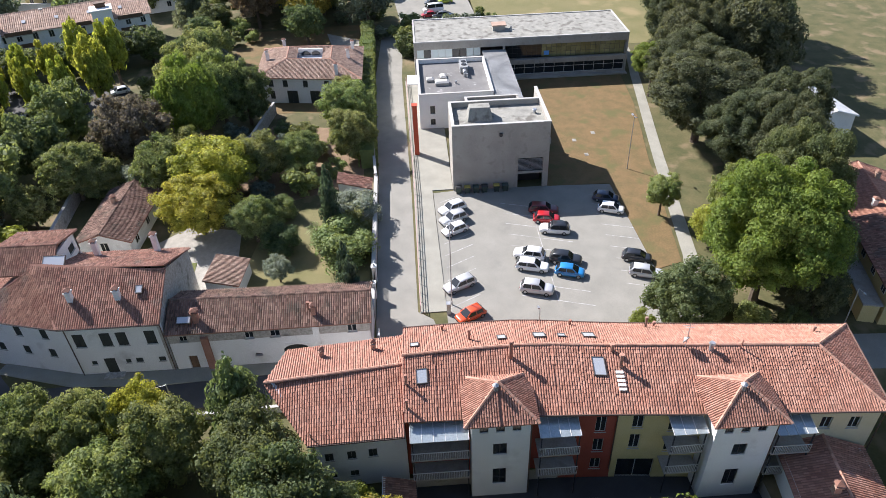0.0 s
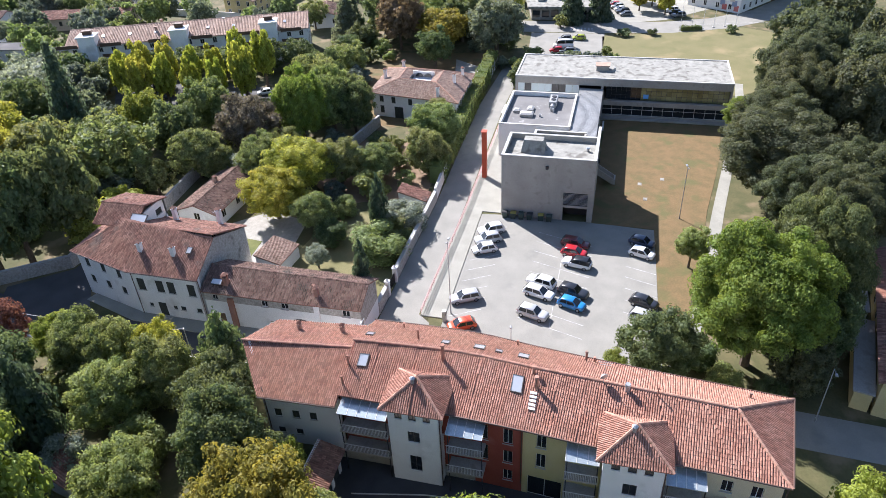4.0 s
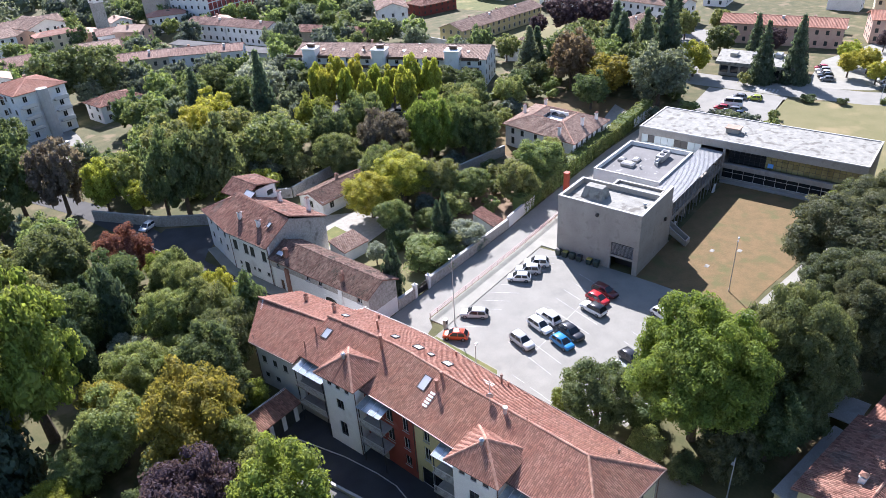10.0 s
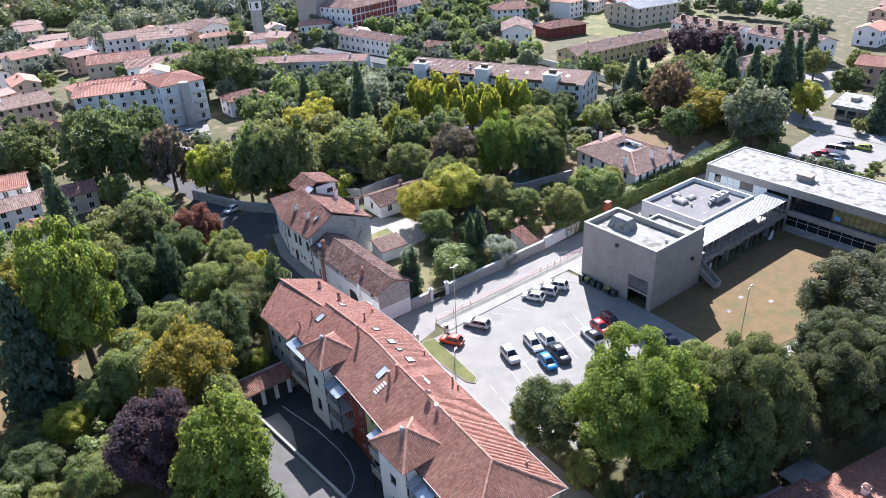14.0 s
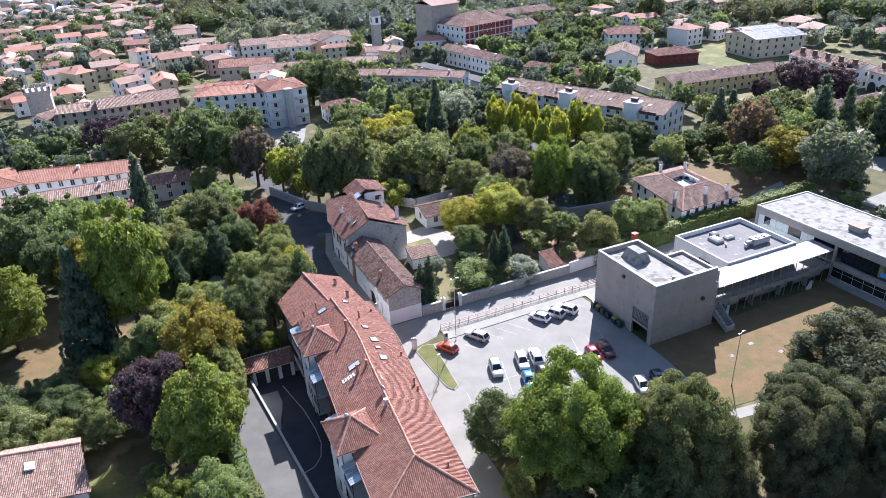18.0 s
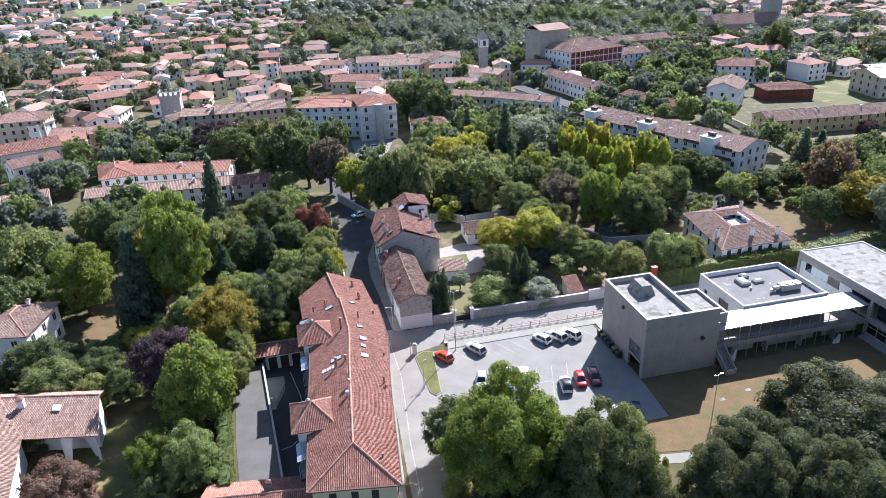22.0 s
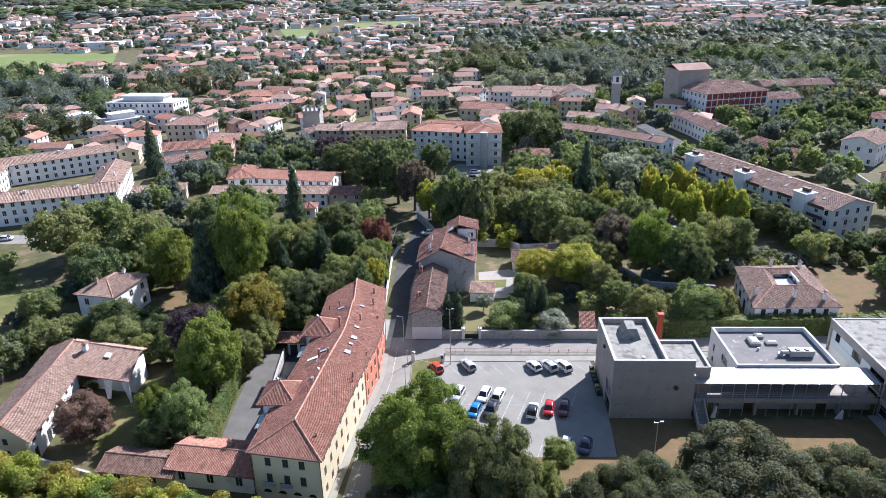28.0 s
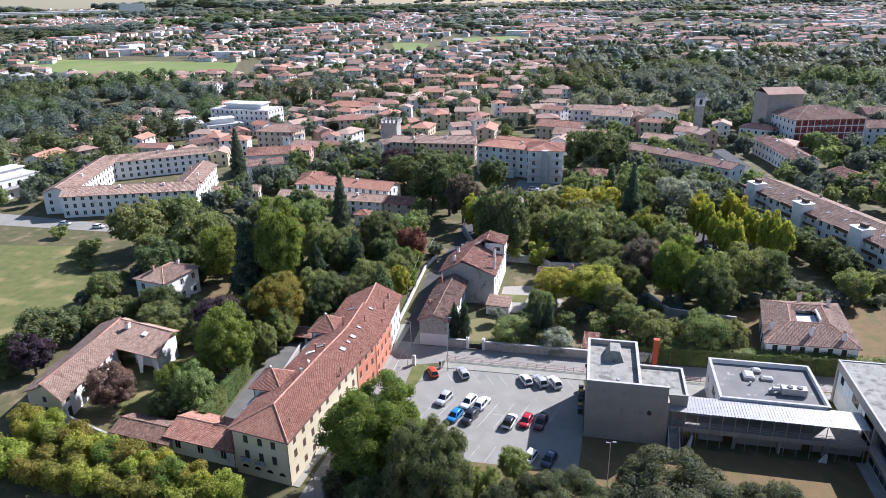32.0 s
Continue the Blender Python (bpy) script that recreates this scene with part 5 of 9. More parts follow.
part("pilaster", Solid().box(-36.55, 33.2, 0, -36.3, 33.9, 5.9), M_OLDWHITE, barn)
chimney(barn, -35.6, 46.8, 6.4, 8.0, .6, M_TILE_OLD)
chimney(barn, -35.5, 33.6, 6.4, 7.7, .5, M_TILE_OLD)
chimney(barn, -34.9, 34.2, 6.8, 7.8, .25, M_TILE_OLD, False)
roof_window(barn, Vector((-35.6, 48.2, 6.9)), Vector((0, 1, 0)), Vector((.88, 0, .47)).normalized(), Vector((-.47, 0, .88)).normalized(), 1.6, .9)

# sheds in the gardens
def pent(name, label, p, z0, z1, mat=None, wall=None):
    """A lean-to: four ground corners, the first edge the low eave."""
    e = thing(name, pose(0, 0, 0), label, "shed")
    roof(e, [[(*p[0], z0), (*p[1], z0), (*p[2], z1), (*p[3], z1)]], mat or M_TILE_PINK, [], .25, .45)
    c = Vector(((p[0][0] + p[2][0]) / 2, (p[0][1] + p[2][1]) / 2))
    q = [c + (Vector(v) - c) * .92 for v in p]
    part("wall", Solid().hexa([(*v, 0) for v in q], [(*q[0], z0 - .2), (*q[1], z0 - .2), (*q[2], z1 - .2), (*q[3], z1 - .2)]), wall or M_OLDWHITE, e)
    return e
pent("lean_to", "low garden lean-to with weathered clay-tile roof", [(-24.4, 45.0), (-18.4, 44.5), (-18.1, 49.0), (-24.0, 49.6)], 2.4, 3.3)
pent("garden_shed", "small garden shed with red clay-tile roof by the wall", [(-1.2, 28.3), (2.2, 28.3), (2.8, 33.8), (-.6, 33.8)], 2.0, 3.2, M_TILE_OLD)
pent("hut", "tiny hut with old clay-tile roof among trees", [(-66.4, 49.6), (-62.0, 48.6), (-61.2, 52.4), (-65.6, 53.4)], 2.3, 3.4, M_TILE_OLD)

# villa with the courtyard roof
vil = thing("villa", pose(0, 0, 0), "white villa with hipped old clay-tile roof round a court", "villa")
O = [(35.2, 30.9), (53.6, 31.2), (55.4, 53.2), (38.8, 52.6)]
vc = Vector((sum(p[0] for p in O) / 4, sum(p[1] for p in O) / 4))
Rg = [tuple(vc + (Vector(p) - vc) * .42) for p in O]
In = [tuple(vc + (Vector(p) - vc) * .24) for p in O]
sl, rd = [], []
for i in range(4):
    j = (i + 1) % 4
    sl.append([P(O[i], 5.5), P(O[j], 5.5), P(Rg[j], 7.7), P(Rg[i], 7.7)])
    sl.append([P(In[j], 6.9), P(In[i], 6.9), P(Rg[i], 7.7), P(Rg[j], 7.7)])
    rd += [(P(O[i], 5.5), P(Rg[i], 7.7)), (P(Rg[i], 7.7), P(Rg[j], 7.7))]
roof(vil, sl, M_TILE_PINK, rd, .26, .46)
for j in range(2):
    a = Vector(In[1]).lerp(Vector(In[2]), .3 + .4 * j)
    ring = [(math.cos(math.pi * i / 8) * 1.0, math.sin(math.pi * i / 8) * .9) for i in range(9)]
    part("arched_window", Solid().hexa([(a.x - .12, a.y + u_, 6.4 + w_) for u_, w_ in ring], [(a.x - .04, a.y + u_, 6.4 + w_) for u_, w_ in ring]), M_GLASS, vil)
part("court_wall", Solid().hexa([P(In[1], 6.2), P(In[2], 6.2), P(tuple(Vector(In[2]) + Vector((.3, 0))), 6.2), P(tuple(Vector(In[1]) + Vector((.3, 0))), 6.2)], [P(In[1], 7.7), P(In[2], 7.7), P(tuple(Vector(In[2]) + Vector((.3, 0))), 7.7), P(tuple(Vector(In[1]) + Vector((.3, 0))), 7.7)]), M_WHITE, vil)
part("court", Solid().hexa([P(q, 5.6) for q in In], [P(q, 6.2) for q in In]), M_WHITE, vil)
for j in range(2):
    a = Vector(In[3]).lerp(Vector(In[2]), .3 + .4 * j)
    part("court_window", Solid().box(a.x - .8, a.y - .1, 6.2, a.x + .8, a.y + .02, 7.1), M_GLASS, vil)
wc = [tuple(vc + (Vector(p) - vc) * .945) for p in O]
vr = [(.9, 2.6), (3.5, 4.9)]
facade(vil, wc[0], wc[1], 0, 5.5, M_WHITE, [(1.8 + 2.6 * k, 1.0, vr) for k in range(6)])
facade(vil, wc[1], wc[2], 0, 5.5, M_WHITE, [(1.8 + 2.8 * k, 1.0, vr) for k in range(7)])
facade(vil, wc[2], wc[3], 0, 5.5, M_WHITE, [(2 + 3 * k, 1.0, vr) for k in range(5)])
facade(vil, wc[3], wc[0], 0, 5.5, M_WHITE, [(2.4, 1.0, vr), (5.4, 1.0, [(3.5, 4.9)]), (6.6, 2.2, [(0, 2.7)]), (9.6, 1.0, [(3.5, 4.9)]), (11.4, 2.2, [(0, 2.7)]), (14.0, 1.0, [(3.5, 4.9)]), (17.4, 1.0, vr)])
for x, y, z in ((37.4, 36.0, 6.2), (44.6, 34.0, 6.6), (50.6, 33.4, 6.0), (46.5, 51.0, 6.4), (51.6, 48.0, 6.8)):
    chimney(vil, x, y, z - .4, z + 1.7, .6)

# walls
def wall_run(name, label, pts, h, t, mat, cap=True):
    s, c = Solid(), Solid()
    for (x0, y0), (x1, y1) in zip(pts, pts[1:]):
        wall_with(s, (x0, y0), (x1, y1), 0, h, t, [])
        if cap:
            wall_with(c, (x0, y0), (x1, y1), h, h + .1, t + .08, [])
    e = setting(name, s, mat, label, "wall")
    if cap:
        part("coping", c, M_CONC_CAP, e)
    return e
wall_run("garden_wall", "rubble stone garden wall along the lane", [(-21.8, 27.3), (3.0, 27.5)], 1.9, .5, M_STONE)
wall_run("garden_wall_west", "rubble stone garden wall beside the barn", [(-29.9, 27.3), (-25.8, 27.3)], 1.9, .5, M_STONE)
wall_run("lane_wall", "tall white rendered wall along the lane", [(3.0, 27.6), (18, 28.6), (48, 29.6), (76, 29.8)], 2.3, .35, M_OLDWHITE)
wall_run("orchard_wall", "old stone wall between the gardens", [(-10.2, 75.1), (6.4, 76.6), (10.5, 70.0), (11.4, 64), (18.6, 50.6), (33.4, 48.4)], 2.4, .4, M_STONE)
wall_run("street_wall", "rubble stone wall along the shaded street", [(-41.2, 104), (-34.8, 88.6), (-28.2, 80.0), (-14, 79.5), (-10.6, 75.3)], 2.2, .4, M_STONE)
wall_run("south_wall_garden", "low rendered wall behind the houses", [(-96, -13.0), (-82, -17.4), (-80.2, -17.8)], 1.7, .35, M_OLDWHITE)
wall_run("street_fence_wall", "low wall with dark railing beside the street", [(-43.6, 36.5), (-44.0, 46), (-44.6, 58), (-45.2, 70), (-44.0, 80)], .9, .3, M_OLDWHITE)
gate = thing("garden_gate", pose(0, 0, 0), "dark metal double gate between white stone pillars", "gate")
for x in (-25.8, -22.3):
    part("pillar", Solid().box(x, 27.2, 0, x + .55, 27.8, 2.5).box(x - .08, 27.12, 2.5, x + .63, 27.88, 2.62), M_OLDWHITE, gate)
    part("finial", Solid().tube((x + .27, 27.5, 2.62), (x + .27, 27.5, 3.0), .22, .05, 8), M_OLDWHITE, gate)
for k in range(22):
    part("bar", Solid().box(-25.2 + k * .133, 27.45, .1, -25.16 + k * .133, 27.5, 1.9), M_DARKMETAL, gate)
part("panel", Solid().box(-25.22, 27.5, .1, -22.32, 27.53, 1.2), M_DARKMETAL, gate)

# ---- vegetation ----
def leaf_mesh(name, lobes, count, size, seed, core=True, flat=0.62, hull=0.62):
    """A crown: leaf sprays over the outside of many lobes (x, y, z, rx, rz), none inside a neighbour, with a core inside each lobe."""
    rng = np.random.default_rng(seed)
    lob = np.array(lobes, dtype=float)
    w = lob[:, 3] ** 2
    cand = int(count * 2.4)
    pick = rng.choice(len(lob), cand, p=w / w.sum())
    d = rng.normal(size=(cand, 3))
    d /= np.linalg.norm(d, axis=1)[:, None]
    low = d[:, 2] < -0.35
    d[low, 2] *= -1
    r = (1.1 - 0.45 * rng.random(cand) ** 1.6)[:, None]
    rad = np.stack([lob[pick, 3], lob[pick, 3], lob[pick, 4]], 1)
    c = lob[pick, :3] + d * rad * r
    inside = np.zeros(cand, dtype=bool)
    for k, (x, y, z, rx, rz) in enumerate(lobes):
        q = ((c[:, 0] - x) ** 2 + (c[:, 1] - y) ** 2) / (rx * rx) + (c[:, 2] - z) ** 2 / (rz * rz)
        inside |= (q < 0.45) & (pick != k)
    keep = np.flatnonzero(~inside)[:count]
    c, d = c[keep], d[keep]
    count = len(keep)
    nrm = d * flat * 2.0 + rng.normal(size=(count, 3)) * 0.45
    nrm /= np.linalg.norm(nrm, axis=1)[:, None]
    t = np.cross(nrm, rng.normal(size=(count, 3)))
    t /= np.linalg.norm(t, axis=1)[:, None]
    b = np.cross(nrm, t)
    sz = size * rng.uniform(0.55, 1.35, count)[:, None]
    k = rng.uniform(0.45, 0.9, count)[:, None]
    droop = nrm * sz * 0.25
    v = np.stack([c - t * sz - droop, c - b * sz * k, c + t * sz - droop, c + b * sz * k], 1).reshape(-1, 3)
    f = np.arange(count * 4).reshape(-1, 4).tolist()
    v = v.tolist()
    if core:
        for x, y, z, rx, rz in lobes:
            i = len(v)
            for a in (-0.55, 0.15, 0.62):
                h = math.sqrt(1 - a * a)
                v += [[x + rx * hull * h * math.cos(q * math.pi / 3 + a), y + rx * hull * h * math.sin(q * math.pi / 3 + a), z + rz * hull * a] for q in range(6)]
            v.append([x, y, z + rz * hull * 1.04])
            for ring in (0, 6):
                f += [[i + ring + q, i + ring + (q + 1) % 6, i + ring + 6 + (q + 1) % 6, i + ring + 6 + q] for q in range(6)]
            f += [[i + 12 + q, i + 12 + (q + 1) % 6, i + 18] for q in range(6)]
    me = bpy.data.meshes.new(name)
    me.from_pydata(v, [], f)
    me.materials.append(LEAF["green"])
    me.update()
    return me


def lobes_round(seed, n=26, lump=0.36, top=1.0, wild=1.0):
    """Lobes over an uneven ball: fuller above, drawn in below, with one or two sides pushed out."""
    rng = random.Random(seed)
    out = [(0, 0, .02, .6, .62), (0, 0, -.3, .42, .4)]
    for i in range(n):
        z = -0.86 + 1.8 * (i + .5) / n
        a = i * 2.39996 + rng.uniform(-.35, .35)
        h = math.sqrt(max(0.03, 1 - min(1, abs(z)) ** 2))
        d = Vector((h * math.cos(a), h * math.sin(a), z))
        swell = 1 + .34 * wild * noise.noise(d * 1.15 + Vector((seed * 3.7, 1.3, 5.1))) + .16 * noise.noise(d * 2.9 + Vector((seed, 7.7, 2.2)))
        l = lump * rng.uniform(.6, 1.3)
        k = (rng.uniform(.78, 1.0) * swell - l * .55) * (1 if z > -.35 else .86)
        out.append((d.x * k, d.y * k, d.z * k * .98 * top, l, l * rng.uniform(.75, .95)))
    return out


def lobes_column(seed, n=14, r=0.55):
    rng = random.Random(seed)
    out = []
    for i in range(n):
        k = (i + .5) / n
        w = r * (math.sin(math.pi * min(1, k * .75 + .25)) ** .7 + .12)
        a = i * 2.4
        out.append((w * .5 * math.cos(a), w * .5 * math.sin(a), -1 + 2 * k, w * rng.uniform(.75, 1.1), .26))
    return out


def lobes_cone(seed, n=40):
    rng = random.Random(seed)
    out = []
    for i in range(n):
        k = (i + .5) / n
        w = (1 - k) ** .85 * rng.uniform(.75, 1.05)
        a = i * 2.4
        l = .10 + .22 * (1 - k)
        out.append((w * .72 * math.cos(a), w * .72 * math.sin(a), -1 + 2 * k - .12 * w, l * 1.25, l * .55))
    out += [(0, 0, -1 + 2 * j / 8, .33 * (1 - j / 8.5), .2) for j in range(8)]
    return out


def lobes_bush(seed, n=16):
    rng = random.Random(seed)
    out = [(0, 0, -.3, .7, .7)]
    for i in range(n):
        a, z = i * 2.4, rng.uniform(-.75, .65)
        h = math.sqrt(max(.05, 1 - max(0, z) ** 2)) * rng.uniform(.5, .8)
        out.append((h * math.cos(a), h * math.sin(a), z, .34 * rng.uniform(.7, 1.2), .34))
    return out


CROWN = {}
for i in range(4):
    CROWN["round", "near", i] = leaf_mesh("crown", lobes_round(i, 120, .2), 10500, .031, i)
    CROWN["round", "mid", i] = leaf_mesh("crown", lobes_round(10 + i, 70, .23), 3400, .05, 10 + i)
    CROWN["bush", "near", i] = leaf_mesh("crown", lobes_bush(20 + i, 34), 3600, .05, 20 + i)
    CROWN["bush", "mid", i] = leaf_mesh("crown", lobes_bush(30 + i, 18), 900, .1, 30 + i)
for i in range(2):
    CROWN["column", "near", i] = leaf_mesh("crown", lobes_column(40 + i, 16), 2400, .062, 40 + i)
    CROWN["cone", "near", i] = leaf_mesh("crown", lobes_cone(50 + i, 60), 4200, .055, 50 + i, True, .3)
    CROWN["poplar", "near", i] = leaf_mesh("crown", lobes_round(60 + i, 44, .26), 2600, .075, 60 + i)
for i in range(3):
    CROWN["round", "far", i] = leaf_mesh("crown", lobes_round(90 + i, 26, .33), 640, .105, 90 + i)
CROWN["hero", "near", 0] = leaf_mesh("crown", lobes_round(77, 230, .145, 1.0, .5), 58000, .0165, 77)
CROWN["hero", "near", 1] = leaf_mesh("crown", lobes_round(78, 210, .15, 1.0, .55), 50000, .018, 78)
COUNT = {"round": 4, "bush": 4, "column": 2, "cone": 2, "poplar": 2, "hero": 2}


def trunk_mesh(seed, limbs=5):
    """A tapered trunk one unit high, forking into limbs towards the crown."""
    rng = random.Random(seed)
    s = Solid()
    s.tube((0, 0, -.02), (.01, 0, .3), .05, .038, 8)
    s.tube((.01, 0, .3), (.0, .01, .72), .038, .026, 8)
    for i in range(limbs):
        a = i * 2 * math.pi / limbs + rng.uniform(-.3, .3)
        h = rng.uniform(.34, .6)
        mid = (.13 * math.cos(a), .13 * math.sin(a), h + .16)
        s.tube((.005, 0, h), mid, .02, .013, 6)
        s.tube(mid, (mid[0] * 2.2, mid[1] * 2.2, h + .4), .013, .005, 5)
    return s.mesh("trunk", M_BARK)


TRUNK = [trunk_mesh(i, 4 + i) for i in range(3)]
NAMES = dict(round="deciduous_tree", hero="deciduous_tree", bush="shrub", column="cypress_tree", cone="conifer_tree", poplar="poplar_tree")
LOOK = dict(wood="dull green", ash="grey-green", green="leafy green", lime="bright light-green", yellow="yellow-green autumn", olive="olive-green", dark="dense dark-green", oak="dense dark evergreen", conifer="dark needled",
            cypress="slender dark", purple="dark purple-leaved", grey="grey-purple leaved", red="red-brown leaved", brown="bronze-leaved", pale="silvery green", rust="rusty olive-green", hedge="clipped green", parasol="broad feathery bright-green")
TREES = [0]


def tree(shape, leaf, x, y, zc, r, rz=None, tier="near", where="in the garden"):
    """A tree or shrub with its crown's middle at height zc, crown radius r and half height rz."""
    TREES[0] += 1
    i = TREES[0]
    if shape in ("round", "bush") and (y > 78 or x > 62 or x < -108):
        tier = "mid"
    rz = rz or r * .95
    kind = NAMES[shape]
    e = thing(kind, pose(x, y, 0), LOOK[leaf] + " " + kind.replace("_", " ").replace("deciduous ", "") + " " + where, "shrub" if shape == "bush" else "tree")
    crown = part("crown", CROWN[shape, tier, i % COUNT[shape]], None, e)
    crown.matrix_basis = pose(0, 0, zc, 0, 0, (i * 67) % 360) @ Matrix.Diagonal((r, r, rz, 1))
    tint(crown, LEAF[leaf])
    tr = part("trunk", TRUNK[i % 3], None, e)
    h = zc + rz * .35
    tr.matrix_basis = pose(0, 0, 0, 0, 0, (i * 41) % 360) @ Matrix.Diagonal((max(h * .8, r * 1.5), max(h * .8, r * 1.5), h, 1))
    return e


# beside the car park and the lawn
tree("hero", "parasol", -30.6, -20.8, 10.6, 8.1, 9.6, where="beside the car park")
TREES[0] = 2
tree("hero", "dark", -21.2, -28.4, 10.4, 6.4, 9.8, where="beside the footpath")
tree("round", "dark", -34.8, -10.2, 5.0, 4.8, 4.8, where="at the car park's corner")
tree("bush", "lime", -34.6, -5.2, 1.4, 1.6, 1.4, where="at the car park's edge")
tree("round", "olive", -10.5, -15.0, 4.2, 2.6, 3.0, where="on the dry lawn")
for x, y, zc, r, rz in ((12, -28.5, 9.4, 10.2, 7.6), (-0.5, -31, 8.2, 7.2, 7.0), (3, -39, 9, 6.5, 8), (24, -29.5, 8.6, 7.6, 7.4), (36, -35, 9.5, 7.6, 9), (33, -46, 10, 8.6, 10),
                       (48, -37, 10, 8.6, 9.6), (46, -52, 10, 8.6, 10), (61, -43, 10, 7.6, 9.6), (62, -57, 10.5, 8.6, 10), (75, -44, 10, 8, 9.6), (90, -53, 10, 8.6, 9.6)):
    tree("hero" if y > -40 and x < 50 else "round", "oak", x, y, zc, r, rz, where="in the park")
tree("hero", "parasol", 32, -26.5, 7.4, 5.0, 3.6, where="at the edge of the lawn")
tree("cone", "green", -13.2, -28.8, 5.4, 2.4, 5.2, where="in the park")
tree("bush", "yellow", -17, -19.5, 2.6, 2.4, 2.4, where="beside the footpath")
tree("hero", "oak", -7.6, -34.2, 8.6, 6.2, 8.2, where="beside the yellow house")
# enlarged to throw shade over the yellow house
tree("round", "dark", -29, -29.0, 5.6, 4.0, 5.4, where="beside the yellow house")
tree("round", "olive", -13.9, -23.4, 5.2, 2.8, 4.6, where="beside the footpath")
# extra trees and shrubs, added to shade the yellow house and its ground
for shape, leaf, x, y, zc, r, rz in (("round", "oak", -34.6, -26.0, 4.6, 3.2, 4.4), ("round", "dark", -25.0, -31.0, 5.4, 3.2, 5.0), ("bush", "olive", -36.6, -17.6, 2.0, 2.2, 2.1), ("bush", "dark", -31.5, -15.2, 1.8, 2.4, 1.9), ("round", "oak", -24.6, -23.2, 5.2, 3.6, 5.0), ("bush", "dark", -37.2, -22.4, 1.8, 2.0, 1.9), ("round", "oak", -16.4, -32.0, 5.6, 3.6, 5.2)):
    tree(shape, leaf, x, y, zc, r, rz, where="beside the yellow house")
tree("bush", "green", 52, -60, 1.5, 1.6, 1.3, where="on the park lawn")
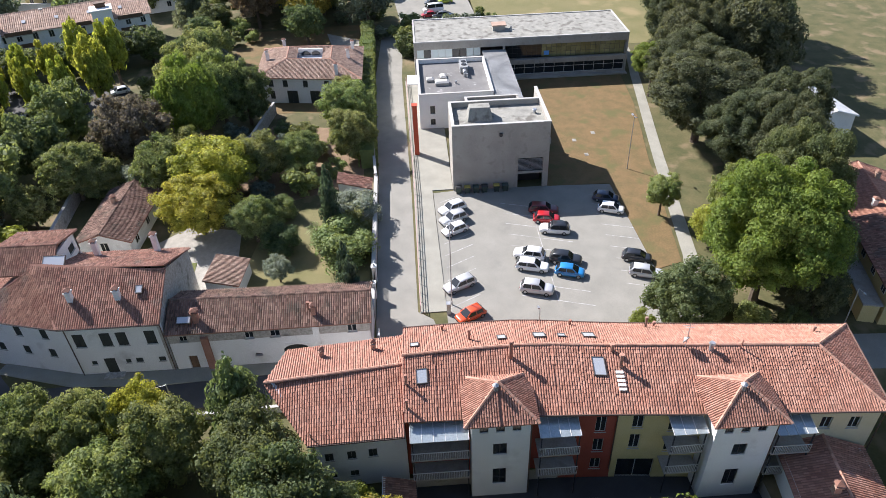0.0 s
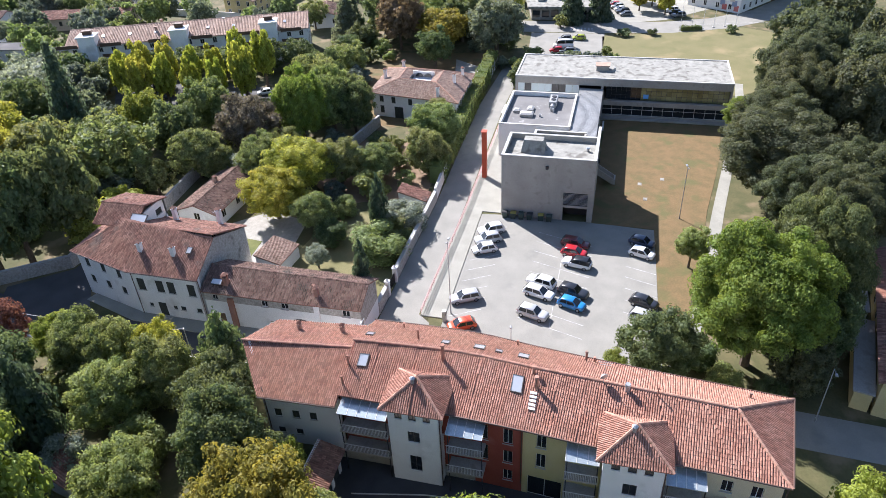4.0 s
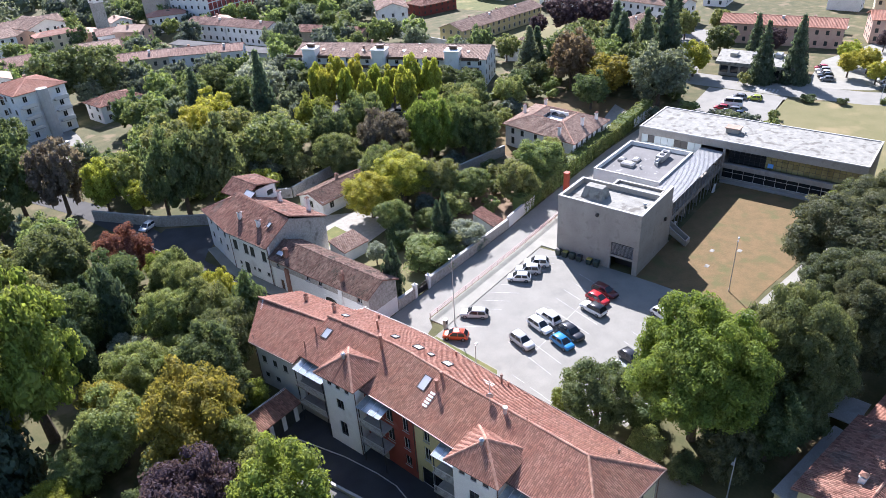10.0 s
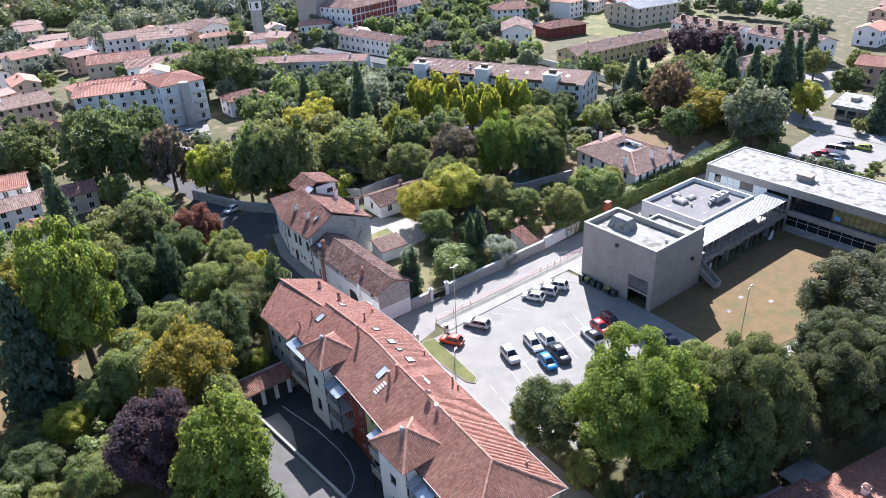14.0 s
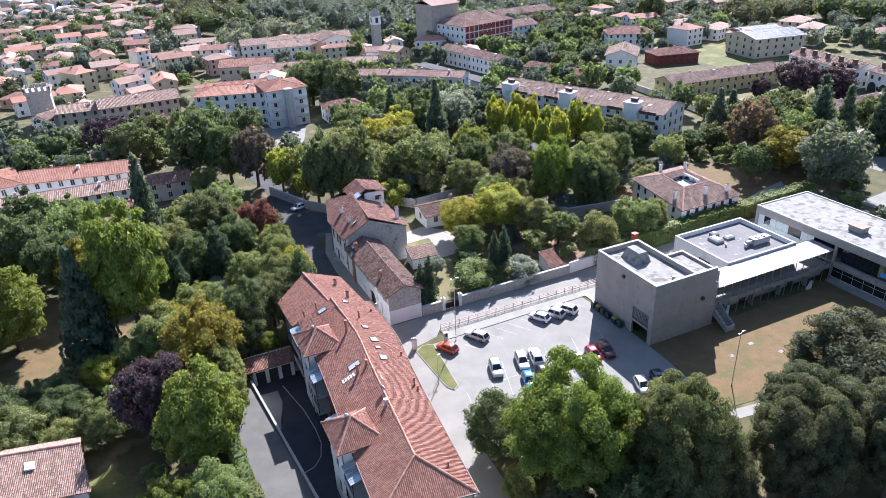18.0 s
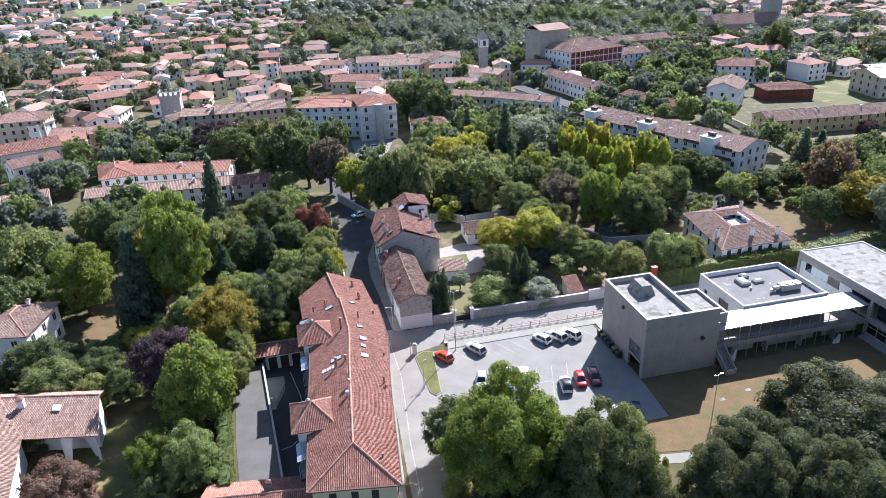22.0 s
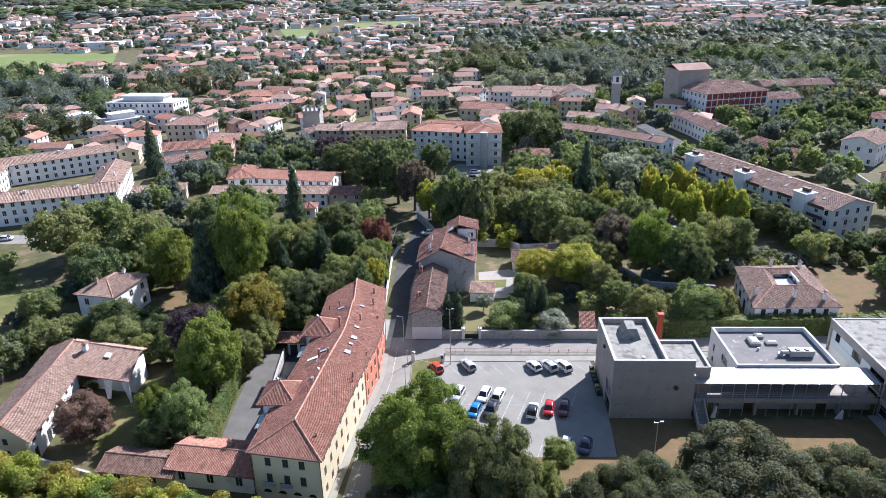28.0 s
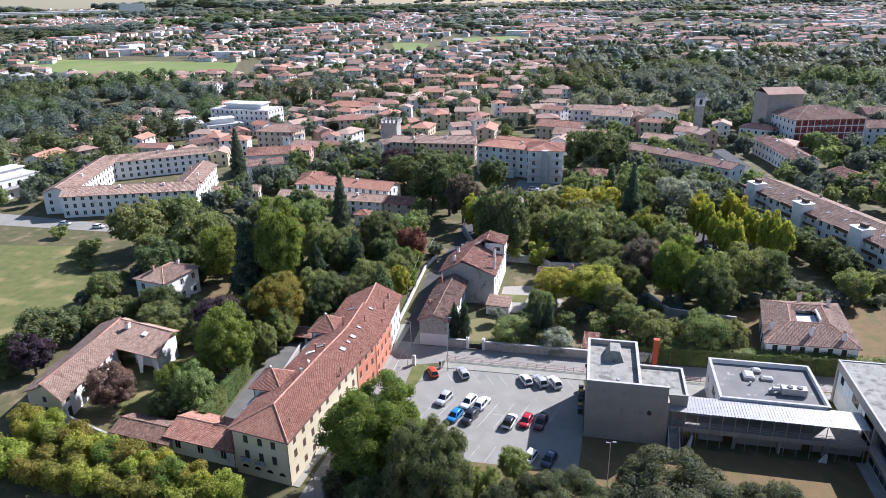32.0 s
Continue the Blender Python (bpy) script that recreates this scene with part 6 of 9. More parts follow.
# gardens west of the apartment building
G = "in the walled garden"
for shape, leaf, x, y, zc, r, rz in (
        ("column", "dark", -48.6, 39.8, 5.5, 3.2, 5.4), ("round", "dark", -55.0, 37.5, 5.2, 4.0, 4.8), ("round", "dark", -60.0, 34.0, 5.6, 4.2, 5.2), ("round", "green", -51.5, 46.5, 4.8, 3.6, 4.4), ("round", "yellow", -47.4, 50.2, 4.4, 2.6, 3.8),
        ("round", "green", -49.5, 55, 4.8, 3.2, 4.4), ("round", "green", -49, 60.5, 4.8, 3.2, 4.2), ("round", "red", -50, 73.5, 5.2, 3.9, 4.6), ("round", "dark", -60, 76, 7, 5.2, 6.5),
        ("column", "cypress", -61, 56.7, 6, 3.0, 6.4), ("column", "cypress", -69.5, 51, 5.4, 2.4, 5.6), ("round", "dark", -65, 60, 5.4, 4.2, 5), ("round", "olive", -56, 51, 4.4, 3.8, 4.2), ("round", "dark", -56, 66, 5, 4, 4.8),
        ("round", "lime", -77.4, 46, 12.2, 5.8, 10.8), ("cone", "conifer", -85.0, 42.5, 9, 5.0, 9.4), ("round", "rust", -68.5, 25.5, 6.9, 5.2, 6.6), ("round", "purple", -76.7, 14.2, 6.6, 4.6, 6.4), ("round", "lime", -71.0, 5.4, 7.6, 5.0, 7.2),
        ("round", "olive", -71.6, -6.2, 4.6, 3.6, 4.4), ("round", "lime", -76.2, -4.6, 4.2, 3.2, 4.0), ("round", "brown", -87.6, -7.6, 4.1, 4.2, 3.9), ("round", "dark", -99, 26, 4.6, 4.6, 4.4), ("round", "lime", -97.5, 52.0, 7.4, 5.4, 6.8), ("round", "green", -109, 62, 8, 6.0, 7.4), ("round", "yellow", -83.5, 31.6, 2.8, 2.6, 2.8), ("round", "dark", -89.6, 27.4, 3.0, 3.4, 2.9), ("round", "dark", -95.0, 26.6, 3.0, 3.4, 2.9), ("round", "olive", -79.4, 33.5, 3.4, 2.6, 3.2), ("bush", "lime", -58.0, 27.8, 2.2, 1.6, 2.2), ("bush", "lime", -60.0, 28.2, 1.6, 1.3, 1.6),
        ("round", "green", -133, 68, 7.6, 7.2, 7), ("round", "green", -128, 79, 7.5, 6.4, 6.8), ("cone", "conifer", -72.2, 77.5, 10.6, 4.4, 10.6), ("round", "dark", -96, 79, 7.0, 5.4, 6.8), ("round", "green", -103, 90, 5.6, 4.6, 5.4),
        ("round", "green", -121, 35, 3.8, 4.6, 3.6), ("round", "green", -95.5, 20, 4.0, 4.4, 3.8), ("bush", "green", -120, 28.5, 1.8, 2.4, 1.9), ("round", "dark", -116, 8, 4.8, 5.6, 4.6), ("round", "green", -110, 20, 4, 4.6, 3.8),
        ("round", "olive", -66.5, 42, 4.6, 3.6, 4.2), ("round", "rust", -72.5, 38.5, 4.6, 3.4, 4.2), ("round", "olive", -66.5, 21, 4.4, 3.2, 4.2), ("round", "green", -67.2, 14, 4.2, 2.8, 4.0), ("round", "olive", -74, 34, 5, 4.0, 4.6), ("round", "dark", -61.5, 29.6, 4.2, 3.2, 4.0),
        ("round", "olive", -74, 66, 6, 5, 5.6), ("round", "rust", -84, 66, 6.5, 5.4, 6), ("round", "dark", -90, 70, 6.5, 5, 6), ("round", "green", -68, 68, 5.5, 4.4, 5.2), ("round", "olive", -88, 88, 6, 5, 5.6), ("round", "green", -66, 86, 4.2, 3.8, 4.0), ("bush", "olive", -60, 45, 2.4, 2.8, 2.4), ("bush", "pale", -63, 52, 2.2, 2.2, 2.2), ("bush", "green", -53, 60, 2.2, 2.8, 2.2), ("cone", "cypress", -62, 62, 5, 2.6, 5),
        ("round", "lime", -47.6, 65, 3.6, 2.6, 3.4), ("bush", "lime", -46.6, 56, 2.6, 2.2, 2.6), ("round", "dark", -112, 46, 6, 5, 5.6), ("round", "green", -120, 55, 6, 5.4, 5.6), ("bush", "green", -96, 10, 2, 2.6, 2), ("bush", "dark", -72, 26, 2.6, 3.0, 2.6),
        ("round", "green", -108, 66, 6.5, 5.6, 6), ("round", "dark", -117, 74, 6.5, 5.4, 6), ("cone", "conifer", -150, 160, 9, 4, 9), ("bush", "olive", -170, 76, 1.8, 2.6, 1.8), ("bush", "green", -150, 66, 2, 3, 2)):
    tree(shape, leaf, x, y, zc * 1.15, r * 1.15, rz * 1.18, where=G)
for k in range(4):
    tree("bush", ("dark", "green", "olive")[k % 3], -70.2 - (k % 2) * .8, 12 + 3.6 * k, 2.2, 2.3, 2.3, where="beside the drive")
for x, y, r, leaf in ((-75, 16, 3.6, "green"), (-77, 21, 3.4, "dark"), (-84, 18, 3.4, "green"), (-89, 17, 3, "olive"), (-76, -9, 3, "green"), (-90, 24, 3.2, "dark"), (-93, 30, 2.8, "green"), (-106, 24, 3.4, "green"), (-114, 16, 4, "dark"), (-112, 0, 4.4, "purple"), (-122, -4, 4.6, "green"), (-108, 56, 4.6, "green"), (-116, 64, 5, "dark")):
    tree("round", leaf, x, y, r * 1.1, r, r * 1.1, where=G)
for k in range(16):
    tree("bush", ("dark", "green", "olive", "green")[k % 4], -140 - (k * 37 % 80), 14 + (k * 23 % 52), 1.2 + k % 3 * .5, 1.8 + k % 4 * .6, 1.4 + k % 3 * .4, where="on the rough meadow")
# overgrown hedge south of the outbuildings
for k in range(15):
    tree("bush", ("rust", "yellow", "yellow", "lime")[k % 4], -97 + k * 3.2, -18.5 - k * .75 - (k % 2) * 1.5, 2.9 + k % 3 * .3, 2.9, 3.4, where="in the overgrown hedge")
for k in range(8):
    tree("bush", "yellow" if k % 3 == 1 else "rust", -98 + k * 5.6, -27 - k * .4, 2.6, 3.8, 2.8, where="in the overgrown hedge")
# farm garden and orchard
F = "in the farm garden"
for shape, leaf, x, y, zc, r, rz in (
        ("column", "cypress", -28.9, 29.9, 4.3, 1.7, 4.4), ("column", "cypress", -26.8, 30.6, 4.5, 1.7, 4.6), ("column", "cypress", -11, 33.8, 4.6, 1.6, 4.7), ("column", "cypress", -8.6, 34.2, 4.8, 1.7, 4.9), ("bush", "olive", -16.2, 31.8, 2.4, 4.4, 2.6), ("bush", "pale", -6.6, 30.6, 2.0, 3.6, 2.2), ("bush", "green", -11.5, 31, 1.8, 2.8, 1.9), ("round", "pale", -21, 40.4, 2.4, 1.9, 1.6),
        ("round", "yellow", -8.0, 53.4, 5.2, 5.2, 4.4), ("round", "yellow", 1.5, 53, 5.6, 6.2, 5.0), ("round", "green", -11, 45, 3.8, 3.6, 3.4), ("round", "green", 6.2, 47, 4.6, 4.4, 4.2), ("round", "green", 8.8, 40.2, 3.8, 3.8, 3.6), ("round", "olive", 24.0, 33.2, 4.8, 4.8, 4.6), ("round", "green", 13.4, 32.2, 4.6, 4.2, 4.4), ("round", "green", 29.5, 33.6, 4.2, 3.4, 4.0),
        ("round", "grey", 13.4, 69.0, 7.0, 5.8, 6.6), ("round", "lime", 20.0, 60.5, 8.4, 5.2, 8.2), ("round", "olive", 28.0, 57, 7.2, 5.2, 7), ("round", "olive", 36.5, 64.5, 7, 6, 6.6), ("round", "dark", 29, 52.6, 6.2, 4.4, 6), ("round", "dark", 43, 66, 6.8, 5, 6.4), ("round", "green", 4, 62, 5, 4.4, 4.8), ("bush", "pale", 5, 66, 2.6, 3.4, 2.6),
        ("bush", "green", -5, 42, 1.6, 2.2, 1.6), ("bush", "green", 17, 31.6, 2.2, 2.8, 2.2), ("bush", "dark", -14, 41, 2, 2.6, 2), ("round", "green", 10, 60, 4.4, 3.8, 4.2)):
    tree(shape, leaf, x, y, zc * 1.05, r * 1.05, rz * 1.08, where=F)
# grove between farm and town
H_ = "in the grove"
for shape, leaf, x, y, zc, r, rz in (
        ("round", "dark", -28.4, 87.6, 9.8, 5.2, 9.0), ("round", "dark", -22.6, 83.4, 10.0, 5.4, 9.2), ("round", "olive", -32, 104, 6, 4.0, 5.6), ("round", "yellow", -33.4, 97, 3.8, 2.8, 3.4), ("round", "dark", -48.5, 119.5, 9, 5.4, 8.6), ("round", "yellow", -37.2, 104.5, 6.2, 3.8, 5.8), ("round", "dark", -56, 127, 10, 7.6, 9.6), ("round", "dark", -51, 138, 9, 6.4, 8.6), ("round", "grey", -42.4, 112.5, 8.6, 4.8, 8.2), ("round", "dark", -31, 91.5, 7.4, 3.6, 7.0), ("round", "green", -13, 92, 5.8, 5.4, 5.4), ("round", "green", -3.4, 88.6, 6.8, 6.6, 6.4),
        ("round", "yellow", -5, 115, 6.8, 5.6, 6), ("round", "yellow", 4, 121, 6.6, 5.4, 6), ("cone", "conifer", 12, 110, 10.5, 4.6, 10.5), ("round", "pale", 26, 131, 6.5, 6.4, 6), ("round", "lime", 16, 95, 6.4, 4.4, 6), ("round", "dark", 58, 98, 4.4, 5.0, 4.2), ("round", "dark", 63, 90, 4.4, 4.6, 4.2), ("round", "dark", 53, 107, 4.4, 4.8, 4.2), ("round", "dark", 48, 116, 4.4, 4.6, 4.2), ("round", "dark", 43, 126, 4.4, 4.6, 4.2), ("round", "dark", 66, 82, 4.2, 4.2, 4),
        ("round", "green", 3, 96, 6, 5.4, 5.6), ("round", "green", -2, 106, 6.4, 5.6, 6), ("round", "dark", 10, 84, 6.4, 4.6, 6), ("round", "green", 22, 84, 6.4, 5, 6), ("cone", "conifer", 6, 132, 8, 4.2, 8), ("round", "dark", 16, 124, 7, 5.6, 6.6), ("round", "green", -16, 112, 6.6, 6, 6.2), ("bush", "yellow", -15, 92, 3, 3.4, 3), ("round", "green", -12, 98, 5.6, 4.8, 5.2), ("round", "green", 4, 76, 5, 4.6, 4.6), ("round", "green", 3.5, 72, 3.6, 3.4, 3.4),
        ("round", "green", -4, 80, 3.6, 3, 3.4), ("bush", "yellow", -14, 80, 3, 3.6, 3), ("bush", "lime", -22, 82, 2.8, 3.4, 2.8), ("round", "olive", -56.6, 111.6, 4.2, 3.4, 3.8), ("round", "green", -54, 97, 4.2, 4.0, 3.8), ("round", "olive", -56, 88, 5.0, 4.6, 4.6), ("round", "dark", -72, 146, 7.6, 6.4, 7.2), ("round", "dark", -66, 160, 7.2, 6, 6.8), ("round", "dark", -38, 150, 6.6, 5.4, 6.4), ("round", "purple", -78, 160, 7, 6.4, 6.6),
        ("round", "dark", 6, 186, 9, 8, 8.6), ("round", "dark", -4, 192, 9, 8, 8.6), ("round", "green", 12, 142, 6, 5, 5.6), ("round", "dark", 22, 146, 6, 5, 5.8), ("round", "pale", 34, 140, 6, 5.2, 5.8), ("round", "green", -6, 140, 5.6, 4.6, 5.2)):
    tree(shape, leaf, x, y, zc * 1.08, r * 1.12, rz * 1.12, where=H_)
for x, y in ((31, 106), (33, 101), (35, 95), (36, 89), (38, 83), (42, 113), (43, 107), (45, 101), (46, 95), (48, 89), (33, 112), (50, 84)):
    k = .78 + .44 * ((x * 7 + y * 3) % 11) / 11
    tree("poplar", "lime" if (x + y) % 4 == 0 else "yellow", x, y, 2.2 + 6.2 * k, 2.9 * k, 6.2 * k, where="in the parking rows")
# towards the main road
for shape, leaf, x, y, zc, r, rz in (
        ("round", "brown", 87, 60, 7.6, 6.0, 7.2), ("round", "rust", 85, 47, 5.4, 5.6, 5.2), ("round", "ash", 84.5, 31.5, 7.4, 6.8, 7.2), ("round", "dark", 73, 46, 4.6, 4.2, 4.4), ("cone", "conifer", 122, 45, 9.5, 5, 9.6), ("cone", "conifer", 108, 12, 0, 0, 0), ("round", "purple", 148.5, 95.5, 7.8, 7.4, 7.4), ("round", "purple", 155, 85.5, 7.8, 7.6, 7.4), ("round", "purple", 138.2, 102, 4.8, 4.0, 4.4), ("round", "yellow", 115, 33, 4.8, 4.2, 4.6), ("cone", "conifer", 105, 45, 8.8, 4.4, 8.8),
        ("round", "dark", 96, 44, 6.4, 5.4, 6), ("cone", "conifer", 104, 52, 8.2, 5.6, 8.4), ("cone", "conifer", 112, 58, 8.6, 6, 8.8), ("round", "dark", 98, 66, 6.8, 6.2, 6.4), ("round", "dark", 78, 72.5, 3.0, 3.6, 2.8), ("round", "green", 70, 72, 3.0, 3.2, 2.8), ("cone", "ash", 94, 79, 6.4, 4.6, 6.4), ("cone", "conifer", 100.5, 80, 5.8, 4.2, 5.8), ("round", "dark", 86, 71, 3.4, 4.0, 3.2), ("round", "olive", 63, 66, 4.0, 3.8, 3.8),
        ("cone", "conifer", 118, 14, 8.6, 4.4, 9), ("cone", "conifer", 122, 6, 9.5, 4.6, 9.8), ("bush", "green", 113, 17, 2, 2.4, 2), ("round", "yellow", 134, -6, 4.4, 3.6, 3.6), ("round", "yellow", 140, -10, 4.4, 3.6, 3.6), ("round", "yellow", 146, -4, 4.4, 3.4, 3.6), ("round", "yellow", 130, -14, 4, 3, 3.2), ("round", "purple", 168, -10, 4, 2.8, 3), ("bush", "dark", 106, -2, 1.1, 2.2, 1.1), ("bush", "dark", 108, -10, .9, 1.6, .9), ("bush", "dark", 112, -32, 1.1, 1.8, 1.1), ("bush", "hedge", 88, 2, 1.2, 1.6, 1.3),
        ("round", "dark", 222, 258, 11, 9, 11), ("round", "lime", 150, -48, 7, 6, 7), ("round", "green", 124, -62, 8, 7, 8), ("round", "green", 110, -60, 8, 7, 7.6), ("cone", "conifer", 170, 60, 8, 4, 8), ("round", "green", 104, 94, 4, 3.4, 3.8), ("cone", "conifer", 130, 48, 9.4, 4.8, 9.6), ("round", "dark", 108, 68, 7, 6, 6.6), ("round", "green", 122, 66, 5.6, 4.8, 5.2), ("round", "olive", 98, 54, 6, 5, 5.6), ("round", "dark", 142, 34, 5.6, 4.8, 5.2), ("round", "purple", 150, 20, 5, 4, 4.6), ("round", "green", 158, 52, 5.6, 4.8, 5.2), ("cone", "conifer", 138, 22, 7.6, 3.8, 7.8), ("round", "green", 172, 44, 5, 4.4, 4.6), ("cone", "conifer", 140, 50, 8.4, 4.4, 8.6), ("round", "dark", 132, 56, 6.6, 5.4, 6.2)):
    if r:
        k = 1.2 if r > 3 and 60 < x < 125 and y > 30 else 1.0
        tree(shape, leaf, x, y, zc * k, r * k, rz * k, where="near the main road")


def hedge(label, p0, p1, w, h, leaf="hedge", seed=3):
    """A clipped hedge: a row of shrubs, each leaf sprays over its own core."""
    p0, p1 = Vector((*p0, 0)), Vector((*p1, 0))
    u = (p1 - p0).normalized()
    n = Vector((-u.y, u.x, 0))
    length = (p1 - p0).length
    rng = random.Random(seed)
    e = thing("hedge", pose(0, 0, 0), label, "hedge")
    count = max(2, round(length / 4))
    span = length / count
    for i in range(count):
        s = Solid()
        a0, tall, wide = i * span, h * rng.uniform(.93, 1.05), w * rng.uniform(.92, 1.08)
        q0, q1 = p0 + u * (a0 + .05), p0 + u * (a0 + span - .05)
        s.hexa([q0 - n * wide * .42, q1 - n * wide * .42, q1 + n * wide * .42, q0 + n * wide * .42], [q + Vector((0, 0, tall * .92)) for q in (q0 - n * wide * .4, q1 - n * wide * .4, q1 + n * wide * .4, q0 + n * wide * .4)])
        for k in range(int(span * (2 * tall + wide) * 15)):
            a, c = a0 + rng.uniform(0, span), rng.uniform(0, 2 * tall + wide)
            wob = .14 * math.sin(a * 1.7) + .12 * math.sin(a * .6 + 1) + .1 * math.sin(a * 3.9 + c)
            if c < tall:
                q = p0 + u * a - n * (wide / 2 + wob) + Vector((0, 0, c))
            elif c < tall + wide:
                q = p0 + u * a + n * (c - tall - wide / 2) + Vector((0, 0, tall + wob))
            else:
                q = p0 + u * a + n * (wide / 2 + wob) + Vector((0, 0, c - tall - wide))
            d = Vector((rng.gauss(0, 1), rng.gauss(0, 1), rng.gauss(0, 1))).normalized()
            t = d.orthogonal().normalized()
            b = d.cross(t)
            z = rng.uniform(.1, .24)
            s.face([q - t * z, q - b * z * .6, q + t * z, q + b * z * .6])
        part("shrub", s, LEAF[leaf], e)
    return e


hedge("tall clipped green hedge behind the lane wall", (9.0, 29.3), (77, 31.3), 2.8, 4.0)
hedge("tall narrow green hedge beside the drive", (-68.6, 14), (-66.8, -11), 1.7, 4.6, "hedge", 8)
hedge("clipped hedge on the lawn by the road", (113, -18), (114.5, -24), 1.6, 1.3, "dark", 4)
hedge("clipped green hedge beside the apartments", (-14, 128), (8, 132), 2.0, 2.0, "hedge", 5)
hedge("green hedge behind the villa garden", (62, 78), (92, 66), 1.6, 1.8, "hedge", 6)

palm = thing("palm_tree", pose(-15, 35.5, 0), "small fan palm with a shaggy trunk in the garden", "tree")
part("trunk", Solid().tube((0, 0, 0), (.1, 0, 4.2), .22, .17, 8), M_BARK, palm)
for k in range(18):
    a, dz = k * 2.4, .9 - 1.6 * (k / 18)
    d = Vector((math.cos(a), math.sin(a), 0))
    side = Vector((-d.y, d.x, 0))
    base = Vector((.1, 0, 4.2))
    s = Solid()
    for j in range(5):
        o = side * ((j - 2) * .22)
        s.face([base + d * .2, base + d * .9 + o + Vector((0, 0, dz * .7)), base + d * 1.6 + o * 2.4 + Vector((0, 0, dz * .8 - .35)), base + d * .9 + o * 1.2 + side * .12 + Vector((0, 0, dz * .65))])
    part("frond", s, LEAF["green"], palm)

# ---- vehicles ----
def loft(s, rings, mat=0, close=True):
    n = len(rings[0])
    i = len(s.v)
    for r in rings:
        s.v += [tuple(p) for p in r]
    for a in range(len(rings) - 1):
        for j in range(n):
            s.f.append((i + a * n + j, i + a * n + (j + 1) % n, i + (a + 1) * n + (j + 1) % n, i + (a + 1) * n + j))
            s.k.append(mat)
    if close:
        s.f += [tuple(i + j for j in reversed(range(n))), tuple(i + (len(rings) - 1) * n + j for j in range(n))]
        s.k += [mat, mat]


def car_meshes(length, width, height, cabin0, cabin1, slope0, slope1, bonnet):
    """Body, cabin, panes and trim of a car; x runs to the front."""
    L, W, hb = length / 2, width / 2, height * .58
    body, cabin = Solid(), Solid()
    rings = []
    for x, w, z0, z1 in ((-L, .78, .46, hb * .74), (-L + .06, .90, .34, hb * .86), (-L + .22, .97, .26, hb * .97), (-L * .6, 1.0, .22, hb), (0, 1.0, .22, hb), (cabin1 + slope1 * .7, 1.0, .22, hb * .98),
                         (L * .62, .98, .23, bonnet * 1.02), (L - .30, .94, .26, bonnet * .95), (L - .10, .86, .30, bonnet * .84), (L, .72, .42, bonnet * .66)):
        ww = W * w
        half = [(.90, z0), (.99, z0 + .12), (1.0, z0 + .5 * (z1 - z0)), (.97, z1 - .10), (.90, z1 - .03), (.60, z1 + .015)]
        rings.append([(x, -ww * a, z) for a, z in half] + [(x, ww * a, z) for a, z in reversed(half)])
    loft(body, rings)
    xs = [(cabin0 - slope0, hb - .02, .02), (cabin0 - slope0 * .35, hb, .62), (cabin0, hb, .93), ((cabin0 + cabin1) / 2, hb, 1.0), (cabin1, hb, .95), (cabin1 + slope1 * .45, hb, .58), (cabin1 + slope1, hb - .02, .02)]
    rings, side = [], []
    for x, z0, k in xs:
        top = z0 + (height - hb) * k
        wt = .90 - .17 * k
        side.append((x, z0, top, wt))
        half = [(.92, z0 - .04), (.91, z0 + .02), (.5 * (.91 + wt), (z0 + top) / 2), (wt + .02, top - .07 * k), (wt - .08, top - .015 * k), (wt * .5, top)]
        rings.append([(x, -W * a, z) for a, z in half] + [(x, W * a, z) for a, z in reversed(half)])
    loft(cabin, rings)

    def screen(a, b, out):
        """A raked pane between two stations of the cabin."""
        (x0, _, t0, w0), (x1, _, t1, w1) = a, b
        q = Solid()
        lo, hi = (x0, t0 + .03), (x1, t1 - .02)
        q.hexa([(lo[0] + out * .01, -W * w0 * .86, lo[1]), (lo[0] + out * .01, W * w0 * .86, lo[1]), (hi[0] + out * .01, W * w1 * .84, hi[1]), (hi[0] + out * .01, -W * w1 * .84, hi[1])],
               [(lo[0] + out * .035, -W * w0 * .86, lo[1] + .025), (lo[0] + out * .035, W * w0 * .86, lo[1] + .025), (hi[0] + out * .035, W * w1 * .84, hi[1] + .025), (hi[0] + out * .035, -W * w1 * .84, hi[1] + .025)])
        return q
    front, rear = screen(side[6], side[4], 1), screen(side[0], side[2], -1)
    mid_x = (cabin0 + cabin1) / 2 + .08
    panes = []
    for sgn in (-1, 1):
        q = Solid()
        for x0, x1, r0, r1 in ((cabin0 - slope0 * .25, mid_x - .05, cabin0 + .06, mid_x - .05), (mid_x + .05, cabin1 + slope1 * .62, mid_x + .05, cabin1 + .04)):
            pts = [(x0, .925, hb + .03), (x1, .925, hb + .03), (r1, .80, height - .13), (r0, .80, height - .13)]
            q.hexa([(x, sgn * W * (a - .05), z) for x, a, z in pts], [(x, sgn * W * a, z) for x, a, z in pts])
        panes.append(q)
    tyre = Solid().tube((0, -.1, 0), (0, .1, 0), .32, .32, 14)
    rim = Solid().tube((0, -.105, 0), (0, .105, 0), .2, .2, 10)
    lamp = Solid().hexa([(-.14, -.2, -.05), (.05, -.16, -.05), (.05, .16, -.05), (-.14, .2, -.05)], [(-.18, -.17, .07), (0, -.14, .05), (0, .14, .05), (-.18, .17, .07)])
    mirror = Solid().hexa([(-.08, -.1, -.07), (.06, -.1, -.05), (.06, .1, -.05), (-.08, .1, -.07)], [(-.07, -.08, .08), (.03, -.07, .06), (.03, .07, .06), (-.07, .08, .08)])
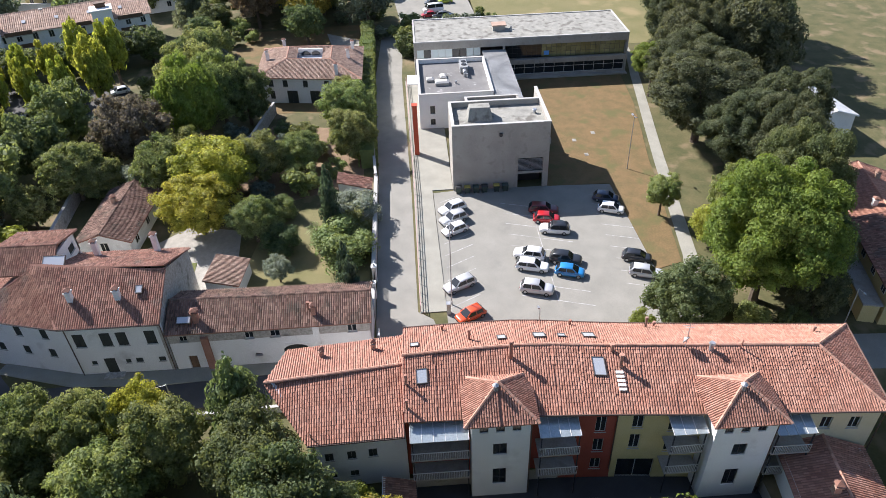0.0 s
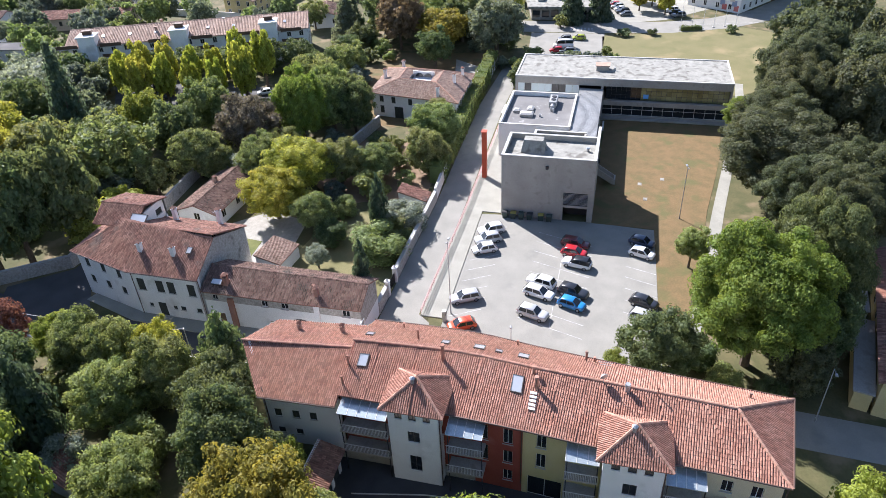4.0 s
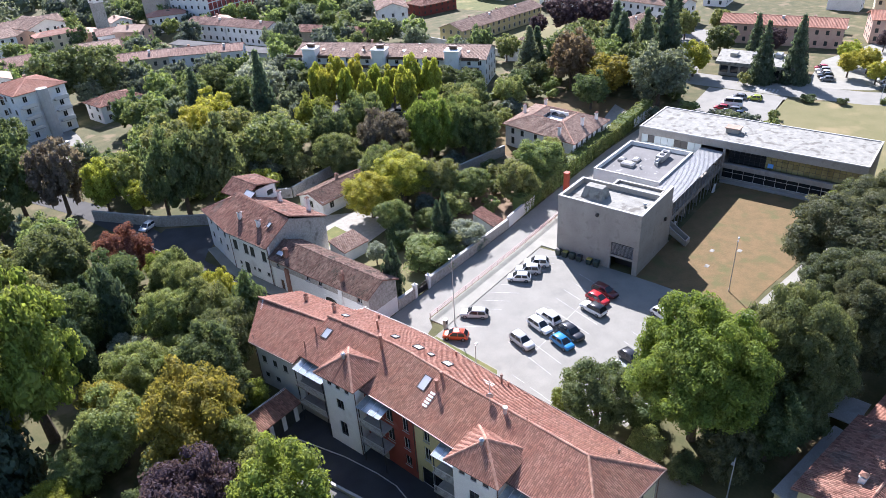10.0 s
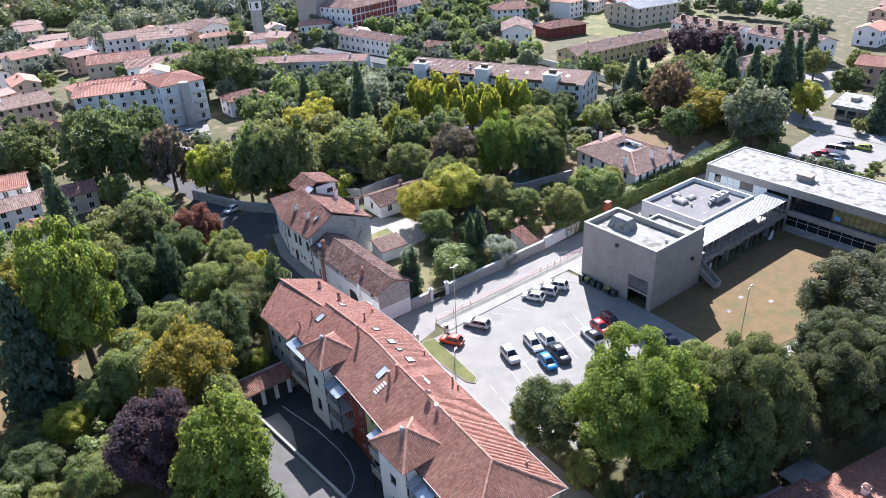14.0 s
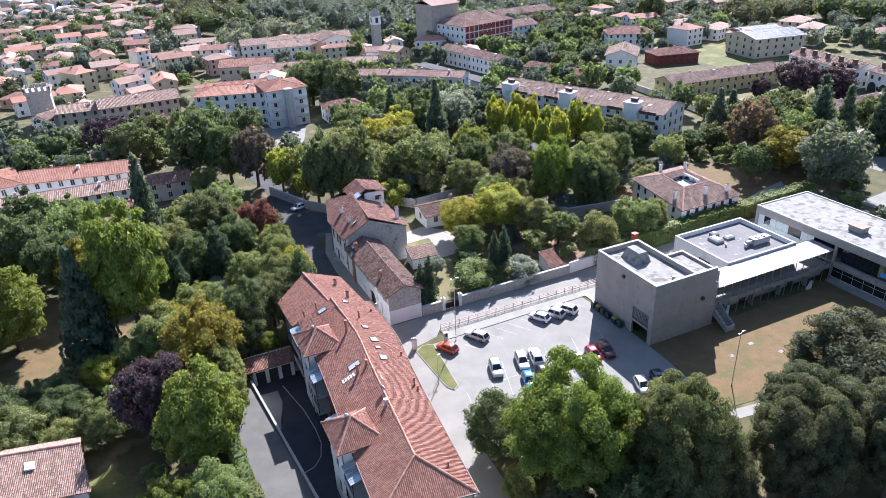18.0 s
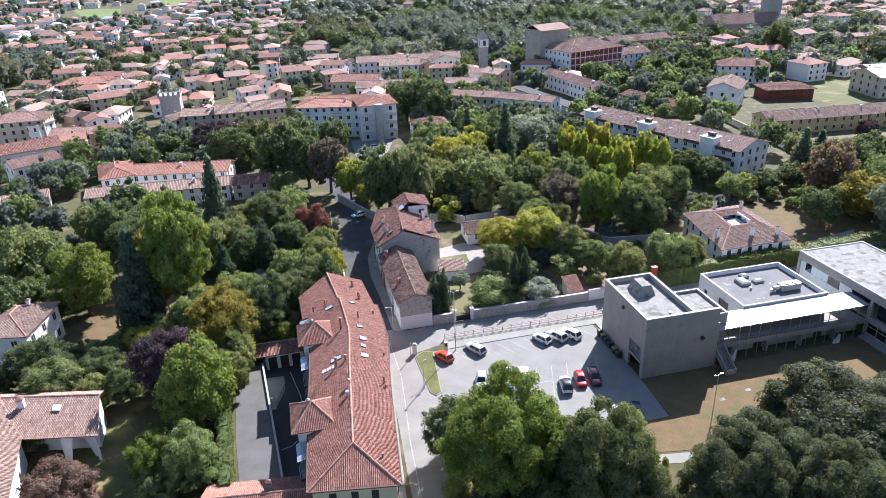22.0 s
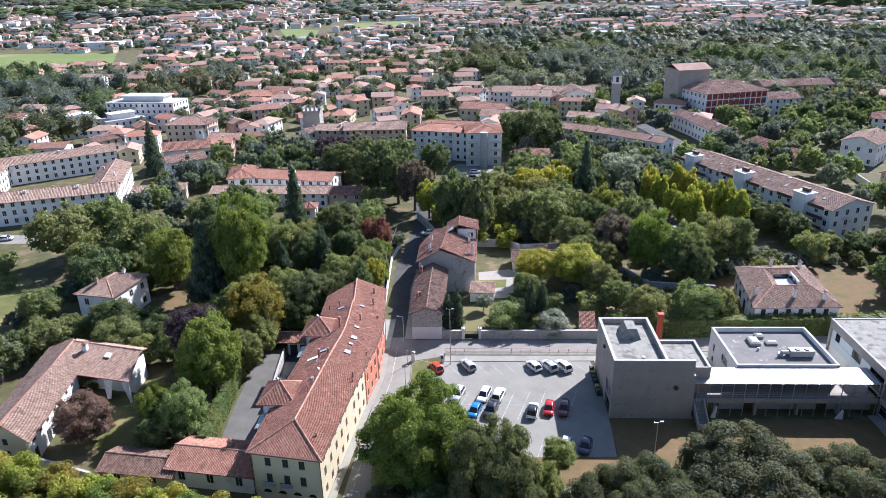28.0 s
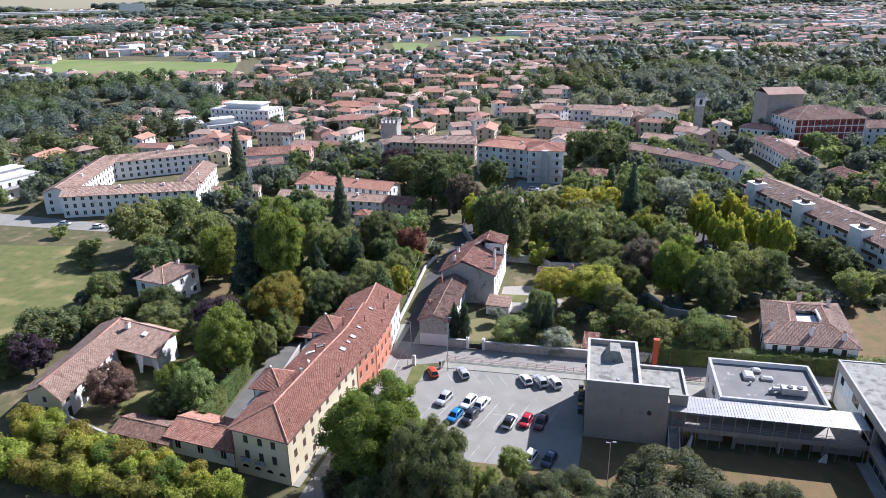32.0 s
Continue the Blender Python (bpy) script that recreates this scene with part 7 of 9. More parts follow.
    bumper = Solid().box(-.05, -W * .7, -.08, .05, W * .7, .08)
    shell, hood = body.mesh("body", CAR["white"]), cabin.mesh("cabin", CAR["white"])
    for q in (shell, hood):
        q.polygons.foreach_set("use_smooth", [True] * len(q.polygons))
    return dict(body=shell, cabin=hood, front=front.mesh("windscreen", M_GLASS), rear=rear.mesh("rear_window", M_GLASS), panes=[q.mesh("side_window", M_GLASS) for q in panes], tyre=tyre.mesh("tyre", M_TYRE), rim=rim.mesh("rim", M_RIM),
                lamp=lamp.mesh("headlight", M_LIGHTS), tail=Solid().box(-.04, -.13, -.05, .04, .13, .06).mesh("tail_light", M_TAIL), mirror=mirror.mesh("wing_mirror", CAR["white"]), bumper=bumper.mesh("bumper", M_TRIM), L=L, W=W, hb=hb, bonnet=bonnet, mid=(cabin1 + slope1 * .8))


CARS = dict(hatch=car_meshes(4.0, 1.76, 1.50, -1.35, .35, .45, .75, .86), suv=car_meshes(4.45, 1.85, 1.66, -1.65, .30, .40, .65, .98), estate=car_meshes(4.55, 1.80, 1.52, -1.75, .30, .45, .75, .86), van=car_meshes(5.6, 2.05, 2.4, -2.6, 1.5, .1, .6, 1.15))
WORDS = dict(hatch="hatchback", suv="sport utility vehicle", estate="estate car", van="delivery van")


def car(kind, colour, x, y, heading, where="parked in the sunlit car park", z=0.034, hood=""):
    c = CARS[kind]
    e = thing("van" if kind == "van" else "car", pose(x, y, z, 0, 0, heading), colour + " " + WORDS[kind] + " " + where, "van" if kind == "van" else "car", "parked cars")
    paint = CAR[colour]
    tint(part("body", c["body"], None, e), paint)
    tint(part("cabin", c["cabin"], None, e, "black roof" if hood else ""), CAR[hood or colour])
    part("windscreen", c["front"], None, e)
    part("rear_window", c["rear"], None, e)
    for pane in c["panes"]:
        part("side_window", pane, None, e)
    for fx in (-1, 1):
        for fy in (-1, 1):
            t = part("wheel", c["tyre"], None, e)
            t.location = (fx * c["L"] * .62, fy * (c["W"] - .09), .32)
            part("rim", c["rim"], None, t)
    for fy in (-1, 1):
        h = part("headlight", c["lamp"], None, e)
        h.location = (c["L"] - .1, fy * c["W"] * .62, c["bonnet"] * .74)
        t = part("tail_light", c["tail"], None, e)
        t.location = (-c["L"] + .06, fy * c["W"] * .68, c["hb"] * .78)
        w = part("wing_mirror", c["mirror"], None, e)
        w.location = (c["mid"] - .1, fy * (c["W"] * .98 + .06), c["hb"] + .05)
        tint(w, paint)
        b = part("bumper", c["bumper"], None, e)
        b.location = (fy * (c["L"] - .02), 0, .42)
    return e


car("hatch", "orange", -30.6, 15.3, 118)
car("estate", "silver", -24.5, 16.2, 118)
for x, k, c in ((-11.7, "hatch", "white"), (-8.8, "suv", "silver"), (-6.0, "suv", "white")):
    car(k, c, x, 15.9, 118)
car("suv", "silver", -26.3, 6.2, 252)
car("estate", "white", -21.5, 6.0, 252)
car("suv", "white", -18.9, 6.0, 72)
car("hatch", "blue", -23.2, 1.2, 252)
car("suv", "black", -20.4, 1.2, 252)
car("suv", "white", -13.1, 1.3, 78, hood="black")
car("hatch", "red", -10.2, 2.0, 258)
car("estate", "maroon", -7.6, 2.0, 258)
car("hatch", "white", -8.6, -8.2, 250)
car("hatch", "navy", -5.4, -8.2, 250)
car("hatch", "black", -20.9, -8.6, 250)
car("estate", "silver", -24.4, -8.9, 250)
E2 = "parked behind the museum"
car("van", "white", 93.4, 14.2, 100, E2), car("hatch", "grey", 100.4, 14.4, 95, E2), car("hatch", "lime", 101.2, 10.4, 95, E2), car("hatch", "red", 89.4, 15.6, 95, E2), car("estate", "grey", 89, 12.6, 95, E2), car("hatch", "navy", 86.4, 10.4, 95, E2)
car("suv", "white", 61, 33.2, 80, "parked on the villa drive")
car("hatch", "white", -36.9, 90.2, 200, "on the shaded street")
car("estate", "white", -22.5, 157, 8, "in the apartment yard"), car("suv", "grey", -23.0, 149, 8, "in the apartment yard")
for k, (x, y) in enumerate(((36, 92), (40, 84), (44, 92), (50, 104), (41, 110), (35, 100), (48, 84))):
    car(("hatch", "suv", "estate")[k % 3], ("white", "silver", "grey", "white", "navy", "silver", "white")[k], x, y, 100 + k * 3, "parked under the trees")
for k in range(10):
    car(("hatch", "suv")[k % 2], ("grey", "black", "white", "silver", "red")[k % 5], 128 + (k % 5) * 2.9, -2 + (k // 5) * -16 + (k % 5) * 1.0, 105, "parked on the square")
for k in range(8):
    car(("hatch", "estate")[k % 2], ("navy", "silver", "grey", "white")[k % 4], 152 + k * 2.4, -44 - k * 1.1, 60, "parked in a row beside the road")
car("hatch", "silver", -178, 88, 10, "on the side road"), car("hatch", "white", -164, 87, 10, "on the side road")

# bins, lamps and other street things
M_LID = plain("yellow_bin_lid", (0.30, 0.24, 0.05), 0.6)
bin_body = Solid().hexa([(-.38, -.35, 0.1), (.38, -.35, 0.1), (.38, .35, 0.1), (-.38, .35, 0.1)], [(-.48, -.45, 1.1), (.48, -.45, 1.1), (.48, .45, 1.1), (-.48, .45, 1.1)]).mesh("body", M_BIN)
bin_lid = Solid().hexa([(-.5, -.48, 1.1), (.5, -.48, 1.1), (.5, .48, 1.1), (-.5, .48, 1.1)], [(-.4, -.3, 1.25), (.4, -.3, 1.25), (.4, .3, 1.25), (-.4, .3, 1.25)]).mesh("lid", M_TRIM)
bin_wheel = Solid().tube((0, -.05, .1), (0, .05, .1), .1, .1, 8).mesh("wheel", M_TYRE)
for k in range(6):
    b = thing("waste_bin", pose(-0.75, 14.5 - 1.4 * k - (.5 if k > 3 else 0), .034, 0, 0, 90), "dark green wheeled waste container against the concrete wall", "bin", "waste containers")
    part("body", bin_body, None, b)
    tint(part("lid", bin_lid, None, b), (M_TRIM, M_BIN, M_LID)[k * 2 % 3])
    for dx in (-.3, .3):
        for dy in (-.3, .3):
            part("wheel", bin_wheel, None, b).location = (dx, dy, 0)


def lamp_post(x, y, h, arms, label, z=0.0):
    e = thing("street_lamp", pose(x, y, z), label, "street lamp")
    part("base", Solid().tube((0, 0, 0), (0, 0, .5), .12, .1, 8), M_METAL, e)
    part("pole", Solid().tube((0, 0, .5), (0, 0, h), .08, .05, 8), M_METAL, e)
    for dx, dy in arms:
        a = part("arm", Solid().tube((0, 0, h - .05), (dx, dy, h + .05), .035, .03, 6), M_METAL, e)
        part("lamp_head", Solid().hexa([(dx * .8 - .14, dy * .8 - .14, h), (dx * 1.5 + .14, dy * 1.5 - .14, h), (dx * 1.5 + .14, dy * 1.5 + .14, h), (dx * .8 - .14, dy * .8 + .14, h)],
                                       [(dx * .8 - .1, dy * .8 - .1, h + .14), (dx * 1.5 + .1, dy * 1.5 - .1, h + .14), (dx * 1.5 + .1, dy * 1.5 + .1, h + .14), (dx * .8 - .1, dy * .8 + .1, h + .14)]), M_METAL, a)
    return e


lamp_post(-27.9, 17.5, 12.0, [(.5, 0), (-.5, 0)], "tall steel twin-head lamp post at the car park", .13)
lamp_post(3.8, -14.2, 9.6, [(.5, .1), (-.5, -.1)], "tall steel lamp post on the dry lawn")
lamp_post(-38.0, 26.2, 6.0, [(-.9, 0)], "steel street lamp beside the barn")
lamp_post(-35.9, 7.7, 5.4, [(.3, .1)], "short steel lamp post on the island")
lamp_post(-38.6, -27.5, 8.0, [(-.9, 0)], "steel street lamp on the corner")
for k in range(6):
    fp = thing("flagpole", pose(113 + k * 1.4, -18 - k * 3.2, 0), "tall slender white flagpole on the lawn", "flagpole", "flagpoles")
    part("pole", Solid().tube((0, 0, 0), (0, 0, 11), .07, .04, 6), M_WHITE, fp)
    part("base", Solid().box(-.3, -.3, 0, .3, .3, .2), M_CONC_CAP, fp)
mir = thing("traffic_mirror", pose(-36.4, 17.0, 0), "round traffic mirror on a post at the lane's mouth", "mirror")
part("pole", Solid().tube((0, 0, 0), (0, 0, 3), .05, .05, 6), M_METAL, mir)
part("mirror", Solid().tube((0, 0, 3.0), (.08, -.08, 3.0), .35, .35, 14), M_METAL, mir)
kiosk = thing("ticket_machine", pose(-29.6, 18.0, .1), "grey parking ticket machine beside the footway", "ticket machine")
part("body", Solid().box(-.3, -.25, 0, .3, .25, 1.7), M_METAL, kiosk)
part("panel", Solid().box(-.2, -.28, .9, .2, -.25, 1.5), M_TRIM, kiosk)
pillar = thing("gate_pillar", pose(-35.4, 18.4, 0), "white stone gate pillar at the lane's mouth", "pillar")
part("shaft", Solid().box(-.35, -.35, 0, .35, .35, 2.0), M_OLDWHITE, pillar)
part("cap", Solid().hexa([(-.45, -.45, 2.0), (.45, -.45, 2.0), (.45, .45, 2.0), (-.45, .45, 2.0)], [(-.2, -.2, 2.3), (.2, -.2, 2.3), (.2, .2, 2.3), (-.2, .2, 2.3)]), M_CONC_CAP, pillar)
for x, y in ((9, -9), (14.5, -8), (17, -12)):
    tagged(part("manhole_cover", Solid().box(x, y, .05, x + 1.0, y + .7, .075), M_CONC_ROOF), "pale concrete inspection cover in the dry lawn", "manhole cover")

# overhead cable along the farm street
line_ = thing("overhead_line", pose(0, 0, 0), "thin sagging cable on slim poles beside the street", "cable")
stops_ = [(-44.9, 80.0), (-45.6, 64.0), (-44.6, 48.0)]
for x, y in stops_:
    part("pole", Solid().tube((x, y, 0), (x, y, 6.2), .09, .06, 8), M_METAL, line_)
for (x0, y0), (x1, y1) in zip(stops_, stops_[1:]):
    sag = Solid()
    pts_ = [(x0 + (x1 - x0) * k / 8, y0 + (y1 - y0) * k / 8, 6.1 - 3.2 * (k / 8) * (1 - k / 8)) for k in range(9)]
    for p_, q_ in zip(pts_, pts_[1:]):
        sag.tube(p_, q_, .03, .03, 5)
    part("cable", sag, M_METAL, line_)

# ---- houses of the town ----
WIN = {}


def win_mesh(w, h, tall):
    key = (w, h, tall)
    if key not in WIN:
        s = Solid()
        s.box(-w / 2 - .1, -.05, -.1, w / 2 + .1, .02, h + .1, 0)
        s.box(-w / 2, -.07, 0, w / 2, -.04, h, 1)
        s.box(-.03, -.08, 0, .03, -.06, h, 0)
        WIN[key] = s.mesh("window", [M_FRAME, M_GLASS if tall else M_SHUT])
    return WIN[key]


def house(name, label, p0, p1, depth, h, wall, tile=None, kind="gable", pitch=.36, over=.5, storeys=None, gap=3.0, chims=1, cross=False, win=True, category="house", near=False, far=False):
    """A house whose front runs from p0 to p1, with its body to the left of that line."""
    p0, p1 = Vector((*p0, 0)), Vector((*p1, 0))
    L = (p1 - p0).length
    u = (p1 - p0).normalized()
    m = Matrix(((u.x, -u.y, 0, p0.x), (u.y, u.x, 0, p0.y), (0, 0, 1, 0), (0, 0, 0, 1)))
    e = thing(name, m, label, category)
    tile = tile or M_TILE_TOWN
    W = depth
    rise = pitch * min(W, L) / 2
    o = over
    ze, zr = h - pitch * o, h + rise
    s = Solid().box(0, 0, 0, L, W, h)
    sl, rd = [], []
    long_x = L >= W
    if kind == "flat":
        s = Solid().box(0, 0, 0, L, W, h - .3)
        part("roof", Solid().box(-.15, -.15, h - .3, L + .15, W + .15, h).box(.3, .3, h, L - .3, W - .3, h + .04), M_CONC_CAP, e)
    elif kind == "hip":
        if long_x:
            a, b = (W / 2, W / 2, zr), (L - W / 2, W / 2, zr)
        else:
            a, b = (L / 2, L / 2, zr), (L / 2, W - L / 2, zr)
        c = [(-o, -o, ze), (L + o, -o, ze), (L + o, W + o, ze), (-o, W + o, ze)]
        if long_x:
            sl = [[c[0], c[1], b, a], [c[2], c[3], a, b], [c[3], c[0], a], [c[1], c[2], b]]
            rd = [(a, b), (c[0], a), (c[3], a), (c[1], b), (c[2], b)]
        else:
            sl = [[c[3], c[0], a, b], [c[1], c[2], b, a], [c[0], c[1], a], [c[2], c[3], b]]
            rd = [(a, b), (c[0], a), (c[1], a), (c[2], b), (c[3], b)]
    else:
        if long_x:
            a, b = (-o, W / 2, zr), (L + o, W / 2, zr)
            sl = [[(-o, -o, ze), (L + o, -o, ze), b, a], [(L + o, W + o, ze), (-o, W + o, ze), a, b]]
            for x in (0, L - .3):
                s.hexa([(x, 0, h), (x + .3, 0, h), (x + .3, W, h), (x, W, h)], [(x, W / 2 - .05, zr - .15), (x + .3, W / 2 - .05, zr - .15), (x + .3, W / 2 + .05, zr - .15), (x, W / 2 + .05, zr - .15)])
        else:
            a, b = (L / 2, -o, zr), (L / 2, W + o, zr)
            sl = [[(-o, W + o, ze), (-o, -o, ze), a, b], [(L + o, -o, ze), (L + o, W + o, ze), b, a]]
            for y in (0, W - .3):
                s.hexa([(0, y, h), (L, y, h), (L, y + .3, h), (0, y + .3, h)], [(L / 2 - .05, y, zr - .15), (L / 2 + .05, y, zr - .15), (L / 2 + .05, y + .3, zr - .15), (L / 2 - .05, y + .3, zr - .15)])
        rd = [(a, b)]
    part("wall", s, wall, e)
    if sl:
        if near:
            roof(e, sl, tile, rd, .26, .46)
        elif far:
            t = Solid()
            for q in sl:
                slab(t, q)
            part("roof", t, tile, e)
        else:
            for q in sl:
                bd, t = Solid(), Solid()
                slab(bd, q)
                board = part("roof_slope", bd, tile, e)
                tiles(t, q, .42, 1.2, .09)
                part("roof_tiles", t, tile, board, "", "stuff")
            t = Solid()
            for q in rd:
                ridge_line(t, *q, .18, 1.0)
            part("ridge_tiles", t, tile, e, "", "stuff")
    n = storeys or max(1, round(h / 3))
    if win:
        ww, wh = (1.0, 1.45) if h / n > 2.4 else (.9, 1.0)
        sides = [(0, 0, 0, L), (L, 0, 90, W), (0, W, 270, W)]
        far = far or p0.y > 185 or p0.x > 150
        every = Solid()
        for x, y, ang, length in sides:
            k = max(1, int((length - 1) / gap))
            for j in range(k):
                for f in range(n):
                    at = pose(x, y, 0, 0, 0, ang) @ pose(length * (j + .5) / k, 0, h / n * f + .9 if n > 1 else h * .4)
                    if far:
                        every.obox(at, -ww / 2, -.05, 0, ww / 2, .02, wh)
                    else:
                        part("window", win_mesh(ww, wh, (j * 7 + f * 3 + int(length)) % 3 != 0), None, e).matrix_basis = at
        if far:
            part("window_panes", every, M_SHUT, e, "", "stuff")
    for k in range(chims):
        x, y = (L * (.25 + .5 * k / max(1, chims - 1)) if chims > 1 else L * .6), W * (.36 if k % 2 else .64)
        z = h + rise * .45 if kind != "flat" else h
        if far:
            part("chimney", Solid().box(x - .35, y - .35, z - .4, x + .35, y + .35, z + 1.2).box(x - .45, y - .45, z + 1.2, x + .45, y + .45, z + 1.35), M_OLDWHITE if k % 2 else M_TILE_PINK, e)
            continue
        chimney(e, x, y, z - .4, z + 1.3, .6, M_OLDWHITE if k % 2 else M_TILE_PINK, near)
    return e


T1 = "with clay-tile roof in the old town"
house("courtyard_block", "long white three-storey block with pale clay-tile roof", (-184, 95), (-140.6, 111), 10, 8, M_WHITE, M_TILE_PINK, "gable", .38, .6, 3, 2.8, 4)
house("courtyard_block", "long side wing of the white courtyard block", (-194, 98), (-185, 101), 52, 8, M_WHITE, M_TILE_PINK, "gable", .38, .6, 3, 3, 2)
house("courtyard_block", "rear wing of the white courtyard block", (-201, 144), (-169, 168), 10, 8, M_WHITE, M_TILE_PINK, "gable", .38, .6, 3, 2.8, 3)
house("courtyard_block", "short wing of the white courtyard block", (-151.5, 112.5), (-142.5, 115.5), 34, 8, M_WHITE, M_TILE_PINK, "gable", .38, .6, 3, 3, 2)
house("low_annex", "low stone annex with clay-tile roof", (-141, 121.5), (-124, 126), 7, 4, M_BEIGE, M_TILE_PINK, "gable", .36, .4, 1, 3, 0)
house("school_house", "white two-storey school with orange-red clay-tile roof", (-102, 133), (-73, 127.5), 10, 6, M_WHITE, M_TILE_RED, "gable", .36, .6, 2, 2.6, 3)
house("school_house", "rounded white end of the school under a red hipped roof", (-110, 130), (-101, 132), 16, 6.4, M_WHITE, M_TILE_RED, "hip", .36, .6, 2, 2.6, 1)
house("long_cottage", "long low white cottage with weathered clay-tile roof", (-112, 117.5), (-72, 116), 8, 5, M_WHITE, M_TILE_PINK, "gable", .36, .5, 2, 3, 2)
house("long_cottage", "low shaded cottage with clay-tile roof", (-71, 115.5), (-60, 114.5), 8, 5, M_BEIGE, M_TILE_OLD, "gable", .36, .5, 2, 3, 0)
house("small_tower_house", "tiny hut with orange pyramid clay roof", (-78, 104), (-73.5, 104), 4.5, 4, M_OLDWHITE, M_TILE_RED, "hip", .5, .4, 1, 3, 0)
house("town_house", "beige town house " + T1, (-190, 192), (-181, 208), 9, 6, M_BEIGE, None, "gable", .36, .5, 2)
house("town_house", "cream hipped villa " + T1, (-168, 214), (-148, 214), 14, 9, M_BEIGE, None, "hip", .36, .6, 3)
house("town_house", "long beige row " + T1, (-142, 197), (-114, 193), 10, 6, M_BEIGE, None, "gable", .34, .5, 2, 3, 2)
house("town_house", "grey gabled house " + T1, (-148, 165), (-131, 172), 12, 8, M_OLDWHITE, M_TILE_OLD, "gable", .36, .5, 2)
house("town_house", "white gabled house " + T1, (-140, 150), (-128, 158), 9, 7, M_WHITE, None, "gable", .38, .5, 2)
house("palazzo", "long beige palazzo with rows of windows", (-80, 197), (-53, 198.5), 12, 9, M_BEIGE, M_TILE_PINK, "gable", .36, .6, 3, 2.6, 3)
house("palazzo", "beige side wing of the palazzo", (-94, 203), (-80, 201), 10, 8, M_BEIGE, M_TILE_PINK, "gable", .36, .6, 3, 2.8, 2)
house("town_house", "white house beside the old tower", (-98, 205), (-91, 212), 8, 6, M_WHITE, M_TILE_PINK, "gable", .36, .5, 2)
house("town_house", "small pink house with clay-tile roof", (-76, 184), (-69, 186), 7, 4.5, M_PINKWALL, M_TILE_PINK, "gable", .36, .4, 1)
house("town_house", "small pink house with red pitched roof", (-60, 176), (-53, 182), 10, 5, M_PINKWALL, M_TILE_RED, "gable", .4, .4, 2)
# white apartment block
wa = house("apartment_block", "white apartment block with glazed balconies and red hipped roof", (-49, 182), (-25, 175), 13, 12, M_WHITE, M_TILE_RED, "hip", .26, .7, 4, 2.8, 2, category="apartment block")
wt = house("apartment_block", "white corner tower of the apartment block with balconies", (-26, 167.5), (-12, 168), 16, 13.5, M_WHITE, M_TILE_RED, "hip", .26, .6, 4, 3.4, 1, category="apartment block")
for e, L in ((wa, 25.0), (wt, 14.0)):
    for f in range(3):
        for x0 in ((2, 14) if L > 20 else (.6, 9.6)):
            b = part("balcony", Solid().box(x0, -1.4, 3.2 + f * 3.1, x0 + 4.0, 0, 3.4 + f * 3.1), M_CONC_CAP, e)
            part("balustrade", Solid().box(x0, -1.4, 3.4 + f * 3.1, x0 + 4.0, -1.3, 4.3 + f * 3.1), M_FRAME, b)
part("stair_shaft", Solid().tube((7.0, -1.2, 0), (7.0, -1.2, 13.8), 1.5, 1.5, 12), M_CONC_CAP, wt)
part("glazed_porch", Solid().box(2, -3, 0, 18, -.02, 2.8), M_PALEGLASS, wa)
part("porch_roof", Solid().box(1.8, -3.2, 2.8, 18.2, -.02, 3.0), M_WHITE, wa)
house("town_house", "red-roofed house behind the apartments", (-44, 196), (-22, 190), 12, 10, M_WHITE, M_TILE_RED, "gable", .36, .5, 3)
house("shed_house", "low grey house with clay-tile roof", (-6.4, 163), (6.8, 163), 9, 5.4, M_OLDWHITE, M_TILE_OLD, "hip", .36, .5, 2, 4, 0)
# old crenellated tower
tw = thing("medieval_tower", pose(-100, 225, 0), "old stone tower with a crenellated top", "tower")
part("shaft", Solid().box(-4, -4, 0, 4, 4, 13), M_STONE, tw)
part("corbel", Solid().box(-4.5, -4.5, 12.2, 4.5, 4.5, 13.2), M_STONE, tw)
for a in range(4):
    for k in range(5):
        q = part("merlon", Solid().box(-4.5 + k * 2.0, -4.5, 13.2, -3.5 + k * 2.0, -4.1, 14.6), M_STONE, tw)
        q.matrix_basis = pose(0, 0, 0, 0, 0, 90 * a)
# convent
house("convent", "white convent wing " + T1, (-2, 276), (18, 272), 14, 10, M_WHITE, M_TILE_PINK, "gable", .34, .6, 3, 3, 2)
house("convent", "cream convent wing " + T1, (-12, 292), (44, 286), 12, 10, M_OLDWHITE, M_TILE_PINK, "gable", .34, .6, 3, 3, 3)
house("convent", "white gabled convent house", (26, 279), (42, 280), 18, 10, M_WHITE, M_TILE_PINK, "gable", .34, .6, 3, 3, 1)
house("convent", "pink convent house with a clay-tile roof", (19, 275), (27, 276), 14, 9, M_PINKWALL, M_TILE_PINK, "gable", .34, .5, 3, 3, 1)
house("town_house", "dark brick house behind the apartments", (-30, 252), (-8, 244), 14, 8, M_BEIGE, M_TILE_OLD, "gable", .34, .5, 2, 3, 1)
house("town_house", "low long house " + T1, (-20, 232), (4, 226), 12, 8, M_WHITE, M_TILE_TOWN, "gable", .34, .5, 2, 3, 1)
house("town_house", "white house " + T1, (22, 232), (36, 226), 10, 7, M_WHITE, M_TILE_PINK, "gable", .34, .5, 2, 3, 1)
house("town_house", "grey house " + T1, (38, 246), (52, 240), 10, 8, M_OLDWHITE, M_TILE_TOWN, "gable", .34, .5, 2, 3, 1)
house("town_house", "cream row " + T1, (14, 205), (34, 190), 9, 7.5, M_BEIGE, M_TILE_TOWN, "gable", .34, .5, 2, 3, 2)
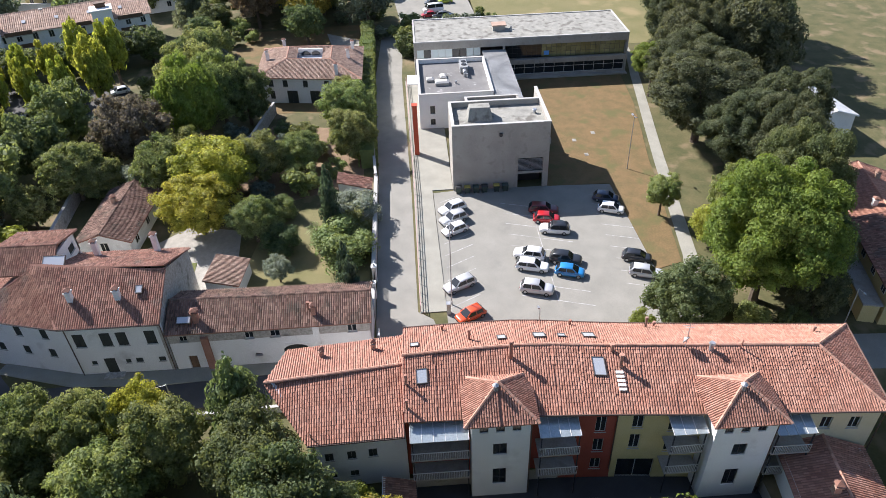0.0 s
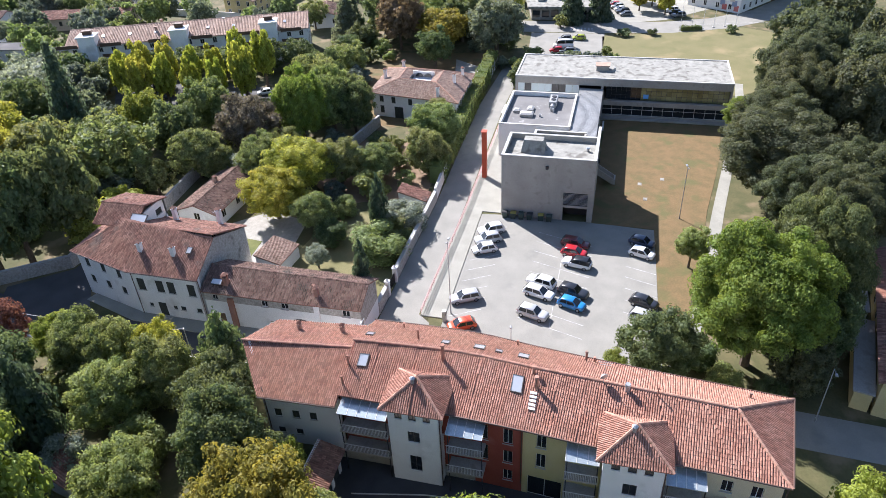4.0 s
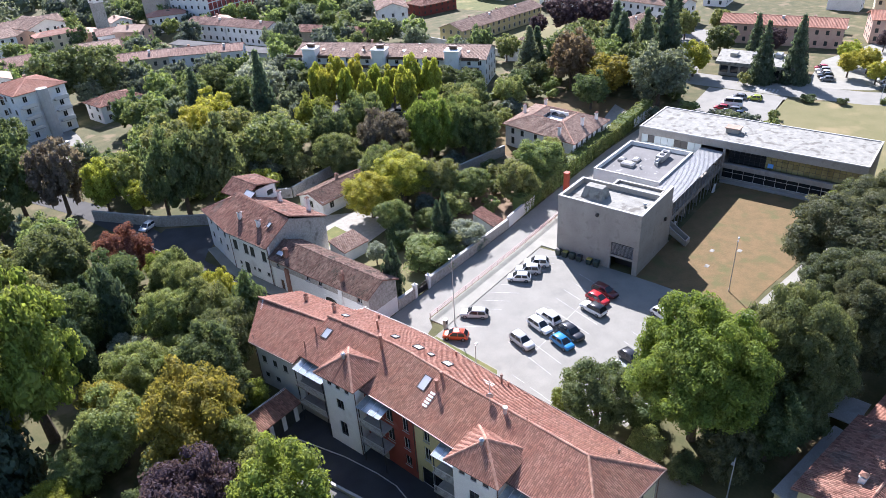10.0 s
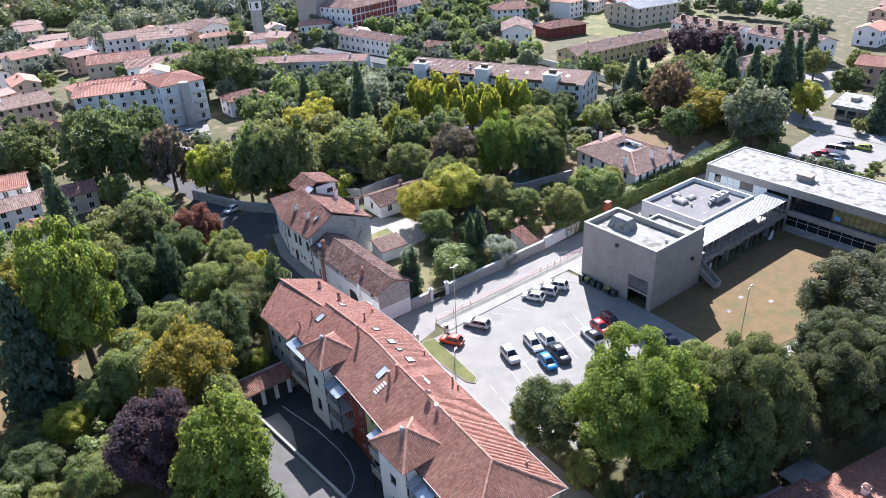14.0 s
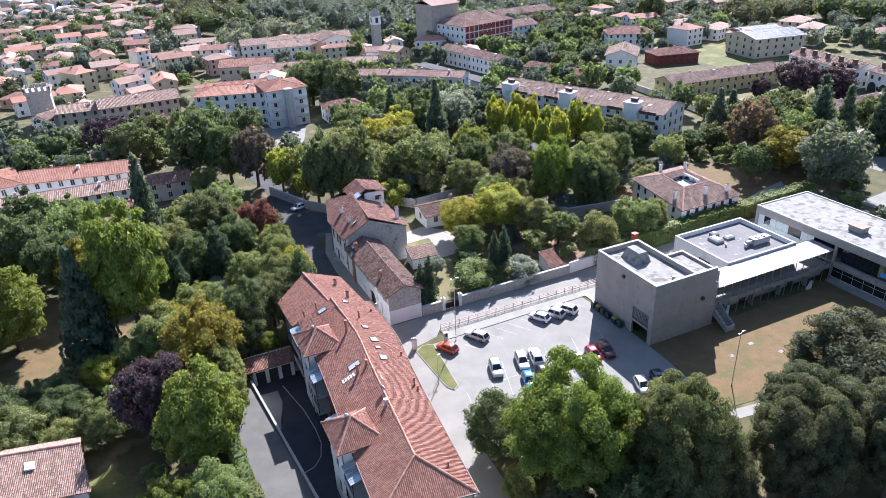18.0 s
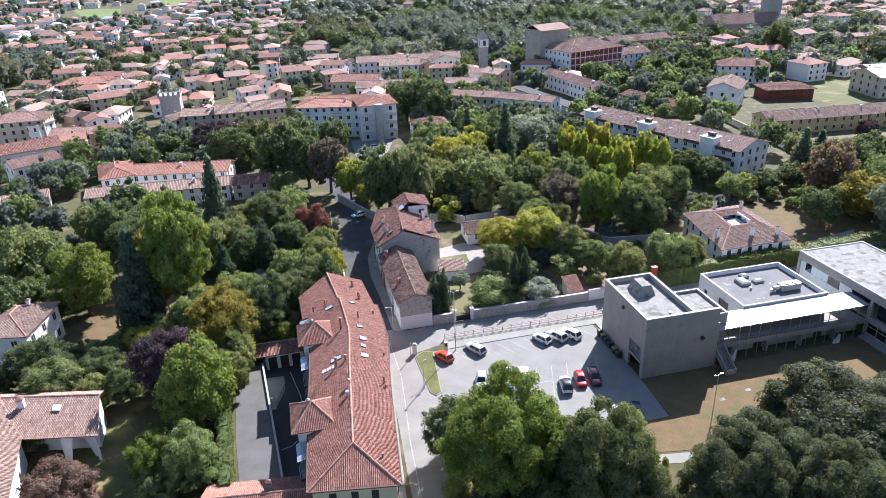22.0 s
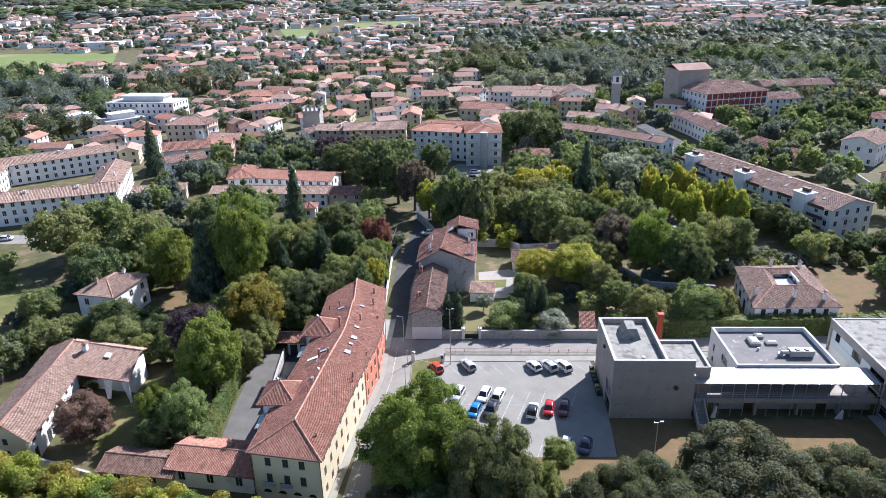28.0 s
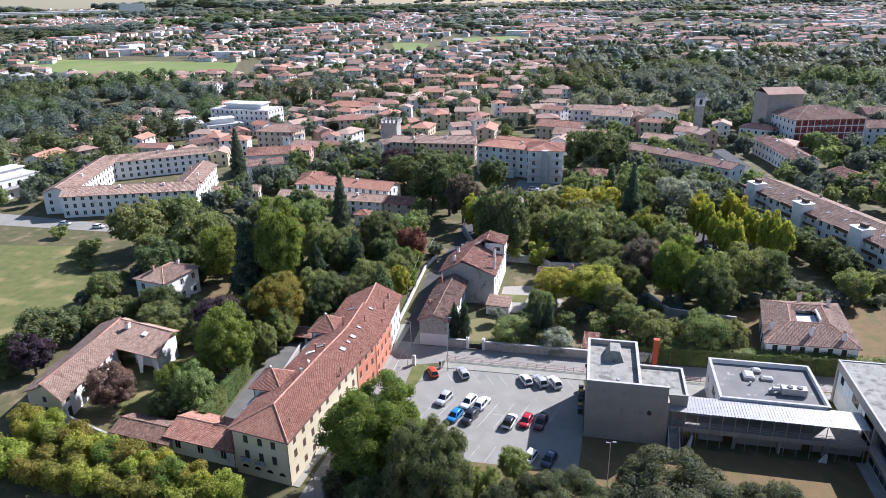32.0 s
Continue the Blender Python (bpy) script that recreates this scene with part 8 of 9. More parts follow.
house("town_house", "white row " + T1, (34, 190), (52, 172), 9, 7.5, M_WHITE, M_TILE_TOWN, "gable", .34, .5, 2, 3, 2)
bl = thing("bell_tower", pose(52, 268, 0), "slender stone bell tower with a pointed roof", "tower")
part("shaft", Solid().box(-2, -2, 0, 2, 2, 17), M_STONE, bl)
part("belfry", Solid().box(-2.2, -2.2, 17, 2.2, 2.2, 21), M_OLDWHITE, bl)
for a in range(4):
    # dark plate on the solid belfry, in place of an opening's inner shade
    part("opening", Solid().box(-.7, -2.25, 17.8, .7, -2.19, 20.4), M_SHUT, bl).matrix_basis = pose(0, 0, 0, 0, 0, 90 * a)
part("spire", Solid().hexa([(-2.4, -2.4, 21), (2.4, -2.4, 21), (2.4, 2.4, 21), (-2.4, 2.4, 21)], [(-.1, -.1, 25), (.1, -.1, 25), (.1, .1, 25), (-.1, .1, 25)]), M_STONE, bl)
# painted palace with its tower
pal = house("painted_palace", "large palace with red painted panels and clay-tile roof", (93, 249), (127, 258), 26, 14, M_WHITE, M_TILE_TOWN, "hip", .34, .7, 4, 3.2, 4, category="palace")
M_BRICKRED = material("painted_brick_panel", (0.33, 0.075, 0.065), (0.40, 0.10, 0.085), 0.5, 0.9, 0.1, 10.0)
for f in range(4):
    for k in range(11):
        part("painted_panel", Solid().box(.6 + 3.1 * k, -.05, .6 + f * 3.4, 3.2 + 3.1 * k, -.005, 3.5 + f * 3.4), M_BRICKRED, pal)
part("tower", Solid().box(-3, 22, 0, 15, 36, 23), M_CONC, pal, "massive grey stone tower")
tr = Solid()
slab(tr, [(-3.8, 21, 22.8), (15.8, 21, 22.8), (15.8, 29, 25.4), (-3.8, 29, 25.4)])
slab(tr, [(15.8, 37, 22.8), (-3.8, 37, 22.8), (-3.8, 29, 25.4), (15.8, 29, 25.4)])
part("tower_roof", tr, M_TILE_TOWN, pal)
house("palace_wing", "white wing beside the palace", (128, 259), (146, 263), 14, 9, M_WHITE, M_TILE_TOWN, "gable", .34, .6, 3, 3, 2)
house("palace_wing", "long brick wing behind the palace", (140, 296), (180, 300), 14, 10, M_PINKWALL, M_TILE_TOWN, "gable", .34, .6, 3, 3.5, 2)
# long residence with white stair towers
res = house("residence", "long white three-storey residence with weathered tile roof", (75.8, 83.5), (90.0, 89.3), 64, 9, M_WHITE, M_TILE_PINK, "gable", .30, .6, 3, 3.2, 3, category="residence")
for k in range(3):
    y = 8 + 24 * k
    t = part("stair_tower", Solid().box(-1.6, y, 0, 2.4, y + 4.4, 11.2).box(-1.9, y - .3, 11.2, 2.7, y + 4.7, 11.5), M_WHITE, res)
    part("chimney", Solid().box(.2, y + 1, 11.5, 1.4, y + 3.2, 12.4).box(0, y + .8, 12.4, 1.6, y + 3.4, 12.6), M_SHUT_BR, t)
    for f in range(3):
        for yy in (y - 6.5, y + 4.8):
            b = part("balcony", Solid().box(-1.5, yy, 2.6 + f * 2.9, 0, yy + 5.6, 2.8 + f * 2.9), M_CONC_CAP, res)
            part("balustrade", Solid().box(-1.5, yy, 2.8 + f * 2.9, -1.42, yy + 5.6, 3.7 + f * 2.9), M_SHUT_BR, b)
for k in range(9):
    part("roof_light", Solid().obox(pose(3.4, 6 + k * 7, 10.15, 0, -16.7, 0), -.5, -.4, 0, .5, .4, .12), M_SKYLIGHT, res)
hall = thing("long_canopy", pose(0, 0, 0), "very long low hall with pale grey sheet roof", "hall")
part("roof", Solid().hexa([(52, 219, 4.4), (62, 158, 4.4), (67.4, 159.2, 4.9), (57.4, 220.2, 4.9)], [(52, 219, 4.6), (62, 158, 4.6), (67.4, 159.2, 5.1), (57.4, 220.2, 5.1)]), M_ASPH_DARK, hall)
part("wall", Solid().hexa([(52.6, 218, 0), (62.4, 159, 0), (66.9, 160, 0), (57.0, 219.2, 0)], [(52.6, 218, 4.4), (62.4, 159, 4.4), (66.9, 160, 4.6), (57.0, 219.2, 4.6)]), M_OLDWHITE, hall)
house("town_house", "old white farm row " + T1, (73, 237), (77, 216), 10, 7, M_OLDWHITE, M_TILE_TOWN, "gable", .34, .5, 2, 3, 2)
house("town_house", "old white farm row " + T1, (77, 215.5), (80, 193), 10, 7, M_OLDWHITE, M_TILE_TOWN, "gable", .34, .5, 2, 3, 2)
house("town_house", "low sheds " + T1, (92, 190), (100, 160), 10, 4, M_BEIGE, M_TILE_OLD, "gable", .3, .4, 1, 5, 0)
house("gabled_house", "white house with big arched gable and clay-tile roof", (120.4, 169), (129.6, 160.4), 20, 8.6, M_WHITE, M_TILE_PINK, "gable", .36, .7, 2, 3.4, 1)
house("apartment_house", "white apartment house with dark attic roof", (155, 212), (175, 201), 14, 8.4, M_WHITE, M_TILE_OLD, "hip", .4, .6, 3, 3, 2)
house("red_house", "dark red house with brown tile roof", (151, 170.5), (171, 166), 12, 4.8, M_MAROON, M_TILE_OLD, "hip", .3, .7, 2, 3, 1)
yel = house("yellow_row", "long yellow two-storey row with clay-tile roof", (115.6, 121.6), (166.5, 117.4), 11.5, 5.6, M_YELLOW, M_TILE_PINK, "gable", .36, .6, 2, 3.2, 4)
wall_run("garden_wall", "long old plastered wall between the houses", [(116.9, 166), (113.6, 140), (110.2, 106.5), (108, 97)], 2.2, .4, M_OLDWHITE)
house("modern_hall", "large pale modern hall with sloping metal roofs", (195, 156), (222, 152), 20, 9.0, M_BEIGE, M_SHEET, "gable", .2, .8, 3, 4, 0, category="hall")
house("modern_hall", "pale wing of the modern hall", (213, 180), (236, 177), 12, 7.4, M_BEIGE, M_SHEET, "gable", .2, .8, 2, 4, 0, category="hall")
for p0, p1 in (((184.6, 129), (178.8, 95.4)), ((182.8, 92), (176.8, 62))):
    row = house("arcaded_row", "long white row with ground-floor arches and clay-tile roof", p0, p1, 12, 7.4, M_WHITE, M_TILE_PINK, "gable", .34, .6, 2, 3.2, 0)
    span = (Vector(p1) - Vector(p0)).length
    for k in range(6):
        c = span * (k + .5) / 6
        ring = [(c + 1.9 * math.cos(math.pi * j / 8), 1.4 + 2.2 * math.sin(math.pi * j / 8)) for j in range(9)] + [(c - 1.9, 0), (c + 1.9, 0)]
        # arch-shaped dark plate: the arcade's inner shade as a colour, nothing is cut
        part("arch", Solid().hexa([(a, -.14, b) for a, b in ring], [(a, -.09, b) for a, b in ring]), M_SHUT, row)
    for k in range(5):
        c = span * (k + .5) / 5
        part("chimney", Solid().box(c - .7, 2.6, 7.6, c + .7, 3.8, 10.2).box(c - .9, 2.4, 10.2, c + .9, 4.0, 10.5), M_SHUT_BR, row)
house("farm_annex", "low farm annex with dark old clay-tile roof behind the farmhouse", (-13.2, 62.4), (1.0, 62.0), 7.4, 3.2, M_OLDWHITE, M_TILE_DARK, "gable", .36, .5, 1, 3.4, 1, category="annex", near=True)
house("cottage", "small cottage with old clay-tile roof behind trees", (107.6, 86.5), (121.5, 92), 9, 3.4, M_OLDWHITE, M_TILE_DARK, "gable", .36, .5, 1, 3, 1)
house("cottage", "long low house with pink clay-tile roof", (132, 70.5), (172, 69), 10, 3.4, M_WHITE, M_TILE_PINK, "gable", .36, .5, 1, 3, 2)
# towards the east road
pv = thing("pavilion", pose(0, 0, 0), "low flat-roofed concrete pavilion by the road", "pavilion")
part("roof", Solid().prism([(121, 4), (136, 6.5), (134.5, 31), (119.5, 28)], 3.6, 4.4), M_CONC_ROOF, pv)
part("wall", Solid().prism([(122, 5.4), (135, 7.6), (133.6, 29.6), (120.6, 27)], 0, 3.6), M_CONC, pv)
for k in range(7):
    part("window", Solid().hexa([(121.75 - k * .2, 7 + k * 2.9, 1), (121.75 - k * .2 - .13, 9.2 + k * 2.9, 1), (121.9 - k * .2 - .13, 9.2 + k * 2.9, 1), (121.9 - k * .2, 7 + k * 2.9, 1)], [(121.75 - k * .2, 7 + k * 2.9, 3), (121.75 - k * .2 - .13, 9.2 + k * 2.9, 3), (121.9 - k * .2 - .13, 9.2 + k * 2.9, 3), (121.9 - k * .2, 7 + k * 2.9, 3)]), M_GLASS, pv)
for x, y in ((126, 24), (128, 18), (130, 12)):
    part("air_unit", Solid().box(x, y, 4.4, x + 3.2, y + 1.8, 5.5), M_SHEET, pv)
cb = thing("corner_block", pose(146, -33, 0, 0, 0, -34), "white four-storey corner block with a mural and red tile roof", "apartment block")
part("wall", Solid().box(-9, -10, 0, 26, 8, 12), M_WHITE, cb)
bd, tl = Solid(), Solid()
for q in ([(-9.6, -10.6, 12), (26.6, -10.6, 12), (18, -1, 14.6), (0, -1, 14.6)], [(26.6, 8.6, 12), (-9.6, 8.6, 12), (0, -1, 14.6), (18, -1, 14.6)], [(-9.6, 8.6, 12), (-9.6, -10.6, 12), (0, -1, 14.6)], [(26.6, -10.6, 12), (26.6, 8.6, 12), (18, -1, 14.6)]):
    slab(bd, q)
    tiles(tl, q, .42, 1.2, .09)
rb_ = part("roof", bd, M_TILE_RED, cb)
part("roof_tiles", tl, M_TILE_RED, rb_, "", "stuff")
for j in range(4):
    for f in range(4):
        wn = part("window", win_mesh(1.0, 1.45, True), None, cb)
        wn.matrix_basis = pose(-9, 6 - j * 4.2, .9 + 3 * f, 0, 0, 270)
for j in range(9):
    for f in range(4):
        wn = part("window", win_mesh(1.0, 1.45, (j + f) % 2 == 0), None, cb)
        wn.matrix_basis = pose(-6.5 + j * 3.8, -10, .9 + 3 * f)
        wn = part("window", win_mesh(1.0, 1.45, (j + f) % 2 == 0), None, cb)
        wn.matrix_basis = pose(-6.5 + j * 3.8, 8, .9 + 3 * f, 0, 0, 180)
mural = (((0.55, 0.16, 0.14)), ((0.12, 0.36, 0.36)), ((0.62, 0.55, 0.45)), ((0.25, 0.30, 0.42)))
for k in range(14):
    part("mural_patch", Solid().box(-9.04, -9.6 + (k * 5 % 7) * .8, .5 + (k * 3 % 8) * 1.35, -9.01, -8.0 + (k * 5 % 7) * .8, 2.2 + (k * 3 % 8) * 1.35), plain("mural_paint", mural[k % 4], .8), cb)
house("road_row", "salmon two-storey row with clay-tile roof", (160, 40), (166, 2), 11, 7, M_PINKWALL, M_TILE_RED, "gable", .34, .6, 2, 3, 3)
house("road_row", "pink row with arcade and clay-tile roof", (178, -4), (186, -30), 11, 8, M_PINKWALL, M_TILE_RED, "gable", .34, .6, 3, 3, 2)
house("road_row", "cream block beyond the square", (205, 0), (212, -40), 12, 10, M_CREAM, M_TILE_RED, "gable", .34, .6, 3, 3, 3)
for k in range(5):
    um = thing("parasol", pose(176 + k * 3.2, 14 - k * 2.0, 0), "white square market parasol on the paved square", "parasol", "market parasols")
    part("pole", Solid().tube((0, 0, 0), (0, 0, 2.6), .05, .05, 6), M_METAL, um)
    part("canopy", Solid().hexa([(-1.6, -1.6, 2.3), (1.6, -1.6, 2.3), (1.6, 1.6, 2.3), (-1.6, 1.6, 2.3)], [(-.1, -.1, 2.9), (.1, -.1, 2.9), (.1, .1, 2.9), (-.1, .1, 2.9)]), M_WHITE, um)
# west side
lh = thing("garden_house", pose(0, 0, 0), "long white L-shaped house with weathered clay roof and open porch", "house")
roof(lh, [[(-92.8, -14.2, 4.9), (-96.2, 6.4, 4.9), (-101.0, 14.4, 7.1), (-97.6, -13.5, 7.1)], [(-107.0, 15.0, 4.9), (-102.6, -12.7, 4.9), (-97.6, -13.5, 7.1), (-101.0, 14.4, 7.1)],
          [(-96.0, 5.4, 4.85), (-85.3, 3.2, 4.85), (-86.0, 10.6, 7.0), (-101.0, 14.0, 7.0)], [(-86.3, 13.4, 5.8), (-102.2, 17.0, 5.8), (-101.0, 14.0, 7.0), (-86.0, 10.6, 7.0)]], M_TILE_PINK,
     [((-97.6, -13.5, 7.15), (-101.0, 14.4, 7.15)), ((-101.0, 14.0, 7.1), (-86.0, 10.6, 7.05))], .26, .46)
facade(lh, (-93.5, -13.6), (-96.6, 6.0), 0, 4.95, M_WHITE, [(1.8, 1.2, [(0, 2.3), (3.5, 4.4)]), (4.4, 1.0, [(3.5, 4.4)]), (6.4, 1.4, [(0, 2.4)]), (7.0, 1.0, [(3.5, 4.4)]), (9.8, 1.0, [(.8, 2.2), (3.5, 4.4)]), (12.4, 1.0, [(3.5, 4.4)]), (15.0, 1.0, [(.8, 2.2), (3.5, 4.4)]), (17.6, 1.0, [(3.5, 4.4)])], style="shut")
facade(lh, (-102.2, -12.2), (-93.5, -13.6), 0, 4.95, M_CREAM, [(1.8, 1.0, [(1.2, 2.4)]), (4.4, 1.0, [(1.2, 2.4), (3.4, 4.6)]), (7.0, 1.0, [(1.2, 2.4)])])
part("end_gable", Solid().hexa([(-102.2, -12.2, 4.95), (-93.5, -13.6, 4.95), (-93.5, -13.3, 4.95), (-102.2, -11.9, 4.95)], [(-97.7, -12.95, 6.9), (-97.6, -12.95, 6.9), (-97.6, -12.65, 6.9), (-97.7, -12.65, 6.9)]), M_CREAM, lh)
facade(lh, (-106.4, 14.6), (-102.2, -12.2), 0, 4.95, M_WHITE, [(3 + 4 * k, 1.0, [(1.2, 2.4)]) for k in range(6)])
part("porch_wall", Solid().prism([(-100.4, 9.4), (-86.5, 6.9), (-86.8, 12.6), (-101.6, 16.2)], 0, 5.1), M_WHITE, lh)
for x, y in ((-86.0, 3.9), (-90.8, 5.0)):
    part("porch_post", Solid().box(x - .18, y - .18, 0, x + .18, y + .18, 4.75), M_WHITE, lh)
for x0, x1 in ((-90.6, -89.0), (-86.2, -87.6)):
    part("curtain", Solid().hexa([(x0, 4.6, .4), (x0 + (x1 - x0) * .35, 4.4, .3), (x0 + (x1 - x0) * .35, 4.6, .3), (x0, 4.8, .4)], [(x0, 4.6, 4.5), (x1, 4.3, 4.5), (x1, 4.5, 4.5), (x0, 4.8, 4.5)]), M_WHITE, lh, "white draped curtain")
chimney(lh, -97.2, 11.4, 6.0, 7.6, .8, M_OLDWHITE, True)
part("roof_light", Solid().hexa([(-92.6, 9.2, 6.3), (-91.4, 8.9, 6.3), (-91.3, 10.0, 6.62), (-92.5, 10.3, 6.62)], [(-92.6, 9.2, 6.48), (-91.4, 8.9, 6.48), (-91.3, 10.0, 6.8), (-92.5, 10.3, 6.8)]), M_WHITE, lh)
house("white_villa", "white villa with hipped clay-tile roof among trees", (-103.1, 33.6), (-100.9, 45.4), 9.2, 7.2, M_WHITE, M_TILE_PINK, "hip", .4, .5, 2, 2.8, 2, near=True)
house("outbuilding", "low outbuilding with reddish old clay-tile roof", (-80.6, -17.4), (-68.8, -18.8), 5.4, 2.7, M_BEIGE, M_TILE_DARK, "gable", .36, .4, 1, 4, 0, near=True)
house("outbuilding", "cream garage building with pink-red clay-tile roof", (-69.8, -17.6), (-56.0, -19.4), 7.4, 3.4, M_OLDWHITE, M_TILE, "gable", .36, .4, 1, 3.4, 1, near=True)
# yellow house south of the street corner
house("corner_house", "yellow house with dark clay-tile roof on the street corner", (-22.3, -36.8), (-36.4, -33.6), 11.5, 5.6, M_YELLOW, M_TILE_OLD, "gable", .36, .6, 2, 3.2, 2, near=True)
house("rear_house", "low rear house with pale red clay-tile roof", (-7, -40.4), (-21.8, -37.2), 10, 4.2, M_YELLOW, M_TILE_RED, "gable", .32, .5, 1, 3.4, 2, near=True)
tagged(part("corrugated_canopy", Solid().hexa([(-21, -36.4, 3.0), (-16, -37.2, 3.0), (-15.4, -34.0, 2.7), (-20.4, -33.2, 2.7)], [(-21, -36.4, 3.1), (-16, -37.2, 3.1), (-15.4, -34.0, 2.8), (-20.4, -33.2, 2.8)]).box(-20.3, -33.6, 0, -20.15, -33.45, 2.7).box(-15.8, -34.4, 0, -15.65, -34.25, 2.7).box(-20.8, -36.2, 0, -20.65, -36.05, 3.0).box(-16.2, -36.9, 0, -16.05, -36.75, 3.0), M_CONC), "grey corrugated canopy beside the yellow house", "canopy")
lt = thing("lean_to", pose(0, 0, 0), "low flat-roofed concrete lean-to along the yellow house", "lean-to")
part("roof", Solid().prism([(-36.4, -33.4), (-22.6, -36.6), (-22.0, -34.4), (-35.9, -31.2)], 2.75, 2.95), M_CONC, lt)
part("wall", Solid().prism([(-36.1, -33.3), (-22.8, -36.4), (-22.3, -34.6), (-35.6, -31.5)], 0, 2.75), M_YELLOW, lt)
house("white_hall", "low hall with bright white sheet roof between the oaks", (24, -45), (8, -46.5), 8, 5.2, M_OLDWHITE, M_WHITE, "gable", .3, .4, 1, 3.6, 0, category="hall")
# further white blocks
for p0, p1, dep, h, st, lab in (((-218, 257), (-180, 253), 16, 12.5, 4, "white"), ((-224, 224), (-210, 236), 12, 8, 2, "white"), ((-206, 232), (-192, 246), 12, 7, 2, "white"), ((-224, 108), (-220, 126), 12, 8, 2, "white")):
    wb = house("white_block", "white modern block with flat roof and set-back top floor", p0, p1, dep, h, M_WHITE, None, "flat", .3, .4, st, 3, 0)
    span = (Vector(p1) - Vector(p0)).length
    part("penthouse", Solid().box(span * .2, dep * .3, h + .04, span * .8, dep * .85, h + 2.6).box(span * .17, dep * .25, h + 2.6, span * .83, dep * .9, h + 2.85), M_WHITE, wb)
    for f in range(1, st):
        part("balcony", Solid().box(span * .1, -1.3, h / st * f, span * .45, 0, h / st * f + .2).box(span * .1, -1.3, h / st * f + .2, span * .45, -1.2, h / st * f + 1.1), M_CONC_CAP, wb)
house("salmon_house", "salmon house with hipped clay-tile roof", (-166, 303), (-139, 300), 14, 8, M_PINKWALL, M_TILE_RED, "hip", .34, .6, 3)
ch = house("church", "brick church with a clay-tile roof", (234, 334), (281, 329), 20, 11, M_PINKWALL, M_TILE_TOWN, "gable", .5, .5, 2, 6, 0, category="church")
bt = part("bell_tower", Solid().box(52, 28, 0, 62, 38, 44).box(51.5, 27.5, 24, 62.5, 38.5, 24.8).box(51.5, 27.5, 34, 62.5, 38.5, 34.8).box(51.2, 27.2, 44, 62.8, 38.8, 45), M_STONE, ch, "tall square stone bell tower")
for k in range(2):
    # dark plates on the shaft, painted shade for the belfry openings
    part("belfry_opening", Solid().box(53.4 + 4.2 * k, 27.9, 36, 56.4 + 4.2 * k, 27.99, 42), M_SHUT, bt)
    part("belfry_opening", Solid().box(51.9, 29.4 + 4.2 * k, 36, 51.99, 32.4 + 4.2 * k, 42), M_SHUT, bt)

# ---- distant town and woods ----
rng = random.Random(11)
MEADOWS = [(-440, 570, 80), (-560, 620, 80), (-240, 830, 50), (-280, 930, 50), (-170, 1040, 75), (-180, 45, 50)]
built = []
def sector(d0, d1):
    a = radians(rng.uniform(26, 150))
    d = math.sqrt(rng.uniform(d0 * d0, d1 * d1))
    return -20 + d * math.cos(a), d * math.sin(a)
def woody(x, y):
    v = noise.noise(Vector((x / 230, y / 230, 3.1)))
    if -250 < x < -150 and 240 < y < 420:
        v += .1
    if -20 < x < 330 and 290 < y < 760:
        v += .45
    if -420 < x < -215 and 150 < y < 420:
        v += .4
    if x < 40 and y > 420:
        v -= .16
    if x < -150 and y > 380:
        v -= .12
    if y > 760:
        v -= .2
    return v


def clear(x, y, r):
    return all((x - a) ** 2 + (y - b) ** 2 > (c + r) ** 2 for a, b, c in MEADOWS)


WALLS = [M_WHITE, M_OLDWHITE, M_CREAM, M_BEIGE, M_PINKWALL, M_WHITE]
# individual houses at middle distance
made = 0
tries = 0
while made < 240 and tries < 6000:
    tries += 1
    x, y = sector(300, 620)
    if woody(x, y) > .12 or not clear(x, y, 8) or any((x - a) ** 2 + (y - b) ** 2 < 18 ** 2 for a, b in built):
        continue
    if -30 < x < 200 and y < 320 or -240 < x < -140 and y < 280:
        continue
    built.append((x, y))
    made += 1
    a = rng.choice((0, 90, 20, -15)) + rng.uniform(-8, 8)
    L, W, h = rng.uniform(11, 19), rng.uniform(8.5, 12), rng.choice((5.5, 6, 6.5, 8.5))
    d = Vector((math.cos(radians(a)), math.sin(radians(a)))) * L / 2
    w = rng.choice(WALLS)
    lab = {M_WHITE: "white", M_OLDWHITE: "off-white", M_CREAM: "cream", M_BEIGE: "beige", M_PINKWALL: "pink"}[w]
    house("suburban_house", lab + " suburban house with pitched clay-tile roof", (x - d.x, y - d.y), (x + d.x, y + d.y), W, h, w, rng.choice((M_TILE_TOWN, M_TILE_PINK, M_TILE_OLD, M_TILE_RED)), rng.choice(("gable", "hip")), .36, .6, None, 3.4, 1, far=True)
